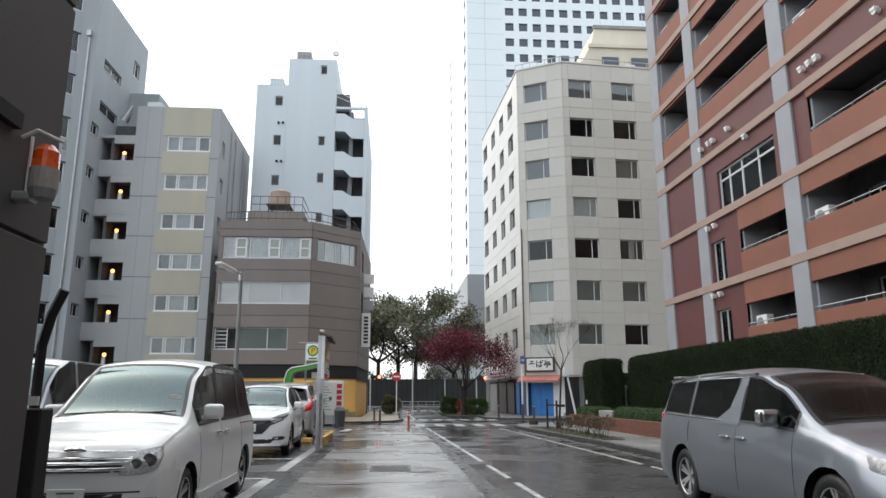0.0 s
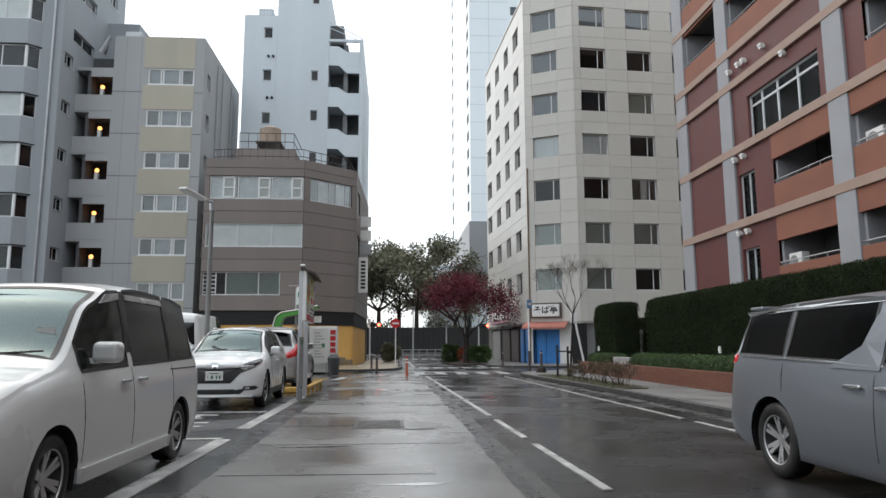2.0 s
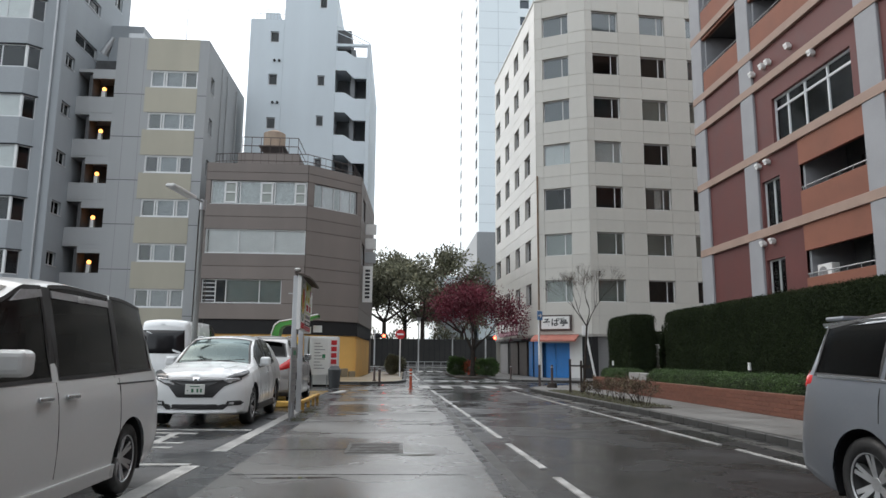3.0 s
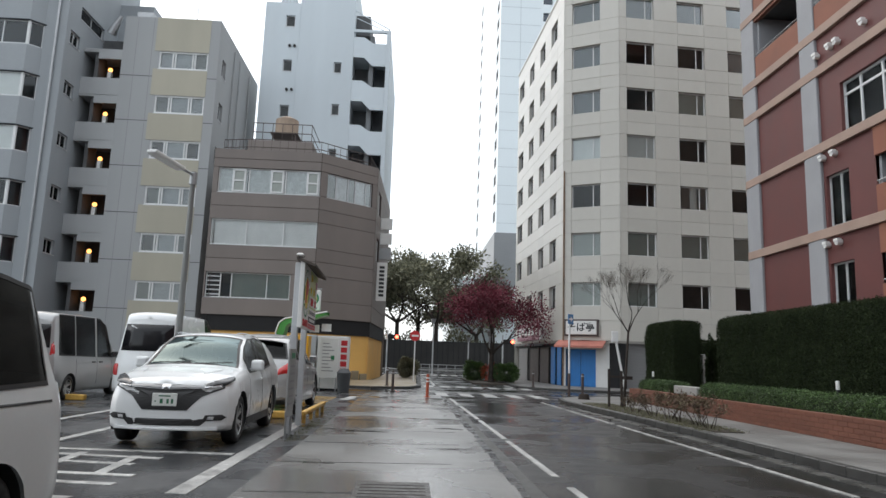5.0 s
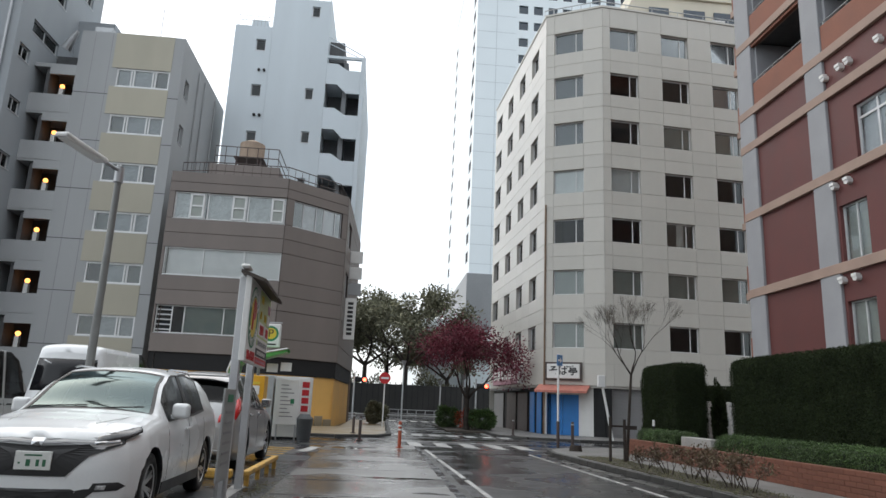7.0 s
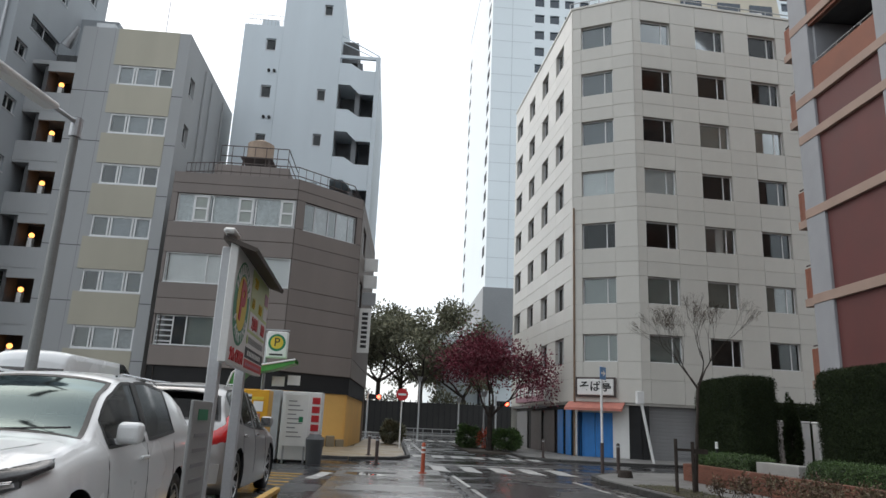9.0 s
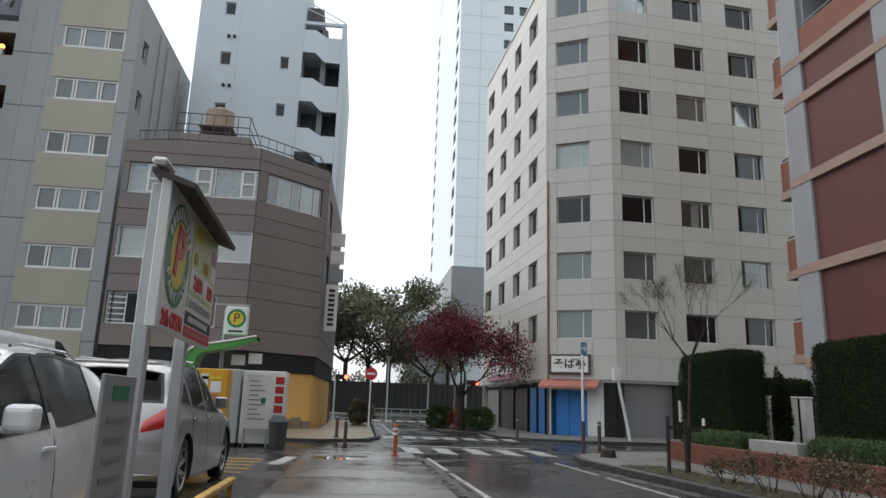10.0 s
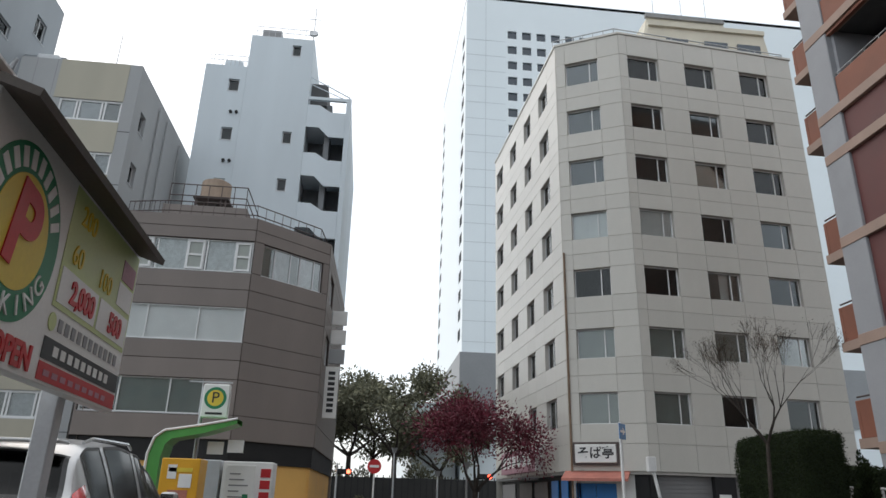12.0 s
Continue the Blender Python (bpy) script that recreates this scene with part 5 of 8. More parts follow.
def wheel(t, x, y, r, sx):
    """A wheel: tyre > rim > spokes."""
    key = ("tyre", r)
    def tyre_bm():
        bm = bmesh.new()
        prof = [(-0.10, r * 0.66), (-0.105, r * 0.86), (-0.09, r * 0.97), (-0.05, r), (0.05, r), (0.09, r * 0.97), (0.105, r * 0.86), (0.10, r * 0.66), (0.06, r * 0.62), (-0.06, r * 0.62)]
        n = 28
        rings = [[bm.verts.new((px, pr * math.cos(2 * math.pi * k / n), pr * math.sin(2 * math.pi * k / n))) for px, pr in prof] for k in range(n)]
        for k in range(n):
            a, b = rings[k], rings[(k + 1) % n]
            for j in range(len(prof)):
                i = (j + 1) % len(prof)
                bm.faces.new((a[j], a[i], b[i], b[j]))
        bmesh.ops.recalc_face_normals(bm, faces=bm.faces[:])
        return bm
    def rim_bm():
        bm = bmesh.new()
        n = 28
        prof = [(0.095, r * 0.67), (0.085, r * 0.62), (0.03, r * 0.58), (-0.02, r * 0.5), (-0.02, 0.001)]
        rings = [[bm.verts.new((px, pr * math.cos(2 * math.pi * k / n), pr * math.sin(2 * math.pi * k / n))) for px, pr in prof] for k in range(n)]
        for k in range(n):
            a, b = rings[k], rings[(k + 1) % n]
            for j in range(len(prof) - 1):
                bm.faces.new((a[j], b[j], b[j + 1], a[j + 1]))
        return bm
    def spoke_bm():
        bm = bmesh.new()
        for side in (0.035,):
            v = [bm.verts.new(p) for p in ((0.05, -0.02, 0.04), (0.05, 0.02, 0.04), (0.082, 0.017, r * 0.65), (0.082, -0.017, r * 0.65), (-0.0, -0.015, 0.04), (-0.0, 0.015, 0.04), (0.03, 0.013, r * 0.63), (0.03, -0.013, r * 0.63))]
            for f in ((0, 1, 2, 3), (7, 6, 5, 4), (0, 4, 5, 1), (1, 5, 6, 2), (2, 6, 7, 3), (3, 7, 4, 0)):
                bm.faces.new([v[i] for i in f])
        bmesh.ops.recalc_face_normals(bm, faces=bm.faces[:])
        return bm
    ty = part("wheel", shared(key, tyre_bm, TYRE, True), TYRE, t, m=Matrix.Translation((x, y, r)) @ Matrix.Rotation(0 if sx > 0 else math.pi, 4, "Z"))
    part("rim", shared(("rim", r), rim_bm, TRIM, True), TRIM, ty)
    def lip_bm():
        bm = bmesh.new()
        n = 32
        prof = [(0.092, r * 0.675), (0.098, r * 0.655), (0.092, r * 0.625), (0.075, r * 0.635)]
        rings = [[bm.verts.new((px, pr * math.cos(2 * math.pi * k / n), pr * math.sin(2 * math.pi * k / n))) for px, pr in prof] for k in range(n)]
        for k in range(n):
            a, b = rings[k], rings[(k + 1) % n]
            for j in range(len(prof) - 1):
                bm.faces.new((a[j], a[j + 1], b[j + 1], b[j]))
        bmesh.ops.recalc_face_normals(bm, faces=bm.faces[:])
        return bm
    part("rim_lip", shared(("rim_lip", r), lip_bm, RIM, True), RIM, ty)
    for k in range(12):
        turn = 2 * math.pi * (k // 2) / 6 + (0.2 if k % 2 else -0.08)
        part("spoke", shared(("spoke", r), spoke_bm, RIM), RIM, ty, m=Matrix.Rotation(turn, 4, "X"))
    hub = shared(("hub", r), lambda: rod(bmesh.new(), (-0.01, 0, 0), (0.055, 0, 0), 0.06, 0.05, n=14), RIM)
    part("hub_cap", hub, RIM, ty)


def patch(outline, surface, out, thick, n_sub=1, sign=-1):
    """A slab that follows the nose or tail: outline in (x, z); surface gives y; it stands out by `out`."""
    pts = []
    for k in range(len(outline)):
        a, b = outline[k], outline[(k + 1) % len(outline)]
        for s in range(4):
            pts.append((a[0] + (b[0] - a[0]) * s / 4, a[1] + (b[1] - a[1]) * s / 4))
    bm = bmesh.new()
    cx, cz = sum(p[0] for p in pts) / len(pts), sum(p[1] for p in pts) / len(pts)
    front = [bm.verts.new((x, surface(x, z) + sign * out, z)) for x, z in pts]
    mid = [bm.verts.new((cx + (x - cx) * 0.5, surface(cx + (x - cx) * 0.5, cz + (z - cz) * 0.5) + sign * (out + 0.006), cz + (z - cz) * 0.5)) for x, z in pts]
    back = [bm.verts.new((x, surface(x, z) - sign * thick, z)) for x, z in pts]
    c = bm.verts.new((cx, surface(cx, cz) + sign * (out + 0.008), cz))
    n = len(pts)
    for k in range(n):
        j = (k + 1) % n
        bm.faces.new((front[k], front[j], mid[j], mid[k]))
        bm.faces.new((mid[k], mid[j], c))
        bm.faces.new((back[k], back[j], front[j], front[k]))
    bmesh.ops.recalc_face_normals(bm, faces=bm.faces[:])
    return bm


def flank_patch(outline, flank, out, sx):
    """A slab that follows the side: outline in (y, z)."""
    pts = []
    for k in range(len(outline)):
        a, b = outline[k], outline[(k + 1) % len(outline)]
        for s in range(4):
            pts.append((a[0] + (b[0] - a[0]) * s / 4, a[1] + (b[1] - a[1]) * s / 4))
    bm = bmesh.new()
    f = [bm.verts.new((sx * (flank(y, z) + out), y, z)) for y, z in pts]
    g = [bm.verts.new((sx * (flank(y, z) - 0.03), y, z)) for y, z in pts]
    cy, cz = sum(p[0] for p in pts) / len(pts), sum(p[1] for p in pts) / len(pts)
    c = bm.verts.new((sx * (flank(cy, cz) + out + 0.003), cy, cz))
    for k in range(len(pts)):
        j = (k + 1) % len(pts)
        bm.faces.new((f[k], f[j], c))
        bm.faces.new((g[k], g[j], f[j], f[k]))
    bmesh.ops.recalc_face_normals(bm, faces=bm.faces[:])
    return bm


def corner_lamp(t, nose, flank, x_in, y_out, inner, corner, outer, material, label="", out=0.012, name="headlamp", sign=-1):
    """A lamp that runs from x_in on the nose round the corner to y_out on the side. inner, corner, outer: its (low, high) there."""
    xc = flank(0.0, (corner[0] + corner[1]) / 2)
    for sx in (-1, 1):
        bm = bmesh.new()
        cols = []
        for k in range(15):
            u = k / 14
            if u < 0.6:
                f = u / 0.6
                x, y0 = x_in + (xc - x_in) * f, 0.0
                lo, hi = inner[0] + (corner[0] - inner[0]) * f, inner[1] + (corner[1] - inner[1]) * f
            else:
                f = (u - 0.6) / 0.4
                y0 = y_out * f
                x = None
                lo, hi = corner[0] + (outer[0] - corner[0]) * f, corner[1] + (outer[1] - corner[1]) * f
            col = []
            for j in range(5):
                z = lo + (hi - lo) * j / 4
                xx = x if x is not None else flank(y0, z)
                bulge = out if 0 < j < 4 and 0 < k < 14 else -0.012
                n = Vector((1.0 if x is None else 0.35 * (x / xc) ** 3, sign * (1.0 if x is not None else 0.3), 0)).normalized()
                p = Vector((xx, nose(xx, z, y0), z)) + n * bulge
                col.append(bm.verts.new((sx * p.x, p.y, p.z)))
            cols.append(col)
        for a, b in zip(cols, cols[1:]):
            for j in range(4):
                bm.faces.new((a[j], b[j], b[j + 1], a[j + 1]) if sx > 0 else (a[j], a[j + 1], b[j + 1], b[j]))
        bmesh.ops.recalc_face_normals(bm, faces=bm.faces[:])
        lamp = part(name, bm, material, t, label, smooth=True)
        if sign > 0:
            continue
        for f, share in ((0.34, 0.30), (0.68, 0.38)) if material is LENS else ():
            x = x_in + (xc - x_in) * f
            z = (inner[0] + inner[1]) / 2 * (1 - f) + (corner[0] + corner[1]) / 2 * f
            r = (inner[1] - inner[0]) * (1 - f) * share + (corner[1] - corner[0]) * f * share
            p = Vector((x, nose(x, z), z))
            nrm = Vector(((nose(x + 0.02, z) - p.y) / 0.02, -1.0, 0.0)).normalized()
            for name, r0, d, material in (("bezel", r * 1.12, 0.003, CHROME), ("reflector", r, 0.005, LAMPBOWL), ("bulb_lens", r * 0.45, 0.010, CHROME)):
                e0, e1 = p + nrm * (out - 0.004), p + nrm * (out + d)
                part(name, rod(bmesh.new(), (sx * e0.x, e0.y, e0.z), (sx * e1.x, e1.y, e1.z), r0, r0 * 0.9, n=22), material, lamp)


def mirror_x(outline):
    return [(-x, z) for x, z in outline][::-1]


def both_sides(name, outline, surface, out, material, t, label="", sign=-1):
    for o in (outline, mirror_x(outline)):
        part(name, patch(o, surface, out, 0.05, sign=sign), material, t, label)


def plate(t, surface, z, sign=-1, w=0.33, h=0.165):
    y = surface(0.16, z)
    p = part("number_plate", box(-w / 2, w / 2, y - 0.025 if sign < 0 else y + 0.003, y - 0.003 if sign < 0 else y + 0.025, z - h / 2, z + h / 2, 0.004, 1), PLATE, t)
    y2 = y - 0.027 if sign < 0 else y + 0.026
    for x0, x1, z0, z1 in ((-0.08, 0.08, z + 0.04, z + 0.055), (-0.13, -0.11, z - 0.03, z - 0.015), (-0.06, -0.02, z - 0.05, z + 0.01), (0.03, 0.06, z - 0.05, z + 0.01), (0.09, 0.12, z - 0.05, z + 0.01)):
        part("plate_bar", box(x0, x1, y2, y2 + 0.002, z0, z1), PLATEINK, p)


def door_mirror(t, flank, y, z, paint, w=0.2):
    for sx in (-1, 1):
        x = flank(y, z - 0.02)
        bm = box(x + 0.03, x + 0.03 + w, y - 0.06, y + 0.09, z - 0.07, z + 0.1, 0.045, 3)
        bx(bm, x - 0.04, x + 0.06, y - 0.02, y + 0.05, z - 0.075, z - 0.03)
        if sx < 0:
            bmesh.ops.scale(bm, vec=(-1, 1, 1), verts=bm.verts[:])
            bmesh.ops.reverse_faces(bm, faces=bm.faces[:])
        mr = part("door_mirror", bm, paint, t, smooth=False)
        part("mirror_glass", box(sx * (x + 0.05 + (w - 0.05) / 2) - (w - 0.05) / 2, sx * (x + 0.05 + (w - 0.05) / 2) + (w - 0.05) / 2, y + 0.091, y + 0.094, z - 0.05, z + 0.08), CHROME, mr)


def handles(t, flank, ys, z, material, w=0.2):
    for sx in (-1, 1):
        for y in ys:
            x = flank(y, z)
            bm = box(x + 0.004, x + 0.035, y, y + w, z - 0.018, z + 0.018, 0.012, 2)
            if sx < 0:
                bmesh.ops.scale(bm, vec=(-1, 1, 1), verts=bm.verts[:])
                bmesh.ops.reverse_faces(bm, faces=bm.faces[:])
            part("door_handle", bm, material, t)


def seams(t, flank, ys, z0, z1):
    """Door gaps as thin dark strips."""
    for sx in (-1, 1):
        for y in ys:
            part("door_gap", flank_patch([(y, z0), (y + 0.008, z0), (y + 0.008, (z0 + z1) / 2), (y + 0.008, z1), (y, z1), (y, (z0 + z1) / 2)], flank, 0.0015, sx), TRIM, t)


def wipers(t, y, z, span=0.6):
    for x0 in (-span, 0.02):
        bm = bmesh.new()
        rod(bm, (x0, y, z), (x0 + span * 0.95, y + 0.04, z + 0.03), 0.008, n=6)
        part("wiper", bm, TRIM, t)


def white_minivan():
    top = [(0, 0.80), (0.08, 0.92), (0.5, 1.03), (0.95, 1.10), (1.1, 1.18), (1.75, 1.66), (2.05, 1.79), (2.7, 1.845), (3.7, 1.83), (4.3, 1.78), (4.5, 1.6), (4.6, 1.15), (4.65, 0.85)]
    belt = [(0, 0.78), (0.5, 0.95), (1.1, 1.03), (2.5, 1.06), (4.65, 1.10)]
    t, nose, tail, flank = car("minivan", "white minivan with chrome barred grille parked in its bay", PAINT_CREAM, 4.65, 1.70, top, belt, (0.90, 3.72), (1.28, 4.35), [(1.25, 1.32), (2.28, 2.36), (3.42, 3.50)], wr=0.315, tumble=0.13, bow=0.22, screen=(1.12, 1.95), rear=(4.42, 4.58), privacy_from=2.4)
    grille = part("grille", patch([(-0.50, 0.66), (0.50, 0.66), (0.56, 0.86), (-0.56, 0.86)], nose, 0.004, 0.05), TRIM, t)
    for k in range(4):
        z = 0.675 + 0.052 * k
        part("grille_bar", patch([(-0.50 - 0.015 * k, z), (0.50 + 0.015 * k, z), (0.50 + 0.015 * k, z + 0.03), (-0.50 - 0.015 * k, z + 0.03)], nose, 0.02, 0.02), CHROME, grille)
    part("badge", patch([(-0.1, 0.865), (0.1, 0.865), (0.07, 0.90), (-0.07, 0.90)], nose, 0.03, 0.02), CHROME, t)
    both_sides("headlamp", [(0.43, 0.64), (0.62, 0.645), (0.745, 0.69), (0.765, 0.80), (0.74, 0.885), (0.58, 0.855), (0.47, 0.76)], nose, 0.014, LENS, t, "large clear headlamp")
    for sx in (-1, 1):
        for x, z, r in ((0.57, 0.735, 0.05), (0.675, 0.765, 0.065)):
            y = nose(x, z) - 0.03
            bowl = part("reflector", rod(bmesh.new(), (sx * x, y + 0.03, z), (sx * x, y, z), r, r * 0.92, n=22), LAMPBOWL, t)
            part("bulb_lens", rod(bmesh.new(), (sx * x, y, z), (sx * x, y - 0.008, z), r * 0.45, n=16), CHROME, bowl)
    both_sides("fog_pod", [(0.50, 0.30), (0.74, 0.31), (0.76, 0.42), (0.52, 0.43)], nose, 0.004, TRIM, t)
    both_sides("fog_lamp", [(0.56, 0.325), (0.68, 0.33), (0.69, 0.40), (0.58, 0.405)], nose, 0.016, LENS, t)
    part("air_intake", patch([(-0.45, 0.27), (0.45, 0.27), (0.48, 0.47), (-0.48, 0.47)], nose, 0.005, 0.03), TRIM, t)
    part("bumper_bar", patch([(-0.62, 0.475), (0.62, 0.475), (0.62, 0.49), (-0.62, 0.49)], nose, 0.006, 0.02), TRIM, t)
    plate(t, nose, 0.44)
    door_mirror(t, flank, 1.55, 1.17, PAINT_CREAM, 0.22)
    handles(t, flank, (2.02, 2.42), 0.93, CHROME)
    seams(t, flank, (1.32, 2.33, 3.45), 0.36, 1.04)
    wipers(t, 1.10, 1.17)
    for sx in (-1, 1):
        part("visor", flank_patch([(1.88, 1.60), (2.26, 1.66), (2.26, 1.715), (2.0, 1.69)], flank, 0.014, sx), SMOKED, t, "smoked wind deflector")
        part("visor", flank_patch([(2.4, 1.66), (3.4, 1.66), (3.4, 1.715), (2.4, 1.715)], flank, 0.014, sx), SMOKED, t, "smoked wind deflector")
        for y0 in (2.27, 3.41):
            part("pillar_cover", flank_patch([(y0, 1.07), (y0 + 0.1, 1.07), (y0 + 0.1, 1.4), (y0 + 0.1, 1.735), (y0, 1.735), (y0, 1.4)], flank, 0.006, sx), TRIM, t)
        part("slide_rail", flank_patch([(3.4, 0.985), (4.3, 0.985), (4.3, 1.0), (3.4, 1.0)], flank, 0.002, sx), TRIM, t)
        part("side_skirt", flank_patch([(1.3, 0.21), (3.35, 0.21), (3.35, 0.32), (1.3, 0.32)], flank, 0.03, sx), PAINT_CREAM, t)
    part("sticker", box(0.42, 0.56, 1.36, 1.365, 1.28, 1.36), SIGNWHITE, t, m=Matrix.Translation((0, 0, 0.02)))
    return t


def white_crossover():
    top = [(0, 0.84), (0.07, 0.92), (0.5, 1.00), (1.0, 1.06), (1.15, 1.09), (1.75, 1.45), (2.1, 1.57), (2.7, 1.605), (3.4, 1.54), (3.9, 1.40), (4.15, 1.12), (4.25, 0.95), (4.3, 0.75)]
    belt = [(0, 0.78), (0.5, 0.90), (1.15, 0.97), (2.5, 1.02), (3.6, 1.10), (4.3, 1.08)]
    t, nose, tail, flank = car("crossover_car", "white compact crossover with dark grille, parked nose out", PAINT_WHITE, 4.3, 1.77, top, belt, (0.84, 3.45), (1.35, 3.28), [(1.3, 1.42), (2.32, 2.40)], wr=0.34, tumble=0.20, bow=0.30, rake=0.16, screen=(1.17, 1.98), rear=(3.62, 4.08), privacy_from=2.5)
    part("grille", patch([(-0.30, 0.50), (0.30, 0.50), (0.47, 0.68), (0.74, 0.79), (0.70, 0.89), (-0.70, 0.89), (-0.74, 0.79), (-0.47, 0.68)], nose, 0.006, 0.04), TRIM, t)
    part("grille_bar", patch([(-0.50, 0.79), (0.0, 0.765), (0.50, 0.79), (0.50, 0.85), (0.0, 0.835), (-0.50, 0.85)], nose, 0.02, 0.02), mat("satin grey trim", (0.30, 0.305, 0.31), 0.4, metal=0.2, var=0.05, bump=0), t, "satin grey grille bar")
    corner_lamp(t, nose, flank, 0.48, 0.34, (0.77, 0.86), (0.82, 0.93), (0.89, 0.95), DARKLENS, "slim swept dark headlamp", out=0.03)
    part("badge", patch([(-0.05, 0.77), (0.05, 0.77), (0.06, 0.84), (-0.06, 0.84)], nose, 0.03, 0.02), CHROME, t)
    part("air_intake", patch([(-0.48, 0.30), (0.48, 0.30), (0.58, 0.39), (-0.58, 0.39)], nose, 0.005, 0.03), TRIM, t)
    both_sides("fog_pod", [(0.50, 0.36), (0.74, 0.37), (0.80, 0.41), (0.74, 0.445), (0.54, 0.44)], nose, 0.004, TRIM, t)
    both_sides("fog_lamp", [(0.56, 0.38), (0.64, 0.38), (0.65, 0.42), (0.57, 0.42)], nose, 0.014, LENS, t)
    part("chin", patch([(-0.7, 0.24), (0.7, 0.24), (0.7, 0.275), (-0.7, 0.275)], nose, 0.02, 0.03), PAINT_WHITE, t)
    for sx in (-1, 1):
        lamp_strip = [(sx * 0.50, 0.795), (sx * 0.70, 0.815), (sx * 0.70, 0.83), (sx * 0.50, 0.812)]
        part("lamp_strip", patch(lamp_strip if sx > 0 else lamp_strip[::-1], nose, 0.036, 0.02), CHROME, t)
        part("hood_crease", rod(bmesh.new(), (sx * 0.42, 0.30, 0.975), (sx * 0.60, 1.10, 1.045), 0.006, n=5), PAINT_WHITE, t)
    plate(t, nose, 0.635)
    door_mirror(t, flank, 1.62, 1.08, PAINT_WHITE)
    handles(t, flank, (2.12,), 0.88, PAINT_WHITE)
    seams(t, flank, (1.40, 2.36, 3.2), 0.34, 1.0)
    wipers(t, 1.18, 1.1)
    for sx in (-1, 1):
        rl = bmesh.new()
        bars(rl, [(sx * 0.56, 2.1, 1.555), (sx * 0.56, 2.25, 1.578), (sx * 0.56, 3.1, 1.572), (sx * 0.56, 3.3, 1.53)], 0.012)
        part("roof_rail", rl, CHROME, t)
        part("pillar_cover", flank_patch([(2.31, 1.03), (2.41, 1.03), (2.41, 1.25), (2.41, 1.515), (2.31, 1.515), (2.31, 1.25)], flank, 0.006, sx), TRIM, t)
        part("sill_trim", flank_patch([(1.25, 0.22), (3.05, 0.22), (3.05, 0.34), (1.25, 0.34)], flank, 0.012, sx), TRIM, t)
    return t


def silver_minivan():
    top = [(0, 0.72), (0.1, 0.88), (0.6, 0.98), (1.05, 1.05), (1.2, 1.12), (1.9, 1.50), (2.3, 1.62), (3.0, 1.68), (4.0, 1.665), (4.75, 1.60), (4.85, 1.35), (4.9, 0.95), (4.95, 0.7)]
    belt = [(0, 0.7), (0.6, 0.88), (1.2, 1.01), (2.4, 1.07), (4.95, 1.13)]
    t, nose, tail, flank = car("minivan", "silver minivan with black privacy glass at the kerb", PAINT_SILVER, 4.95, 1.72, top, belt, (0.98, 4.02), (1.45, 4.72), [(1.4, 1.5), (2.55, 2.68), (3.80, 3.86)], wr=0.345, tumble=0.15, bow=0.26, rake=0.12, screen=(1.22, 2.2), rear=(4.78, 4.9), privacy_from=2.6, rear_bow=0.08, screen_glass=DARKSCREEN)
    grille = part("grille", patch([(-0.5, 0.34), (0.5, 0.34), (0.56, 0.80), (-0.56, 0.80)], nose, 0.006, 0.04), TRIM, t)
    for k in range(5):
        part("grille_bar", patch([(-0.5, 0.40 + 0.08 * k), (0.5, 0.40 + 0.08 * k), (0.5, 0.44 + 0.08 * k), (-0.5, 0.44 + 0.08 * k)], nose, 0.02, 0.02), CHROME, grille)
    corner_lamp(t, nose, flank, 0.52, 0.38, (0.66, 0.78), (0.68, 0.84), (0.76, 0.88), LENS, "layered chrome headlamp")
    plate(t, nose, 0.45)
    door_mirror(t, flank, 1.75, 1.12, CHROME, 0.22)
    handles(t, flank, (2.36, 2.72), 0.90, CHROME, 0.2)
    seams(t, flank, (1.5, 2.6), 0.36, 1.0)
    seams(t, flank, (3.83,), 0.80, 1.05)
    wipers(t, 1.24, 1.14)
    for sx in (-1, 1):
        part("belt_moulding", flank_patch([(1.5, 1.03), (4.6, 1.11), (4.6, 1.135), (1.5, 1.055)], flank, 0.01, sx), CHROME, t)
        part("slant_pillar", flank_patch([(2.55, 1.03), (3.15, 1.04), (2.80, 1.20), (2.68, 1.46), (2.54, 1.46)], flank, 0.012, sx), PAINT_SILVER, t)
        part("roof_moulding", flank_patch([(2.4, 1.56), (4.7, 1.525), (4.75, 1.565), (2.4, 1.60)], flank, 0.012, sx), CHROME, t)
    corner_lamp(t, tail, lambda y, z: flank(4.95 - y, z), 0.70, 0.22, (1.0, 1.15), (1.0, 1.16), (1.04, 1.14), TAIL, "clear red tail lamp", out=0.006, name="tail_lamp", sign=1)
    part("spoiler", box(-0.60, 0.60, 4.52, 4.76, 1.585, 1.62, 0.015, 2), PAINT_SILVER, t)
    return t


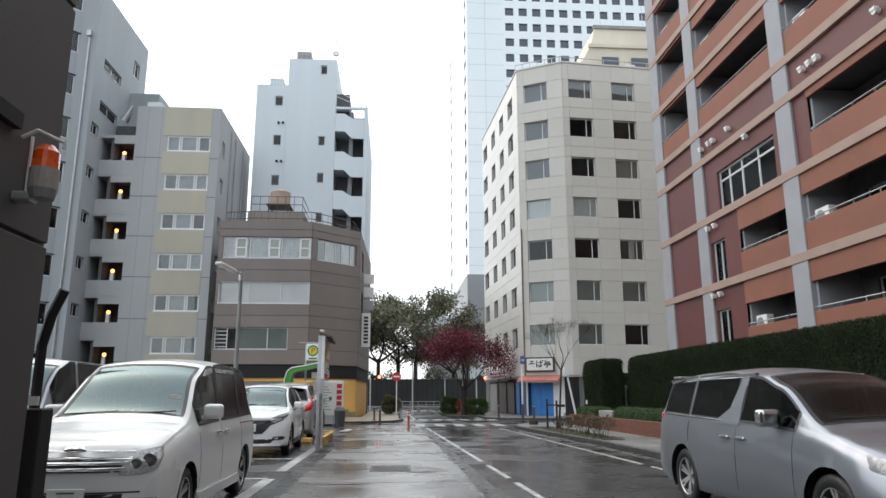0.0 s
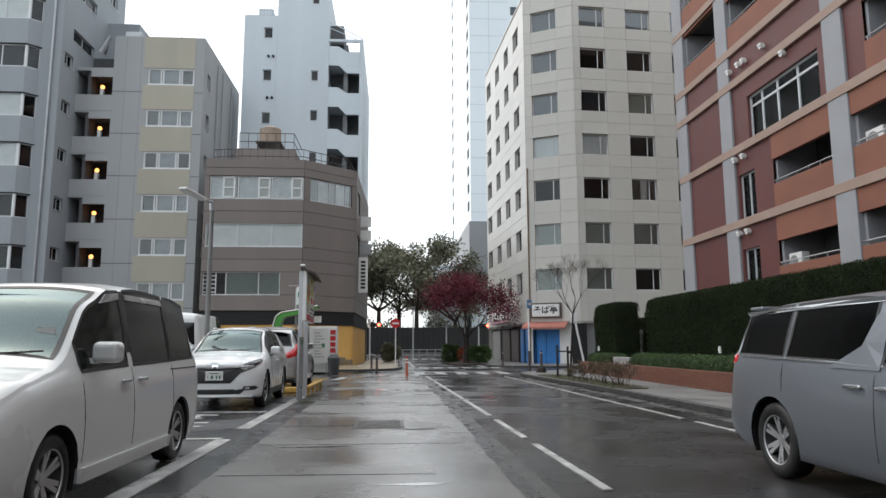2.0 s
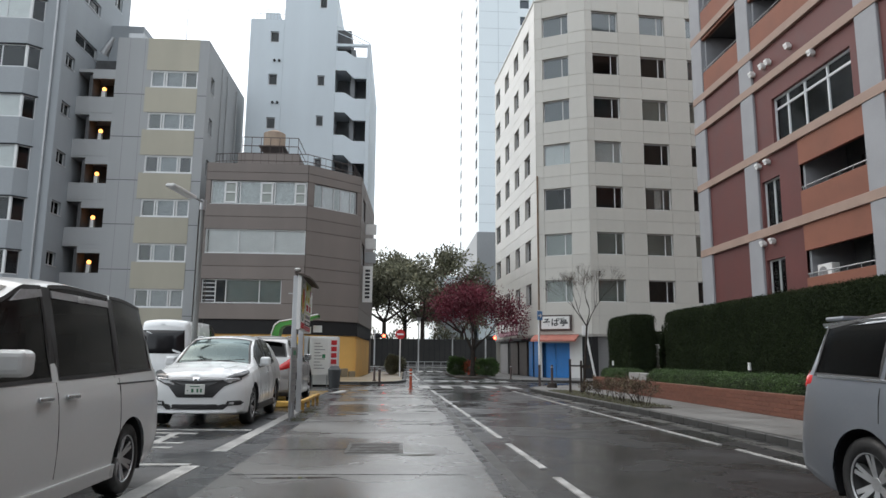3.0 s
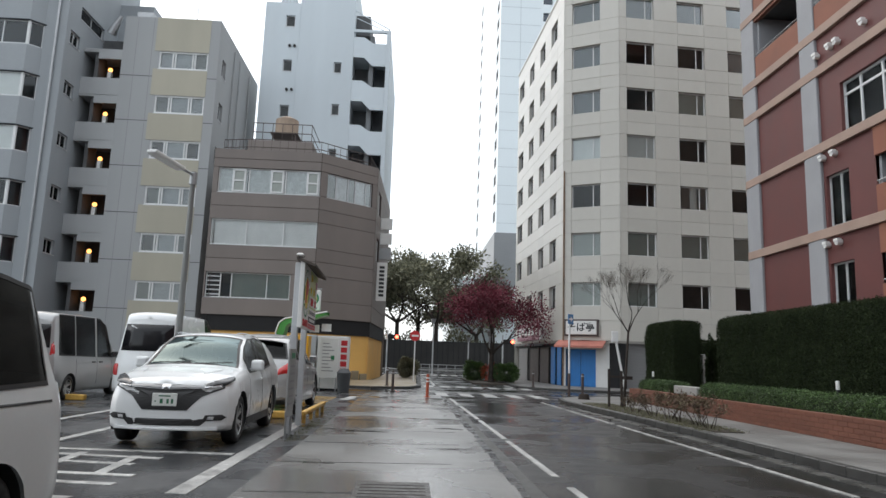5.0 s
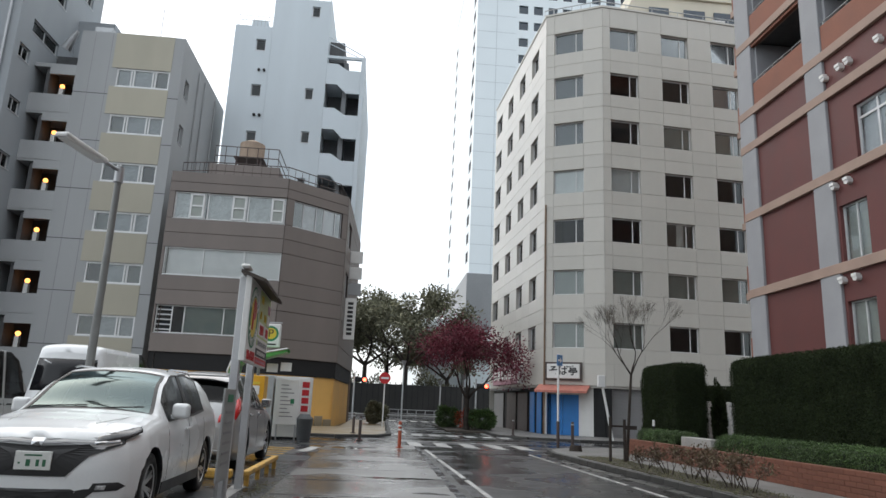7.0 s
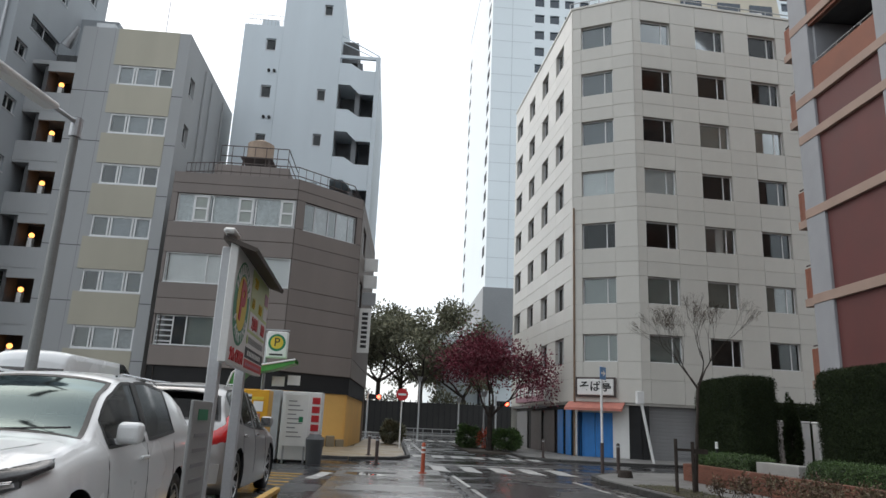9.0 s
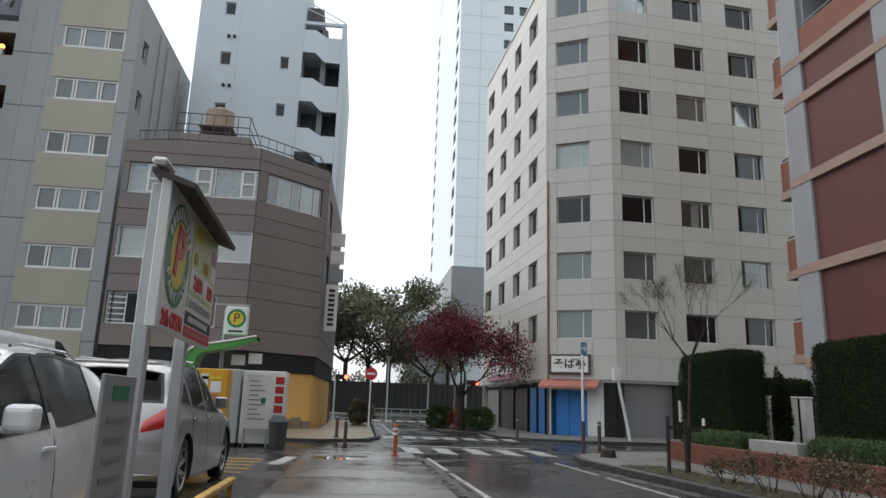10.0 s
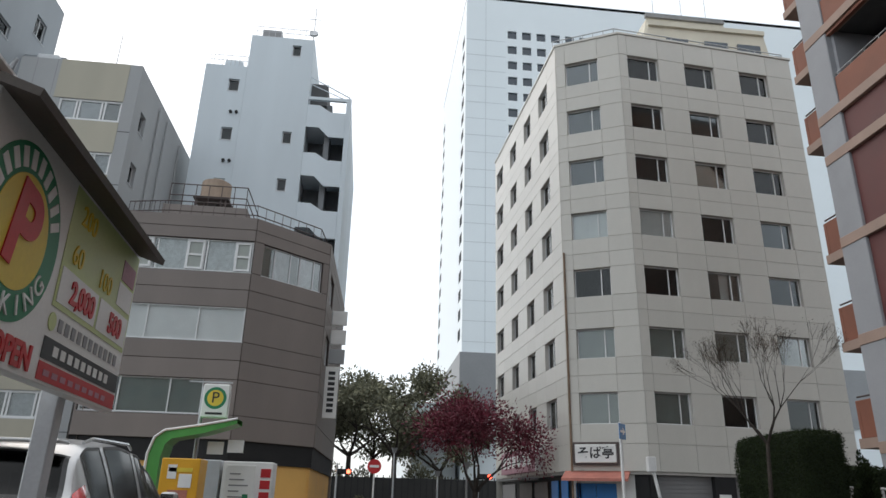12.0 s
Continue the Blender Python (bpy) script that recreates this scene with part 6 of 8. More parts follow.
def grey_suv():
    top = [(0, 0.7), (0.1, 0.88), (0.6, 1.0), (1.1, 1.08), (1.25, 1.12), (1.95, 1.52), (2.35, 1.66), (3.0, 1.70), (3.9, 1.64), (4.25, 1.52), (4.62, 1.15), (4.72, 0.95), (4.77, 0.75)]
    belt = [(0, 0.68), (0.6, 0.9), (1.25, 1.0), (2.5, 1.04), (4.0, 1.14), (4.77, 1.12)]
    t, nose, tail, flank = car("suv", "silver grey sport utility car with large red tail lamps", PAINT_GREY, 4.77, 1.88, top, belt, (0.95, 3.78), (1.5, 4.1), [(1.4, 1.55), (2.5, 2.58), (3.45, 3.55)], wr=0.37, tumble=0.2, bow=0.26, screen=(1.27, 2.2), rear=(4.2, 4.6), privacy_from=2.5)
    corner_lamp(t, tail, lambda y, z: flank(4.77 - y, z), 0.58, 0.50, (0.80, 0.96), (0.86, 1.18), (1.06, 1.27), TAIL, "large slanted red tail lamp", out=0.03, name="tail_lamp", sign=1)
    both_sides("headlamp", [(0.5, 0.70), (0.84, 0.72), (0.85, 0.86), (0.55, 0.84)], nose, 0.01, LENS, t)
    part("bumper", patch([(-0.85, 0.38), (0.85, 0.38), (0.86, 0.62), (-0.86, 0.62)], tail, 0.05, 0.05, sign=1), PAINT_GREY, t)
    plate(t, tail, 0.82, sign=1)
    for sx in (-1, 1):
        rl = bmesh.new()
        bars(rl, [(sx * 0.60, 2.4, 1.65), (sx * 0.61, 2.55, 1.69), (sx * 0.61, 3.6, 1.67), (sx * 0.60, 3.8, 1.62)], 0.016)
        part("roof_rail", rl, CHROME, t)
    door_mirror(t, flank, 1.8, 1.14, PAINT_GREY)
    handles(t, flank, (2.3, 3.3), 0.95, CHROME)
    seams(t, flank, (1.55, 2.54, 3.5), 0.38, 1.04)
    part("spoiler", box(-0.6, 0.6, 4.1, 4.36, 1.58, 1.615, 0.015, 2), PAINT_GREY, t)
    return t


def far_van(label, paint, L, W, H, lamp=1.1, glass_to=9.0, group="parked cars"):
    """A box-shaped van or wagon seen from its tail."""
    top = [(0, 0.8), (0.1, 0.95), (0.7, 1.1), (1.5, H - 0.15), (1.9, H), (L - 0.3, H - 0.01), (L - 0.12, H - 0.04), (L - 0.04, H - 0.11), (L, H - 0.2)]
    belt = [(0, 0.78), (0.7, 1.0), (1.2, 1.08), (L, 1.12)]
    t, nose, tail, flank = car("van", label, paint, L, W, top, belt, (0.85, L - 0.95), (1.1, min(glass_to, L - 0.3)), [(1.05, 1.15), (2.1, 2.2), (3.3, 3.4)], wr=0.31, tumble=0.12, screen=(0.8, 1.6), privacy_from=2.2, group=group)
    corner_lamp(t, tail, lambda y, z: flank(L - y, z), W / 2 - 0.17, 0.10, (lamp - 0.36, lamp), (lamp - 0.36, lamp), (lamp - 0.34, lamp), TAIL, "upright red tail lamp", name="tail_lamp", sign=1)
    both_sides("headlamp", [(0.5, 0.65), (0.8, 0.68), (0.8, 0.82), (0.55, 0.80)], nose, 0.01, LENS, t)
    part("rear_pane", patch([(-0.66, 1.3), (0.66, 1.3), (0.60, H - 0.34), (-0.60, H - 0.34)], tail, 0.008, 0.03, sign=1), BACKGLASS, t, smooth=True)
    plate(t, tail, 0.72, sign=1)
    plate(t, nose, 0.45)
    seams(t, flank, (1.2, 2.15, 3.35), 0.36, 1.05)
    handles(t, flank, (1.85, 2.3), 0.95, TRIM)
    door_mirror(t, flank, 1.2, 1.15, TRIM)
    return t


def put(t, x, y, turn=0.0):
    t.matrix_world = pose(x, y, 0.005, 0, 0, turn)


put(white_minivan(), -2.80, 6.85, 0)
CROSSOVER = white_crossover()
CROSSOVER.matrix_world = pose(-3.07, 16.4, 0.005, 0, 0, 1.5) @ Matrix.Diagonal((1.01, 1.01, 1.045, 1))
put(silver_minivan(), 4.80, 4.98, 0)
SUV = grey_suv()
SUV.matrix_world = pose(-3.2, 21.95, 0.005) @ Matrix.Translation((0, 4.77, 0)) @ Matrix.Rotation(math.pi, 4, "Z") @ Matrix.Diagonal((1, 1, 1.07, 1))
SILVERVAN = far_van("silver grey people carrier parked with its tail outward", PAINT_GREY, 4.6, 1.7, 2.22, 1.45)
SILVERVAN.matrix_world = pose(-9.25, 23.9, 0.005) @ Matrix.Translation((0, 4.6, 0)) @ Matrix.Rotation(math.pi, 4, "Z")
HIACE = far_van("white high-roof van parked behind the crossover", PAINT_WHITE, 4.7, 1.68, 2.32, 1.0, 2.1)
HIACE.matrix_world = pose(-6.45, 24.5, 0.005) @ Matrix.Translation((0, 4.7, 0)) @ Matrix.Rotation(math.pi, 4, "Z")
put(far_van("silver grey van parked at the back of the lot", PAINT_SILVER, 4.7, 1.75, 2.1), -6.8, 12.2, 0)


# ---- kerbs, pavements and road markings ----
KERBLINE = [(6.25, -12.0), (6.2, 14.0), (6.1, 20.0), (5.6, 28.5), (5.5, 30.3), (5.75, 32.0), (6.5, 33.4), (7.8, 34.4), (10.0, 35.0), (30.0, 35.6)]
pavement = slab("pavement", [(x + 0.14, y - (0.14 if n > 5 else 0)) for n, (x, y) in enumerate(KERBLINE)] + [(30, 33.4), (13.9, 33.4), (13.9, -12)], -0.05, 0.115, PAVING, "damp light grey pavement beside the road", "pavement")
pavement_left = slab("pavement", [(-10.9, 37.6), (-1.4, 37.2), (0.1, 38.2), (0.6, 40.0), (0.75, 62.0), (-1.7, 62.0), (-1.75, 46.1), (-5.0, 43.5), (-10.9, 43.5)], -0.05, 0.10, SANDY, "damp ochre pavement in front of the brown building", "pavement")
pavement_right = slab("pavement", [(6.2, 43.4), (7.4, 41.9), (9.5, 41.2), (30, 41.8), (30, 46.3), (12.3, 45.6), (9.2, 47.2), (8.5, 62), (6.4, 62)], -0.05, 0.10, PAVING, "damp grey pavement along the beige office block", "pavement")
far_island = slab("pavement", [(-60, 86), (70, 86), (70, 96), (-60, 96)], -0.05, 0.12, PAVING, "far pavement along the park", "pavement")


def kerb_run(name, line, top, label, step=0.6, owner=None):
    """Kerb stones laid one by one along a line, with tight joints."""
    k = thing(name, label, "kerb", kind="structure")
    for (x0, y0), (x1, y1) in zip(line, line[1:]):
        L = math.hypot(x1 - x0, y1 - y0)
        n = max(1, round(L / step))
        d = L / n
        if n > 60:
            n = 60
        ang = math.atan2(y1 - y0, x1 - x0)
        me = shared(("kerb_stone", round(d, 3), top), lambda: box(0.004, d - 0.004, -0.15, 0.0, -0.04, top, 0.012, 1), KERB)
        for j in range(n):
            s = L - (j + 1) * d
            part("kerb_stone", me, KERB, k, m=Matrix.Translation((x0 + (x1 - x0) * s / L, y0 + (y1 - y0) * s / L, 0)) @ Matrix.Rotation(ang, 4, "Z"))
    return k


kerb_run("kerb", KERBLINE, 0.125, "grey concrete kerb stones along the road edge")
kerb_run("kerb", [(-10.9, 37.5), (-1.4, 37.1), (0.18, 38.1), (0.7, 40.0), (0.85, 62.0)], 0.11, "grey concrete kerb stones round the corner")
kerb_run("kerb", [(6.3, 62.0), (6.1, 43.4), (7.3, 41.8), (9.5, 41.1), (30.0, 41.7)], 0.11, "grey concrete kerb stones by the office block")
gutter = slab("gutter", [(5.85, -12), (6.10, -12), (6.05, 14), (5.95, 20), (5.45, 28.5), (5.2, 28.5), (5.7, 20), (5.8, 14)], -0.05, 0.007, mat("dark wet gutter concrete", (0.085, 0.085, 0.08), 0.4, var=0.3, scale=2, bump=0.2, wet=0.25), "dark wet concrete gutter strip", "gutter")


def mark(pts, name="road_marking", material=LINE, label="worn white painted road line", z=0.012):
    return solo(name, prism(pts, 0.0, z), material, label, "road marking", group="road markings", kind="structure")


def strip(x0, y0, x1, y1, w, **kw):
    d = Vector((x1 - x0, y1 - y0)).normalized() * (w / 2)
    return mark([(x0 + d.y, y0 - d.x), (x1 + d.y, y1 - d.x), (x1 - d.y, y1 + d.x), (x0 - d.y, y0 + d.x)], **kw)


def centre_x(y):
    return 2.42 - 0.0217 * y


for a, c in ((-6, -3), (1.0, 4.2), (5.2, 7.8), (8.6, 11.4), (12.0, 14.3), (15.0, 18.6), (18.9, 22.6), (22.9, 27.4), (27.9, 31.2)):
    strip(centre_x(a), a, centre_x(c), c, 0.088)
for a, c in ((-8, 13.7), (14.2, 22.4), (22.7, 27.2), (27.6, 30.6)):
    strip(5.62 - 0.0245 * a, a, 5.62 - 0.0245 * c, c, 0.07)
# bay lines of the lot
for x0, y0, x1, y1 in ((-1.86, 8.2, -1.86, 12.2), (-1.86, 13.4, -1.86, 20.9), (-1.9, 12.3, -6.2, 12.3), (-2.0, 16.1, -6.2, 16.25), (-4.75, 16.3, -4.75, 21.2), (-1.9, 6.6, -6.2, 6.6), (-4.7, 6.6, -4.7, 12.2), (-6.2, 6.6, -6.2, 30.0), (-6.9, 19.5, -9.2, 19.5)):
    strip(x0, y0, x1, y1, 0.14 if x0 != -1.86 else 0.2)
for x0, y0, x1, y1 in ((-4.25, 15.75, -2.75, 15.55), (-4.0, 15.2, -2.9, 15.05), (-3.85, 15.9, -3.75, 14.6), (-3.1, 15.7, -3.0, 14.4), (-4.3, 14.5, -2.6, 14.3), (-4.3, 14.0, -2.6, 13.8), (-3.5, 14.3, -3.4, 13.2), (-4.2, 13.3, -2.7, 13.1)):
    strip(x0, y0, x1, y1, 0.13, name="bay_lettering_bar", label="worn white painted bay marking bar", z=0.012 + 0.002 * (abs(y1 - y0) > 0.5))
strip(-1.75, 28.5, -1.55, 30.6, 0.3)
for k in range(5):
    strip(-3.5, 26.9 + 0.75 * k, -2.1, 26.7 + 0.75 * k, 0.12, material=LINE_Y, label="worn yellow hatched parking marking")
# zebra crossings
for k in range(5):
    x = 1.35 + 0.95 * k
    mark([(x, 33.2), (x + 0.45, 32.7), (x + 0.42, 35.2), (x - 0.02, 35.5)], label="worn white zebra crossing bar")
for k in range(7):
    mark([(1.0 + 0.82 * k, 41.0), (1.5 + 0.82 * k, 41.0), (1.5 + 0.82 * k, 42.6), (1.0 + 0.82 * k, 42.6)], label="worn white zebra crossing bar")
for k in range(6):
    mark([(1.2 + 0.9 * k, 66.5), (1.75 + 0.9 * k, 66.5), (1.75 + 0.9 * k, 69.5), (1.2 + 0.9 * k, 69.5)], label="worn white zebra crossing bar")
strip(1.1, 36.2, 5.6, 36.2, 0.3)
strip(1.6, 43.0, 1.5, 60.0, 0.13)
strip(5.75, 43.4, 5.9, 60.0, 0.13)
# joint beside the walkway, patches, covers
CRACK = mat("dark wet tar joint", (0.02, 0.02, 0.021), 0.3, var=0.3, scale=3, bump=0.2, wet=0.15)
random.seed(5)
for k in range(46):
    y = -4 + 0.8 * k
    x = 1.56 - 0.0015 * y + random.uniform(-0.02, 0.02)
    strip(x, y, 1.56 - 0.0015 * (y + 0.8), y + 0.8, 0.07 + random.random() * 0.09, name="tar_joint", material=CRACK, label="dark tar joint between walkway and lane", z=0.0095)
for k in range(15):
    y = 3.4 + 2.05 * k
    strip(-1.3, y + random.uniform(-0.1, 0.1), random.uniform(0.4, 1.4), y + random.uniform(-0.1, 0.1), 0.022, name="tar_joint", material=CRACK, label="thin dark crack across the walkway", z=0.0095)
strip(1.70, -8, 1.60, 31, 0.2, name="channel_strip", material=KERB, label="rough grey concrete channel strip beside the walkway", z=0.008)
PATCH = mat("dark wet asphalt patch", (0.045, 0.044, 0.042), 0.3, var=0.35, scale=1.5, fine=60, bump=0.2, wet=0.25)
PUDDLE = mat("shallow rain puddle", (0.055, 0.053, 0.05), 0.05, var=0.2, scale=1.0, bump=0.0, spec=0.6)


def blob(cx, cy, rx, ry, seed, material, name, label, z):
    """A flat patch with an uneven outline."""
    rng = random.Random(seed)
    n, ph = 40, [rng.uniform(0, 6.28) for _ in range(3)]
    pts = []
    for k in range(n):
        a = 2 * math.pi * k / n
        r = 1 + 0.22 * math.sin(2 * a + ph[0]) + 0.16 * math.sin(3 * a + ph[1]) + 0.1 * math.sin(5 * a + ph[2])
        pts.append((cx + rx * r * math.cos(a), cy + ry * r * math.sin(a)))
    return solo(name, prism(pts, 0.0, z), material, label, "puddle" if material is PUDDLE else "road patch", kind="structure")


for n, (x, y, rx, ry) in enumerate(((0.6, 9.0, 0.35, 0.05), (-0.6, 11.4, 0.4, 0.06), (0.9, 17.3, 0.45, 0.1), (-0.5, 19.5, 0.35, 0.12), (0.6, 22.5, 0.6, 0.2), (-0.3, 26.0, 0.5, 0.3), (0.75, 13.1, 0.3, 0.05), (-0.2, 7.4, 0.45, 0.05), (0.3, 29.0, 0.6, 0.35), (2.6, 38.0, 0.7, 0.7), (-0.7, 30.6, 0.5, 0.4), (1.1, 20.4, 0.25, 0.12), (-0.9, 15.6, 0.25, 0.06))):
    blob(x, y, rx, ry, n, PATCH if n % 3 == 2 else PUDDLE, "road_patch" if n % 3 == 2 else "puddle", "darker streak of repaired asphalt" if n % 3 == 2 else "shallow rain puddle on worn asphalt", 0.0085)


def manhole(x, y, w, d):
    t = thing("drain_cover", "rusty rectangular cast iron cover set in asphalt", "drain cover", "drain covers", kind="structure")
    part("rim", box(x - w / 2, x + w / 2, y - d / 2, y + d / 2, 0.0, 0.011, 0.003, 1), IRON, t)
    for k in range(6):
        part("rib", box(x - w / 2 + 0.05, x + w / 2 - 0.05, y - d / 2 + 0.05 + k * (d - 0.1) / 6, y - d / 2 + 0.05 + (k + 0.6) * (d - 0.1) / 6, 0.0, 0.016), IRON, t)


manhole(0.17, 13.8, 0.78, 1.1)
manhole(-0.2, 31.2, 0.9, 0.5)
manhole(3.4, 30.2, 0.6, 0.6)


# ---- street furniture ----
def sign_pole(name, label, category, x, y, h, r=0.035, material=WHITEMETAL, z=0.1):
    t = thing(name, label, category)
    bm = bmesh.new()
    rod(bm, (x, y, z), (x, y, h), r, n=12)
    part("pole", bm, material, t)
    return t


def disc(cx, y0, y1, cz, r, n=32):
    bm = bmesh.new()
    rod(bm, (cx, y0, cz), (cx, y1, cz), r, n=n)
    return bm


def no_entry():
    t = sign_pole("no_entry_sign", "red no entry disc on a white pole", "road sign", 0.5, 47.0, 2.95)
    part("disc", disc(0.5, 46.95, 46.93, 2.68, 0.3), RED, t, "red disc")
    part("bar", box(0.30, 0.70, 46.915, 46.928, 2.63, 2.73), SIGNWHITE, t)


def arrow_sign():
    x, y = 6.38, 33.0
    t = sign_pole("one_way_sign", "blue one-way arrow sign on a white pole", "road sign", x, y, 3.3, 0.038, WHITEMETAL, 0.12)
    turned = Matrix.Translation((x, y, 0)) @ Matrix.Rotation(radians(48), 4, "Z")
    plate_ = part("plate", box(-0.2, 0.2, -0.065, -0.045, 2.88, 3.26, 0.004, 1), mat("blue sign face", (0.03, 0.17, 0.42), 0.4, var=0.05, bump=0), t, m=turned)
    bm = bmesh.new()
    v = [bm.verts.new((u, -0.069, z)) for u, z in ((-0.15, 3.04), (0.0, 3.04), (0.0, 2.97), (0.15, 3.07), (0.0, 3.17), (0.0, 3.10), (-0.15, 3.10))]
    bm.faces.new(v)
    part("arrow", bm, SIGNWHITE, plate_)
    part("sleeve", rod(bmesh.new(), (x, y, 0.12), (x, y, 1.0), 0.055, n=12), TERRAPOST, t)


def leaning_pole():
    t = thing("leaning_pole", "white pole with a small box, leaning", "pole")
    part("pole", rod(bmesh.new(), (11.3, 41.8, 0.1), (10.75, 41.8, 3.0), 0.06, n=10), WHITEMETAL, t)
    part("box", box(10.6, 10.92, 41.68, 41.92, 2.55, 3.1, 0.02, 1), WHITEMETAL, t)


def bollard(x, y, h, material, label, z=0.1, bands=False):
    t = thing("bollard", label, "bollard", "bollards")
    bm = bmesh.new()
    rod(bm, (x, y, z), (x, y, h - 0.04), 0.055, n=14)
    rod(bm, (x, y, h - 0.04), (x, y, h), 0.055, 0.03, n=14)
    part("post", bm, material, t)
    part("foot", rod(bmesh.new(), (x, y, z), (x, y, z + 0.03), 0.11, n=14), material, t)
    for zz in ((h - 0.28, h - 0.16) if bands else (h - 0.12,)):
        part("band", rod(bmesh.new(), (x, y, zz), (x, y, zz + 0.05), 0.0575, n=14), SIGNWHITE if bands else STEEL, t)


bollard(0.94, 31.6, 0.82, ORANGEPOST, "orange rubber lane post with pale bands", 0.006, True)
bollard(-0.39, 35.0, 0.85, TERRAPOST, "dark brown steel bollard", 0.004)
bollard(-0.75, 38.6, 0.9, TERRAPOST, "dark brown steel bollard")
bollard(6.75, 42.9, 0.9, TERRAPOST, "dark brown steel bollard")
bollard(7.0, 33.4, 1.0, TERRAPOST, "dark brown steel bollard")
no_entry()
arrow_sign()
leaning_pole()


def street_lamp():
    t = thing("street_lamp", "slim grey street lamp with a flat angled head", "street lamp")
    x, y = -4.36, 20.6
    part("pole", rod(bmesh.new(), (x, y, 0.004), (x, y, 5.02), 0.075, 0.05, n=14), mat("dull grey lamp pole", (0.22, 0.225, 0.22), 0.5, metal=0.4, var=0.1), t)
    part("collar", rod(bmesh.new(), (x, y, 4.75), (x, y, 5.0), 0.075, n=14), STEEL, t)
    arm = bmesh.new()
    rod(arm, (x, y, 4.95), (x - 0.12, y - 0.55, 4.97), 0.03, n=8)
    part("arm", arm, STEEL, t)
    head = box(-0.11, 0.11, -0.5, 0.5, -0.04, 0.04, 0.03, 2)
    h = part("lamp_head", head, WHITEMETAL, t, m=pose(x - 0.22, y - 0.95, 4.98, -4, 0, -14))
    part("diffuser", box(-0.08, 0.08, -0.45, 0.3, -0.05, -0.041), SIGNWHITE, h)


street_lamp()


def parking_board():
    t = thing("parking_board", "roofed parking price board on two grey posts", "sign board")
    P, Q = (-1.67, 18.62), (-1.76, 20.93)
    m = face_frame(P, Q)
    W = length(P, Q)
    for s in (0.2, 1.62):
        part("post", box(s - 0.055, s + 0.055, 0.03, 0.14, 0.004, 2.97, 0.008, 1), POSTGREY, t, m=m)
    board = part("board", box(0, W, -0.05, 0.03, 1.82, 2.98, 0.006, 1), SIGNWHITE, t, "white printed price board", m=m)
    y = -0.051
    def flat(s0, s1, z0, z1, material, d=0.003, name="print"):
        return part(name, box(s0, s1, y - d, y, z0, z1), material, board)
    cx, cz = 0.47, 2.45
    for r, material, d in ((0.43, SIGNGREEN, 0.003), (0.28, SIGNYELLOW, 0.006)):
        bm = bmesh.new()
        rod(bm, (cx, y, cz), (cx, y - d, cz), r, n=48)
        part("logo_disc", bm, material, board)
    part("lettering", text_mesh("P", 0.56, RED, bold=0.02), RED, board, m=Matrix.Translation((cx, y - 0.009, cz)) @ Matrix.Rotation(radians(8), 4, "Y"))
    for k, ch in enumerate("PARKING"):
        a = radians(-58 + 116 * k / 6)
        part("lettering", text_mesh(ch, 0.14, SIGNWHITE), SIGNWHITE, board, m=Matrix.Translation((cx + 0.355 * math.sin(a), y - 0.006, cz - 0.355 * math.cos(a))) @ Matrix.Rotation(a, 4, "Y").inverted())
    for k in range(10):
        a = radians(-66 + 132 * k / 9)
        part("lettering_bar", box(-0.024, 0.024, -0.004, 0.0, -0.05, 0.05), SIGNWHITE, board, m=Matrix.Translation((cx + 0.355 * math.sin(a), y - 0.003, cz + 0.355 * math.cos(a))) @ Matrix.Rotation(a, 4, "Y"))
    part("lettering", text_mesh("24h OPEN", 0.17, RED, bold=0.006), RED, board, m=Matrix.Translation((0.50, y - 0.004, 1.91)))
    flat(0.98, W - 0.03, 2.23, 2.93, LIME)
    flat(1.01, 1.62, 2.26, 2.46, SIGNWHITE, 0.006)
    flat(1.66, W - 0.05, 2.26, 2.46, SIGNWHITE, 0.006)
    flat(W - 0.36, W - 0.05, 2.50, 2.66, SIGNWHITE, 0.006)
    flat(W - 0.34, W - 0.06, 2.68, 2.82, PINK, 0.006)
    part("lettering", text_mesh("2,000", 0.18, RED, bold=0.006), RED, board, m=Matrix.Translation((1.37, y - 0.009, 2.35)))
    part("lettering", text_mesh("500", 0.18, RED, bold=0.006), RED, board, m=Matrix.Translation((2.0, y - 0.009, 2.35)))
    for ch, s0, z in (("60", 1.18, 2.56), ("200", 1.24, 2.80), ("100", 1.68, 2.56)):
        part("lettering", text_mesh(ch, 0.17, SIGNYELLOW), SIGNYELLOW, board, m=Matrix.Translation((s0, y - 0.006, z)))
    for k in range(11):
        flat(1.12 + 0.1 * k, 1.18 + 0.1 * k, 2.115, 2.185, SHUTTER)
    bm = bmesh.new()
    rod(bm, (1.03, y, 2.15), (1.03, y - 0.004, 2.15), 0.05, n=20)
    part("logo_disc", bm, LIME, board)
    flat(0.98, W - 0.02, 1.95, 2.065, INK)
    flat(0.98, W - 0.02, 1.84, 1.935, RED)
    for k in range(9):
        flat(1.12 + 0.11 * k, 1.19 + 0.11 * k, 1.98, 2.035, SIGNWHITE, 0.005)
        flat(1.05 + 0.12 * k, 1.13 + 0.12 * k, 1.868, 1.90, PINK, 0.005)
    rf = bmesh.new()
    v = [rf.verts.new(p) for p in ((-0.04, 0.10, 3.05), (W - 0.05, 0.10, 3.05), (W - 0.05, -0.24, 2.93), (-0.04, -0.24, 2.93), (-0.04, 0.10, 3.0), (W - 0.05, 0.10, 3.0), (W - 0.05, -0.23, 2.89), (-0.04, -0.23, 2.89))]
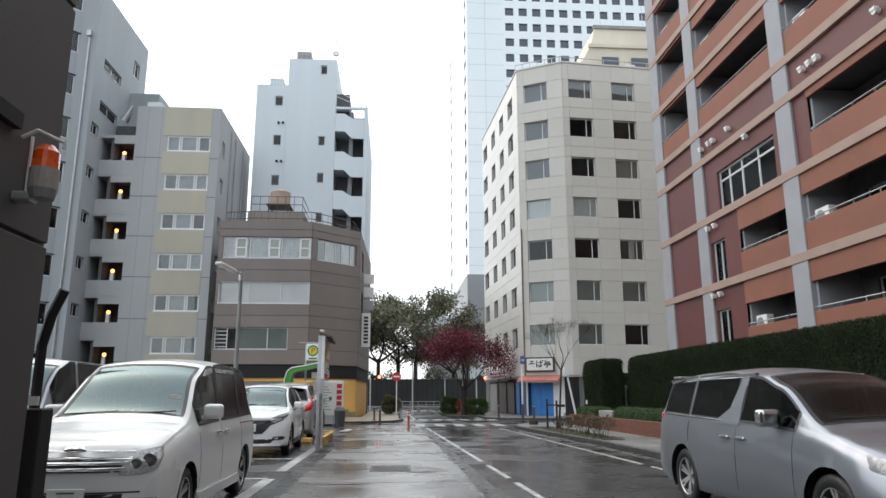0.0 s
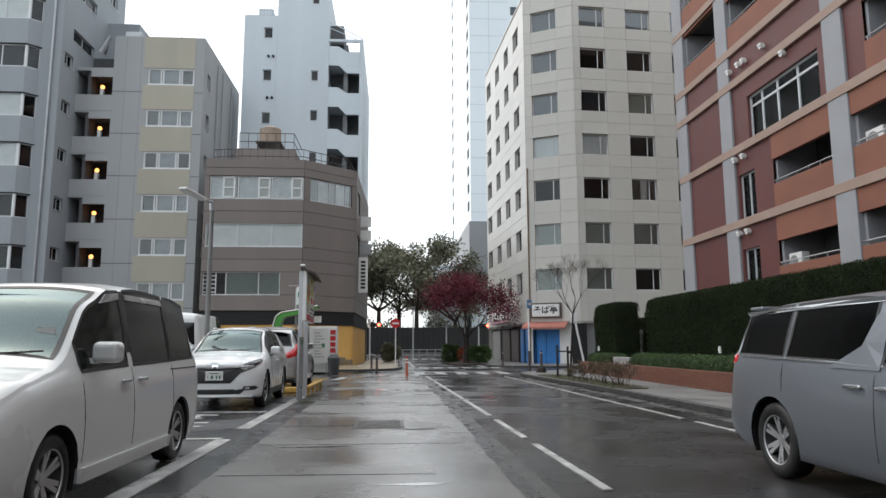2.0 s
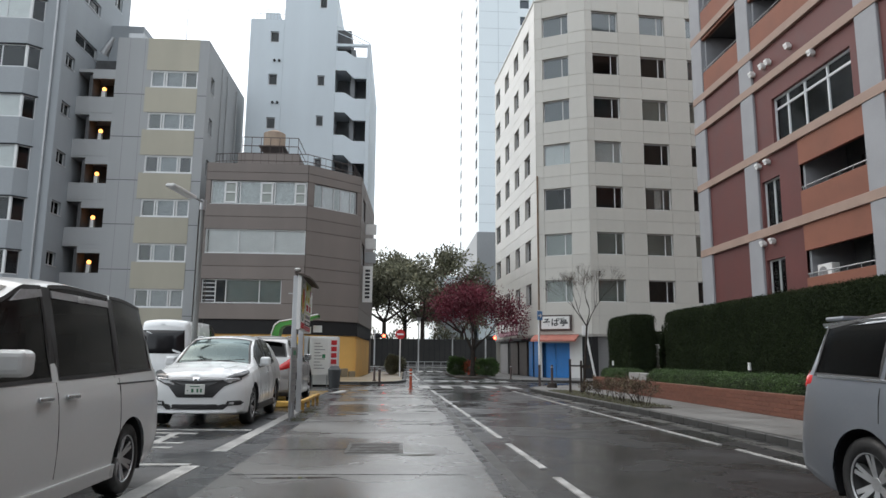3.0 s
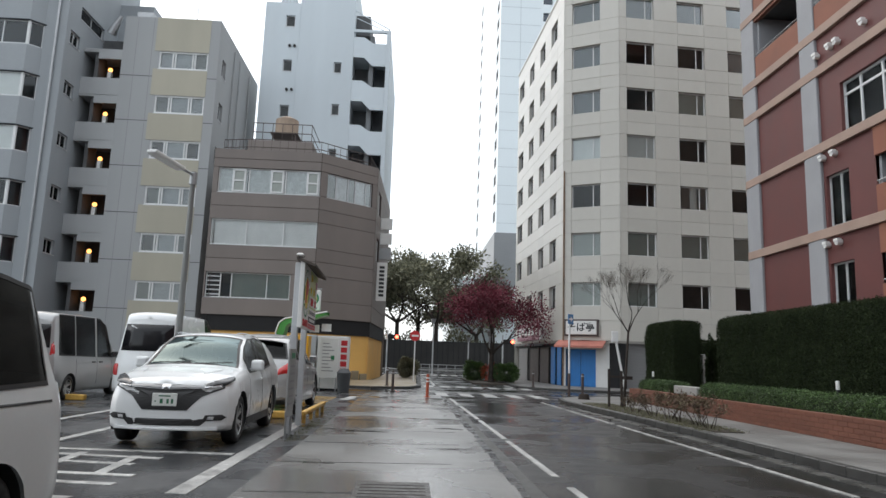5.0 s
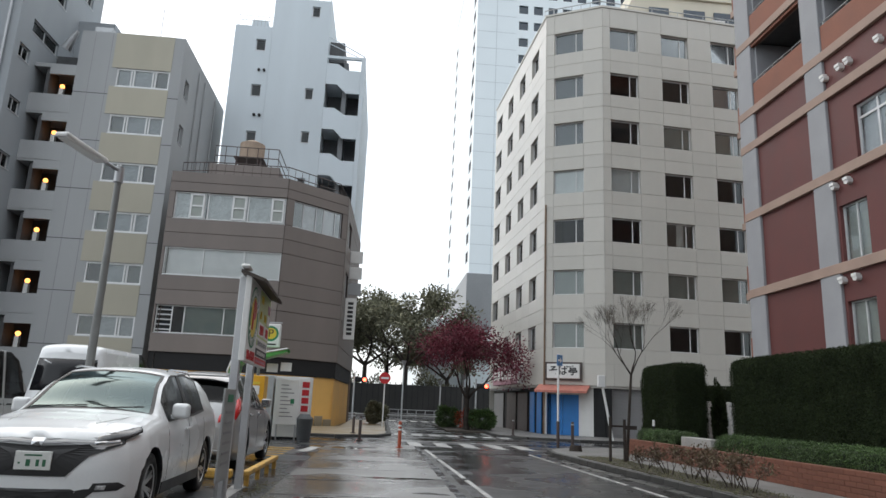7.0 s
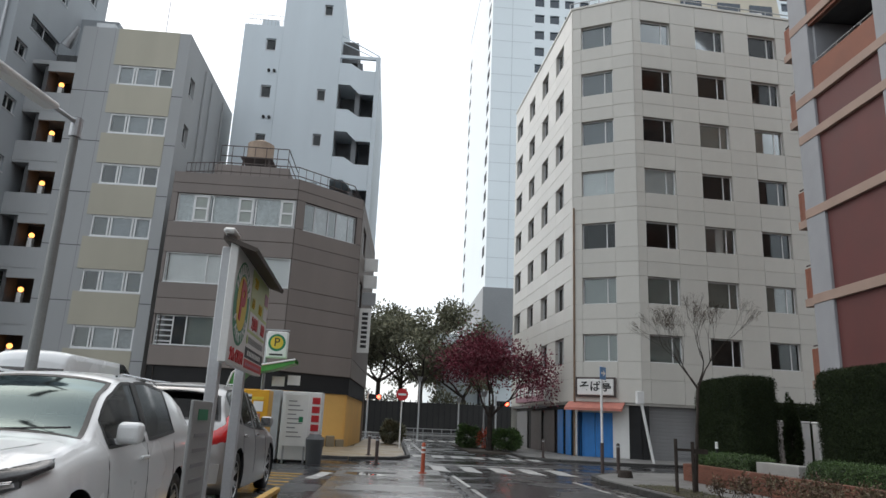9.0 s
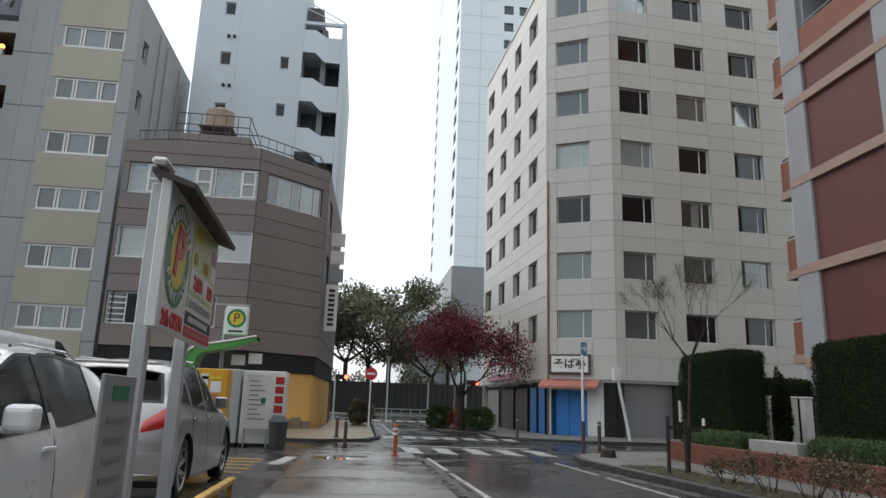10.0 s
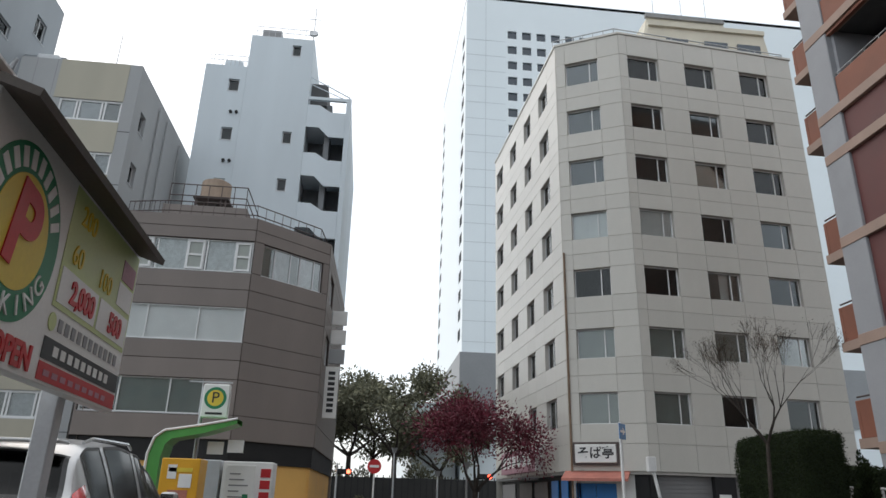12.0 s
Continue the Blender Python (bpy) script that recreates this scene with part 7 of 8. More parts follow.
    for f in ((0, 3, 2, 1), (4, 5, 6, 7), (3, 7, 6, 2), (0, 4, 7, 3), (1, 2, 6, 5), (0, 1, 5, 4)):
        rf.faces.new([v[i] for i in f])
    part("roof", rf, mat("dull brown roof sheet", (0.075, 0.06, 0.05), 0.6, var=0.15), t, "dull brown sloping roof sheet", m=m)
    part("lamp", box(-0.10, 0.2, -0.02, 0.1, 3.055, 3.11, 0.02, 1), SIGNWHITE, t, m=m)
    # a small notice board on legs in front of the posts
    nb = thing("notice_stand", "small grey notice stand with green heading", "notice stand")
    part("panel", box(-1.66, -1.63, 17.8, 18.4, 0.35, 1.44, 0.006, 1), mat("grey notice panel", (0.30, 0.305, 0.30), 0.5, var=0.06), nb)
    part("heading", box(-1.629, -1.624, 17.95, 18.25, 1.28, 1.37), SIGNGREEN, nb)
    for k in range(6):
        part("lettering_bar", box(-1.629, -1.625, 17.9, 18.3, 1.14 - 0.12 * k, 1.17 - 0.12 * k), SHUTTER, nb)
    for yy in (17.88, 18.33):
        part("leg", rod(bmesh.new(), (-1.645, yy, 0.004), (-1.645, yy, 0.36), 0.02, n=8), STEEL, nb)


parking_board()


def pay_corner():
    b = thing("parking_machine", "yellow parking payment machine with printed panels", "payment machine")
    part("body", box(-4.15, -3.36, 31.4, 32.1, 0.12, 2.03, 0.02, 2), YELLOW, b)
    part("plinth", box(-4.2, -3.31, 31.35, 32.15, 0.004, 0.12), KERB, b)
    for x0, x1, z0, z1, mt in ((-4.0, -3.82, 1.62, 1.9, SIGNWHITE), (-3.76, -3.5, 1.45, 1.72, SIGNWHITE), (-3.95, -3.55, 1.2, 1.4, AWNING), (-3.9, -3.6, 0.75, 0.98, SIGNWHITE), (-3.9, -3.62, 0.5, 0.66, SIGNWHITE), (-3.98, -3.5, 1.76, 1.84, SIGNYELLOW)):
        part("panel", box(x0, x1, 31.385, 31.398, z0, z1), mt, b)
    part("coin_slot", box(-3.55, -3.48, 31.37, 31.398, 1.08, 1.2), BLACK, b)
    g = thing("canopy_arm", "bright green bent canopy arm over the payment machine", "canopy")
    bm = bmesh.new()
    prof = [(-4.72, 0.004), (-4.70, 2.15), (-4.60, 2.50), (-4.40, 2.66), (-3.6, 2.80), (-2.86, 2.96)]
    inner = [(-4.42, 0.004), (-4.42, 2.05), (-4.36, 2.36), (-4.24, 2.48), (-3.55, 2.62), (-2.86, 2.85)]
    for (a, b2), (c, d) in zip(zip(prof, inner), zip(prof[1:], inner[1:])):
        q = [bm.verts.new((x, yy, z)) for yy in (32.2, 32.9) for x, z in (a, b2, d, c)]
        for f in ((0, 1, 2, 3), (7, 6, 5, 4), (0, 3, 7, 4), (1, 5, 6, 2)):
            bm.faces.new([q[i] for i in f])
    bmesh.ops.remove_doubles(bm, verts=bm.verts[:], dist=0.001)
    bmesh.ops.recalc_face_normals(bm, faces=bm.faces[:])
    part("arm", bm, GREEN, g)
    edge = bmesh.new()
    bars(edge, [(x, 32.19, z) for x, z in prof], 0.03)
    part("edge_trim", edge, WHITEMETAL, g)
    l = thing("parking_light_box", "white illuminated parking sign box on a pole", "sign")
    part("pole", rod(bmesh.new(), (-3.85, 32.95, 0.004), (-3.85, 32.95, 3.75), 0.05, n=12), STEEL, l)
    bx_ = part("box", box(-3.83, -3.22, 32.75, 33.0, 3.02, 3.80, 0.03, 2), SIGNWHITE, l)
    part("bracket", box(-4.2, -3.2, 32.88, 32.92, 3.84, 3.88), STEEL, l)
    for r, mt, d in ((0.30, SIGNGREEN, 0.006), (0.22, SIGNYELLOW, 0.009)):
        part("logo_disc", disc(-3.525, 32.749, 32.749 - d, 3.47, r * 0.85), mt, bx_)
    part("lettering", text_mesh("P", 0.36, INK), INK, bx_, m=Matrix.Translation((-3.525, 32.737, 3.47)))
    part("lettering_bar", box(-3.72, -3.33, 32.742, 32.748, 3.09, 3.14), INK, bx_)
    for x0, z0 in ((-3.55, 2.2), (-3.1, 2.25)):
        part("small_sign", box(x0, x0 + 0.36, 32.72, 32.74, z0, z0 + 0.28), SIGNWHITE, l)
    v = thing("vending_machine", "white drinks vending machine with red brand strip", "vending machine", "vending machines")
    part("body", box(-3.38, -2.17, 34.0, 34.75, 0.08, 2.12, 0.02, 2), SIGNWHITE, v)
    part("base", box(-3.36, -2.19, 34.03, 34.72, 0.004, 0.08), BLACK, v)
    for k in range(5):
        z = 1.86 - 0.27 * k
        part("brand_bar", box(-2.46, -2.22, 33.985, 33.998, z - 0.10, z + 0.10), RED, v)
    w = thing("vending_machine", "pale grey vending machine seen from its side", "vending machine", "vending machines")
    part("body", box(-4.0, -3.45, 34.0, 34.75, 0.08, 2.14, 0.02, 2), mat("pale grey machine paint", (0.52, 0.54, 0.56), 0.4, var=0.06), w)
    part("base", box(-3.98, -3.47, 34.03, 34.72, 0.004, 0.08), BLACK, w)
    n = thing("notice_board", "white notice board on legs with printed rules", "notice board")
    part("panel", box(-3.22, -2.52, 33.55, 33.59, 0.5, 2.02, 0.008, 1), SIGNWHITE, n)
    for k in range(9):
        part("lettering_bar", box(-3.12, -3.12 + 0.25 + 0.2 * ((k * 7) % 3) / 2, 33.542, 33.549, 1.8 - 0.13 * k, 1.83 - 0.13 * k), SHUTTER, n)
    part("picture", box(-2.78, -2.65, 33.542, 33.549, 1.2, 1.36), SIGNGREEN, n)
    for x in (-3.18, -2.56):
        part("leg", box(x - 0.025, x + 0.025, 33.595, 33.64, 0.004, 1.9), STEEL, n)
    c = thing("waste_bin", "dark grey round-topped waste bin", "bin")
    part("body", rod(bmesh.new(), (-2.25, 33.6, 0.004), (-2.25, 33.6, 0.72), 0.22, 0.27, n=20), mat("dark grey plastic", (0.06, 0.065, 0.07), 0.5, var=0.1), c)
    part("lid", rod(bmesh.new(), (-2.25, 33.6, 0.72), (-2.25, 33.6, 0.88), 0.28, 0.16, n=20), mat("grey plastic lid", (0.09, 0.095, 0.10), 0.5, var=0.1), c)


pay_corner()


def yellow_guard():
    t = thing("guard_rail", "low worn yellow steel guard rail by the parking bays", "guard rail")
    for y in (20.6, 21.6, 22.6, 23.5):
        part("post", box(-1.80, -1.73, y - 0.035, y + 0.035, 0.004, 0.17), LINE_Y, t)
    part("rail", box(-1.82, -1.71, 20.4, 23.65, 0.17, 0.25, 0.02, 2), LINE_Y, t)


yellow_guard()
for x, y in ((-7.6, 19.4), (-8.3, 24.9), (-2.5, 21.6), (-3.6, 21.6), (-5.4, 21.6)):
    s = box(-0.32, 0.32, -0.1, 0.1, 0.0, 0.15, 0.035, 2)
    solo("wheel_stop", s, LINE_Y, "worn yellow rubber wheel stop block", "wheel stop", "wheel stops", m=pose(x, y, 0.004))


def near_wall():
    t = thing("roadside_building", "dark brown grey panelled wall of a roadside building", "building")
    wall = part("wall", box(-9.0, -2.18, -12, 4.68, 0.0, 9.0), DARKWALL, t)
    for k, z in enumerate((0.6, 2.35, 4.1, 5.85)):
        for j in range(6):
            part("panel", shared(("dark_panel",), lambda: box(-0.03, 0.0, 0.01, 2.0, 0.01, 1.73, 0.006, 1), DARKWALL), DARKWALL, wall, m=Matrix.Translation((-2.148, 2.66 - 2.02 * j, z)))
    part("opening", box(-2.16, -2.10, 1.2, 4.1, 2.95, 3.05), BLACK, t)
    s = thing("siren_lamp", "orange rotating warning lamp on a wall bracket", "warning lamp")
    sx, sy = -1.99, 4.2
    part("bracket", box(-2.15, sx - 0.04, sy - 0.05, sy + 0.05, 2.52, 2.58, 0.01, 1), STEEL, s)
    part("base", rod(bmesh.new(), (sx, sy, 2.60), (sx, sy, 2.73), 0.085, n=18), mat("grey lamp housing", (0.3, 0.28, 0.25), 0.5, var=0.1), s)
    part("foot", rod(bmesh.new(), (sx, sy, 2.54), (sx, sy, 2.60), 0.07, 0.085, n=18), SHUTTER, s)
    dome = bmesh.new()
    rod(dome, (sx, sy, 2.73), (sx, sy, 2.84), 0.078, 0.075, n=18)
    rod(dome, (sx, sy, 2.84), (sx, sy, 2.885), 0.075, 0.04, n=18)
    part("dome", dome, mat("orange lamp dome", (0.75, 0.10, 0.01), 0.2, var=0.1, coat=0.6, bump=0), s, "orange plastic dome")
    guard = bmesh.new()
    bars(guard, [(-2.14, sy - 0.02, 2.93), (sx - 0.06, sy - 0.02, 2.98), (sx + 0.11, sy - 0.02, 2.90), (sx + 0.11, sy - 0.02, 2.86)], 0.012)
    bars(guard, [(-2.14, sy + 0.1, 2.62), (-2.14, sy + 0.1, 2.98)], 0.012)
    part("guard", guard, WHITEMETAL, s)
    g = thing("gate_post", "black steel gate post with a bent arm", "gate post")
    part("post", box(-2.38, -2.20, 4.95, 5.13, 0.004, 1.28, 0.01, 1), BLACK, g)
    arm = bmesh.new()
    bars(arm, [(-2.29, 5.04, 1.28), (-2.29, 5.04, 1.72), (-2.24, 5.02, 1.92), (-2.16, 5.0, 2.1)], 0.035, n=8)
    part("arm", arm, BLACK, g)
    part("hinge", box(-2.30, -2.22, 4.93, 4.95, 1.3, 1.36), SIGNWHITE, g)


near_wall()


def planter():
    t = thing("planter_wall", "long low orange brick planter wall", "planter wall", kind="structure")
    x0 = 8.25
    part("footing", box(x0 + 0.02, x0 + 0.22, -12, 31.4, 0.0, 0.50), BRICKPLANTER, t)
    me = tomesh("brick", box(0.0, 0.2, 0.003, 0.297, 0.003, 0.09, 0.004, 1), BRICKPLANTER)
    for r in range(5):
        for k in range(58):
            y = 31.4 - 0.3 * (k + 1) - (0.15 if r % 2 else 0.0)
            part("brick", me, BRICKPLANTER, t, m=Matrix.Translation((x0, y, 0.115 + 0.093 * r)))
    part("end_wall", box(x0 + 0.02, 11.5, 31.4, 31.6, 0.0, 0.56), BRICKPLANTER, t)
    slab("planting_bed", [(x0 + 0.22, -12), (9.75, -12), (9.75, 28.3), (x0 + 0.22, 28.3)], 0.0, 0.48, SOIL, "dark wet soil behind the planter wall", "soil")
    slab("planting_bed", [(x0 + 0.22, 28.3), (9.35, 28.3), (9.35, 31.4), (x0 + 0.22, 31.4)], 0.0, 0.48, SOIL, "dark wet soil behind the planter wall", "soil")
    slab("garden_ground", [(9.76, -12), (14.0, -12), (14.0, 33.3), (9.76, 33.3)], 0.0, 0.13, SOIL, "dark wet garden soil behind the hedge", "soil")
    solo("stone_block", box(8.62, 9.0, 26.5, 28.25, 0.46, 0.80, 0.02, 2), mat("pale stone", (0.30, 0.295, 0.28), 0.6, var=0.12, scale=2), "pale stone bench block at the garden entrance", "stone block")
    for x, y in ((8.8, 30.6), (8.95, 20.3)):
        l = thing("garden_light", "short white garden light on a black stem", "garden light", "garden lights")
        part("stem", rod(bmesh.new(), (x, y, 0.48), (x, y, 1.02), 0.03, n=8), BLACK, l)
        part("head", rod(bmesh.new(), (x, y, 1.02), (x, y, 1.2), 0.04, 0.036, n=12), SIGNWHITE, l)
    for k, (x, y, h) in enumerate(((10.95, 31.3, 1.8), (11.72, 31.3, 1.8), (12.16, 31.3, 1.8))):
        g = thing("gate_pillar", "white painted garden gate pillar", "gate pillar", "gate pillars")
        part("shaft", box(x - 0.12, x + 0.12, y - 0.12, y + 0.12, 0.12, h, 0.02, 1), WHITEMETAL, g)
        part("cap", box(x - 0.14, x + 0.14, y - 0.14, y + 0.14, h, h + 0.06, 0.02, 1), WHITEMETAL, g)
    gt = thing("garden_gate", "white garden gate of thin bars", "gate")
    for k in range(9):
        part("bar", rod(bmesh.new(), (11.12 + 0.06 * k, 31.3, 0.2), (11.12 + 0.06 * k, 31.3, 1.5), 0.012, n=6), WHITEMETAL, gt)
    part("rail", box(11.07, 11.6, 31.28, 31.32, 1.45, 1.5), WHITEMETAL, gt)


planter()


def far_street():
    for x, y, z, label in ((-1.4, 72.0, 3.35, "red traffic light over the far junction"), (9.3, 70.0, 3.2, "red traffic light over the far junction")):
        s = thing("traffic_light", label, "traffic light", "traffic lights")
        part("housing", box(x - 0.55, x + 0.55, y, y + 0.2, z - 0.2, z + 0.2, 0.05, 2), BLACK, s)
        part("red_lamp", disc(x + 0.3, y - 0.01, y - 0.03, z, 0.16), SIGNALGLOW, s, "lit red lamp")
        for k in range(2):
            part("dark_lamp", disc(x - 0.35 + 0.35 * k, y - 0.01, y - 0.03, z, 0.13), TRIM, s)
        part("pole", rod(bmesh.new(), (x - 0.6, y + 0.1, 0.0), (x - 0.6, y + 0.1, z + 0.6), 0.07, n=10), STEEL, s)
    s = thing("amber_lamp", "lit amber warning lamps beside the junction", "warning lamp")
    for k in range(2):
        part("lens", disc(-3.15 + 0.45 * k, 72.0, 71.9, 3.35 + 0.08 * k, 0.17), HEADGLOW, s)
    part("pole", rod(bmesh.new(), (-3.2, 72.1, 0.0), (-3.2, 72.1, 3.9), 0.07, n=10), STEEL, s)
    part("housing", box(-3.4, -2.45, 72.02, 72.2, 3.1, 3.65, 0.04, 1), BLACK, s)
    for x, y, h in ((2.2, 68.0, 4.6), (6.1, 58.0, 3.2), (5.2, 66.0, 3.0)):
        p = thing("lamp_post", "grey lamp post with a small round head", "lamp post", "far lamp posts")
        part("pole", rod(bmesh.new(), (x, y, 0.0), (x, y, h), 0.07, 0.05, n=10), STEEL, p)
        part("head", rod(bmesh.new(), (x, y, h), (x, y, h + 0.35), 0.12, 0.22, n=12), SHUTTER, p)
    g = thing("guard_rail", "white pipe guard rail across the far road", "guard rail")
    for k in range(8):
        part("post", rod(bmesh.new(), (1.4 + 0.9 * k, 80.0, 0.0), (1.4 + 0.9 * k, 80.0, 0.85), 0.04, n=8), SHUTTER, g)
    for z in (0.45, 0.82):
        part("rail", rod(bmesh.new(), (1.2, 80.0, z), (7.9, 80.0, z), 0.035, n=8), SHUTTER, g)
    f = thing("park_fence", "dark steel fence in front of the park", "fence")
    for k in range(60):
        part("slat", shared(("fence_slat",), lambda: box(-0.05, 0.05, -0.03, 0.03, 0.0, 3.9), BLACK), BLACK, f, m=Matrix.Translation((-18 + 0.7 * k, 97.0, 0.12)))
    part("panel", box(-60, 60, 97.1, 97.3, 0.12, 3.75), mat("dark weathered park wall", (0.022, 0.021, 0.020), 0.7, var=0.3, scale=0.6), f)


far_street()


# ---- plants ----
def leaves(name, centres, size, material, parent, seed, label="", flat=0.0):
    """A crown or hedge skin of many small leaves: one four-cornered leaf at each centre, turned at random."""
    rng = np.random.default_rng(seed)
    c = np.asarray(centres, dtype=np.float64)
    n = len(c)
    a = rng.normal(size=(n, 3))
    a /= np.linalg.norm(a, axis=1, keepdims=True)
    b = rng.normal(size=(n, 3))
    b -= (b * a).sum(1, keepdims=True) * a
    b /= np.linalg.norm(b, axis=1, keepdims=True)
    s = size * rng.uniform(0.6, 1.3, (n, 1))
    v = np.stack([c - a * s, c - b * s * 0.45, c + a * s, c + b * s * 0.45], 1).reshape(-1, 3)
    me = bpy.data.meshes.new(name)
    me.vertices.add(4 * n)
    me.vertices.foreach_set("co", v.ravel())
    me.loops.add(4 * n)
    me.loops.foreach_set("vertex_index", np.arange(4 * n))
    me.polygons.add(n)
    me.polygons.foreach_set("loop_start", np.arange(0, 4 * n, 4))
    me.polygons.foreach_set("loop_total", np.full(n, 4))
    me.update(calc_edges=True)
    me.materials.append(material)
    ob = new(name, me)
    ob.parent = parent
    return tagged(ob, label, kind="stuff")


def hedge(label, x0, x1, y0, y1, z0, z1, material, seed, density=900, leaf=0.04, rough=0.05, near=None):
    t = thing("hedge", label, "hedge", "clipped hedges")
    rng = np.random.default_rng(seed)
    # Solid dark box, coloured as the shaded inside behind the leaves.
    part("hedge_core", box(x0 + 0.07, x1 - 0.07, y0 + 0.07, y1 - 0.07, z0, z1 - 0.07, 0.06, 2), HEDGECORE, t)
    faces = [((x0, y0, z0), (0, y1 - y0, 0), (0, 0, z1 - z0), 1.0), ((x0, y0, z0), (x1 - x0, 0, 0), (0, 0, z1 - z0), 0.8), ((x0, y1, z0), (x1 - x0, 0, 0), (0, 0, z1 - z0), 0.4), ((x0, y0, z1), (x1 - x0, 0, 0), (0, y1 - y0, 0), 0.7), ((x1, y0, z0), (0, y1 - y0, 0), (0, 0, z1 - z0), 0.15)]
    pts = []
    for o, u, v, share in faces:
        o, u, v = map(np.array, (o, u, v))
        n = int(density * share * np.linalg.norm(u) * np.linalg.norm(v))
        p = o + rng.random((n, 1)) * u + rng.random((n, 1)) * v
        pts.append(p)
    p = np.concatenate(pts)
    # round the long edges and ruffle the skin
    zc, r = z1 - 0.22, 0.22
    over = p[:, 2] > zc
    xm = np.clip(p[:, 0], x0 + r, x1 - r)
    ym = np.clip(p[:, 1], y0 + r, y1 - r)
    d = np.stack([p[:, 0] - xm, p[:, 1] - ym, np.where(over, p[:, 2] - zc, 0)], 1)
    L = np.linalg.norm(d, axis=1, keepdims=True)
    lim = np.where(L > r, r / np.maximum(L, 1e-6), 1.0)
    p = np.stack([xm, ym, np.where(over, zc, p[:, 2])], 1) + d * lim
    wave = 0.03 * np.sin(p[:, 1] * 3.1) * np.sin(p[:, 2] * 4.3 + p[:, 1]) + 0.02 * np.sin(p[:, 1] * 9.7 + p[:, 2] * 7)
    p[:, 0] += wave
    p += rng.normal(scale=rough * 0.55, size=p.shape)
    leaves("leaves", p, leaf, material, t, seed)
    return t


hedge("tall clipped dark green hedge along the garden", 9.62, 10.9, 8.0, 27.35, 0.48, 2.88, HEDGELEAF, 1, 4200, 0.021)
hedge("tall clipped dark green hedge along the garden", 9.62, 10.9, -12.0, 7.98, 0.48, 2.86, HEDGELEAF, 2, 250, 0.07)
hedge("square clipped dark green hedge block by the entrance", 9.4, 10.5, 30.3, 33.2, 0.13, 2.98, HEDGELEAF, 3, 3600, 0.022)
hedge("low bright green clipped hedge in the planter", 8.5, 9.15, 6.0, 26.2, 0.48, 0.92, LOWLEAF, 4, 3600, 0.019)
hedge("low bright green clipped hedge in the planter", 8.5, 9.3, 28.4, 31.35, 0.48, 0.88, LOWLEAF, 5, 3000, 0.022)

# Made-up hedge that fills the dark area behind the gate pillars.
hedge("dark clipped hedge at the back of the garden entrance", 10.7, 14.0, 33.5, 34.2, 0.13, 2.45, HEDGELEAF, 6, 1200, 0.04)


def round_bush(name, label, x, y, z0, rx, ry, h, material, seed, n=2500, leaf=0.05, category="shrub"):
    t = thing(name, label, category)
    rng = np.random.default_rng(seed)
    for k in range(7):
        stem = bmesh.new()
        a = 2 * math.pi * k / 7 + seed
        rod(stem, (x, y, z0), (x + rx * 0.6 * math.cos(a), y + ry * 0.6 * math.sin(a), z0 + h * 0.75), 0.02, 0.008, n=5)
        part("stem", stem, BARK, t)
    u = rng.normal(size=(n, 3))
    u /= np.linalg.norm(u, axis=1, keepdims=True)
    rr = rng.random((n, 1)) ** 0.28 * (1 + 0.12 * np.sin(5 * u[:, :1] + seed) + 0.1 * np.sin(7 * u[:, 1:2]))
    p = u * rr * np.array([rx, ry, h * 0.52]) + np.array([x, y, z0 + h * 0.52])
    leaves("leaves", p, leaf, material, t, seed)


round_bush("topiary", "dark green upright clipped topiary", 10.78, 30.3, 0.13, 0.24, 0.24, 2.2, HEDGELEAF, 21, 6000, 0.045)
round_bush("shrub", "dense dark green roadside shrub", 0.1, 53.0, 0.1, 0.75, 1.6, 1.3, TREELEAF, 22, 4000, 0.07)
round_bush("shrub", "bright green roadside shrub", 4.55, 53.0, 0.0, 0.75, 1.5, 1.35, LOWLEAF, 23, 3500, 0.07)
round_bush("shrub", "bright green roadside shrub", 6.2, 49.5, 0.1, 0.85, 1.3, 1.15, LOWLEAF, 24, 3500, 0.07)
round_bush("flowers", "orange red flowering bush among the shrubs", 5.5, 52.0, 0.0, 0.6, 0.7, 1.2, mat("orange red petal", (0.45, 0.07, 0.03), 0.6, var=0.2, island=True, bump=0), 25, 900, 0.06)
slab("planting_strip", [(4.0, 47.2), (6.1, 46.8), (6.15, 58), (4.0, 58)], -0.05, 0.09, SOIL, "wet soil strip with roadside shrubs", "soil")


def grow(bm, p, d, length_, r, level, rng, tips, spread=0.6, levels=4, up=0.25, n=7, kids=3):
    """Grows a limb and its branches."""
    q = p.copy()
    steps = 3
    for s in range(steps):
        d = (d + Vector((rng.gauss(0, 0.12), rng.gauss(0, 0.12), rng.gauss(0, 0.06) + 0.03 * up))).normalized()
        e = q + d * (length_ / steps)
        r2 = max(0.0022, r * (0.80 if level < levels else 0.6))
        rod(bm, q, e, r, r2, n=max(4, n - level), caps=False)
        q, r = e, r2
        if level >= levels - 1:
            tips.append(q.copy())
    if level < levels:
        for k in range(kids):
            side = Vector((rng.gauss(0, 1), rng.gauss(0, 1), rng.gauss(0, 0.5)))
            side = (side - side.dot(d) * d).normalized()
            nd = (d + side * spread * rng.uniform(0.7, 1.3) + Vector((0, 0, up * 0.5))).normalized()
            grow(bm, q, nd, length_ * rng.uniform(0.62, 0.85), r * 0.78, level + 1, rng, tips, spread, levels, up, n, kids)
    else:
        tips.append(q.copy())


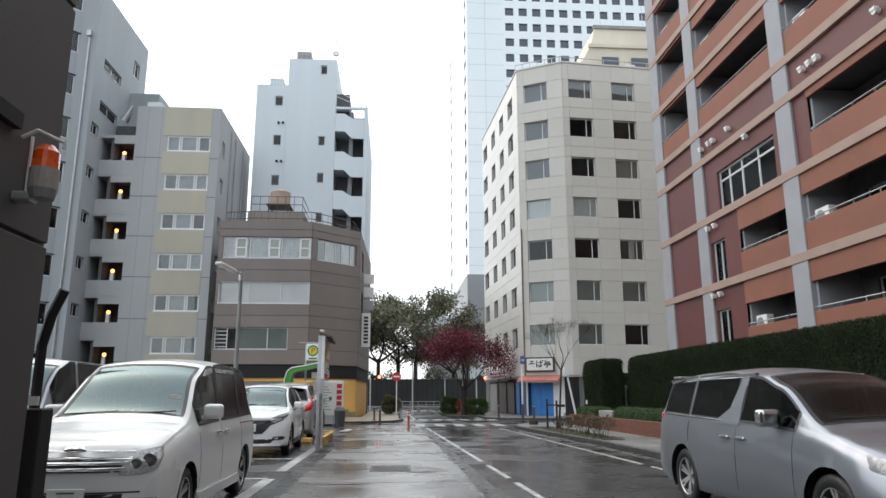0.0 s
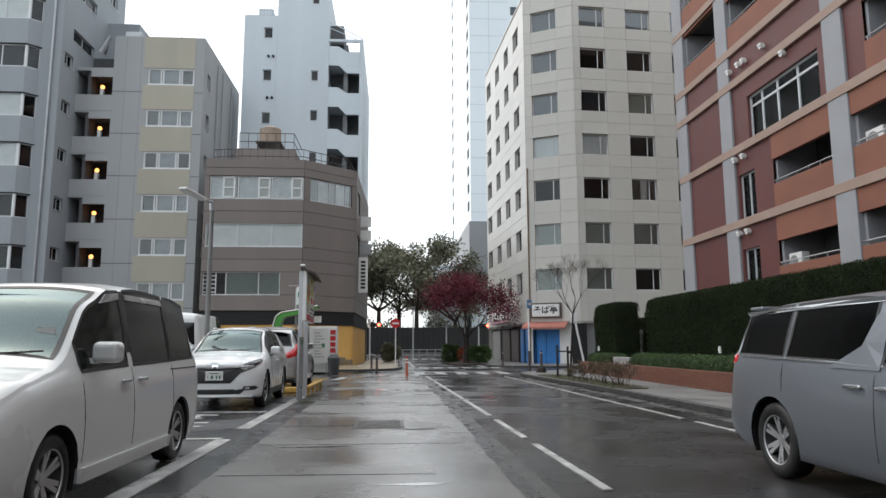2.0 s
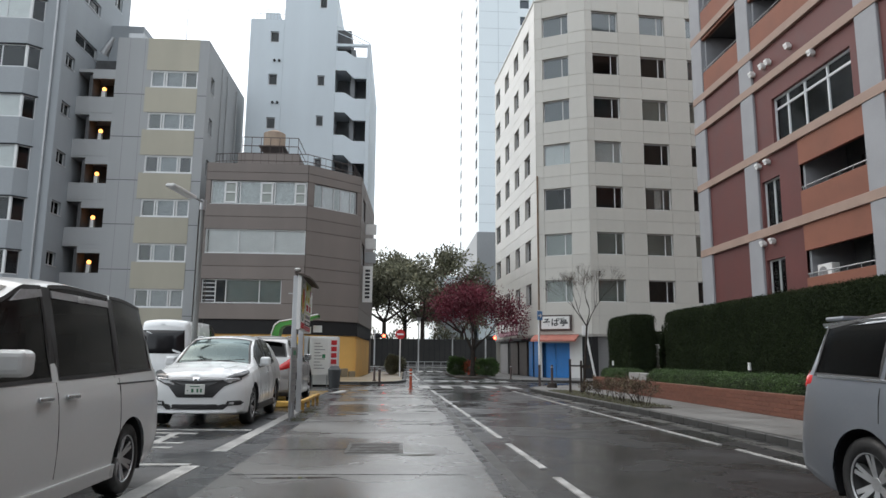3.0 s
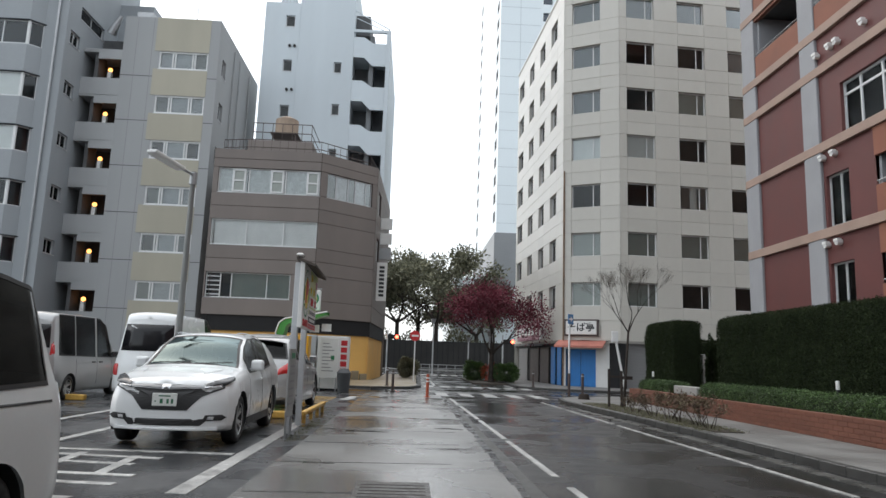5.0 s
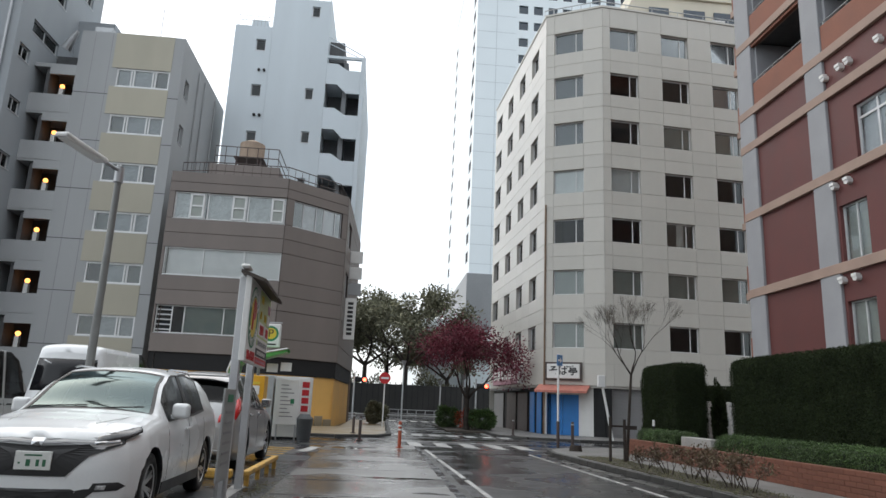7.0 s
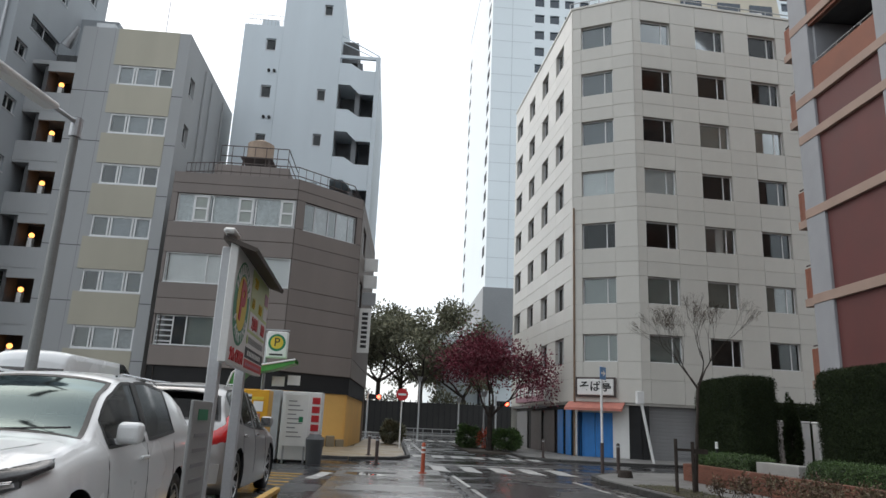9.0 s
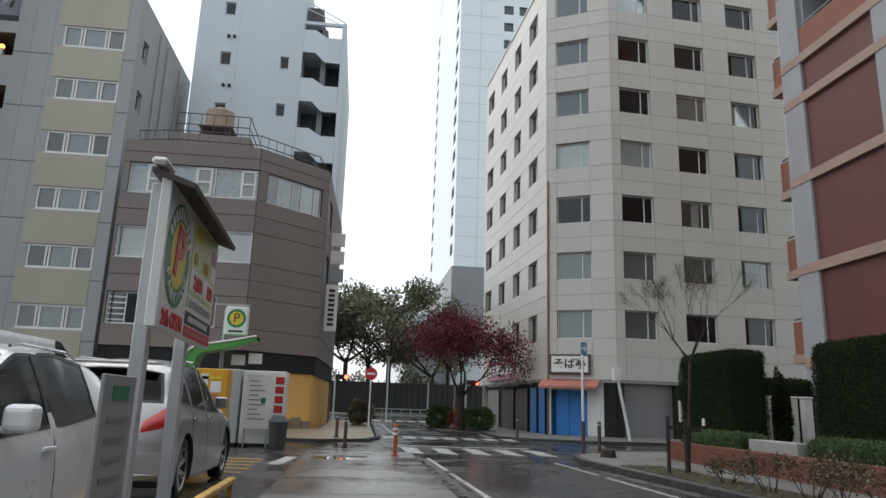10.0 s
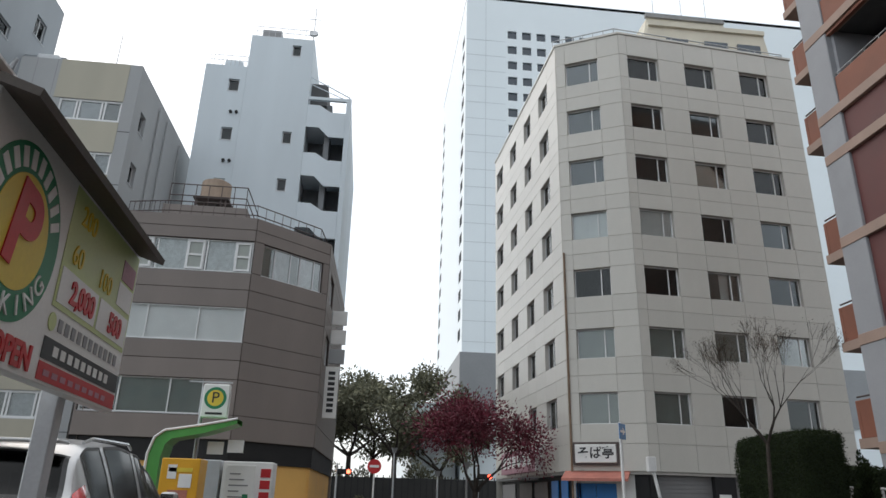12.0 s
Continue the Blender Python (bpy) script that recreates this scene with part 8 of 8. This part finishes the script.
def tree(label, x, y, trunk, limb, r, seed, leafmat, per_tip, size, fluff, spread=0.6, levels=4, up=0.2, kids=3, z0=0.0, lean=(0, 0)):
    t = thing("tree", label, "tree", "street trees" if y < 60 else "park trees")
    rng = random.Random(seed)
    bm, tips = bmesh.new(), []
    base = Vector((x, y, z0))
    top = base + Vector((lean[0], lean[1], trunk))
    rod(bm, base, base + (top - base) * 0.12, r * 1.5, r * 1.05, n=10, caps=False)
    rod(bm, base + (top - base) * 0.12, top, r * 1.05, r * 0.8, n=10, caps=False)
    part("trunk", bm, BARK, t)
    for k in range(kids + 1):
        limbs = bmesh.new()
        a = 2 * math.pi * (k + rng.random() * 0.4) / (kids + 1)
        d = Vector((math.cos(a) * spread * 1.2, math.sin(a) * spread * 1.2, 0.8)).normalized()
        grow(limbs, top - Vector((0, 0, 0.05)), d, limb, r * 0.6, 1, rng, tips, spread, levels, up, 8, kids)
        part("limb", limbs, BARK, t)
    if per_tip:
        nr = np.random.default_rng(seed)
        tp = np.array([tuple(v) for v in tips])
        pts = np.repeat(tp, per_tip, 0) + nr.normal(scale=fluff, size=(len(tp) * per_tip, 3)) * np.array([1, 1, 0.7])
        leaves("crown", pts, size, leafmat, t, seed)
    return t, tips


# the bare street tree, its stake, and the twiggy shrubs on the verge
tree("bare young street tree with fine twigs", 6.76, 27.4, 2.3, 0.68, 0.04, 12, RUSTLEAF, 3, 0.011, 0.06, 0.38, 5, 0.4, 3, 0.12, (0.16, 0))
for k, (dx, h) in enumerate(((-0.38, 1.25), (0.0, 1.2))):
    s = thing("tree_stake", "weathered timber stake beside the young tree", "stake", "tree stakes")
    part("stake", rod(bmesh.new(), (6.62 + dx, 27.15, 0.1), (6.62 + dx, 27.15, h), 0.04, n=8), BARK, s)
    part("tie", box(6.60 + dx, 6.95, 27.13, 27.17, h - 0.25, h - 0.2), BARK, s)
verge = slab("verge", [(6.35, 20.2), (6.95, 20.2), (7.0, 24), (6.85, 28.8), (5.85, 28.8), (6.1, 24)], 0.0, 0.135, SOIL, "wet soil and grass verge along the kerb", "verge")
rg = np.random.default_rng(7)
gp = np.stack([rg.uniform(5.95, 6.95, 7000), rg.uniform(20.2, 28.8, 7000), 0.135 + 0.04 * rg.random(7000) ** 2], 1)
gp[:, 0] += (24 - gp[:, 1]) * 0.03
blades = leaves("grass", gp, 0.014, GRASS, None, 9, "short wet grass tufts on the verge")
tagged(blades, category="grass")
gp = np.stack([-1.55 + rg.normal(0, 0.07, 700), rg.uniform(17.6, 21.2, 700), 0.06 * rg.random(700) ** 2], 1)
tagged(leaves("grass", gp, 0.014, GRASS, None, 10, "weeds along the edge of the parking lot"), category="grass")


def twig_shrub(x, y, h, seed):
    t = thing("twiggy_shrub", "twiggy shrub with few brown red leaves", "shrub", "verge shrubs")
    rng = random.Random(seed)
    bm, tips = bmesh.new(), []
    for k in range(6):
        a = rng.uniform(0, 6.28)
        d = Vector((math.cos(a) * 0.45, math.sin(a) * 0.45, 1)).normalized()
        grow(bm, Vector((x + 0.08 * math.cos(a), y + 0.08 * math.sin(a), 0.13)), d, h * 0.42, 0.012, 1, rng, tips, 0.5, 3, 0.3, 6, 2)
    part("twigs", bm, BARK, t)
    nr = np.random.default_rng(seed)
    tp = np.array([tuple(v) for v in tips])
    leaves("dry_leaves", np.repeat(tp, 5, 0) + nr.normal(scale=0.05, size=(len(tp) * 5, 3)), 0.028, RUSTLEAF, t, seed)


for k, (x, y, h) in enumerate(((6.55, 20.9, 0.62), (6.6, 21.6, 0.72), (6.5, 22.3, 0.66), (6.55, 23.1, 0.7), (6.45, 24.0, 0.6), (6.4, 25.2, 0.45))):
    twig_shrub(x, y, h, 40 + k)
solo("stump", rod(bmesh.new(), (6.6, 31.6, 0.1), (6.6, 31.6, 0.3), 0.22, 0.18, n=12), BARK, "dark wet low stump on the pavement corner", "stump")

tree("crimson blossoming street tree with dark trunk", 5.3, 49.5, 1.7, 1.42, 0.16, 17, REDLEAF, 26, 0.08, 0.58, 0.42, 4, 0.36, 3, 0.09)
for k, (x, y, h, s) in enumerate(((-1.8, 102, 1.0, 31), (3.6, 101, 1.02, 32), (-8.5, 104, 1.0, 33), (9.5, 105, 0.78, 34), (1.2, 110, 1.05, 35), (-15, 108, 1.0, 37))):
    tree("broad dark evergreen park tree", x, y, 6.3 * h, 4.1 * h, 0.34, s, TREELEAF, 19, 0.25, 0.6, 0.85, 4, 0.06, 3)
for k in range(9):
    round_bush("shrub", "dark unclipped park shrub behind the fence", -14 + 3.4 * k, 99.0 + (k % 3) * 0.8, 0.0, 2.3, 1.2, 4.4 + 1.1 * math.sin(k * 2.3), TREELEAF, 60 + k, 1500, 0.2)
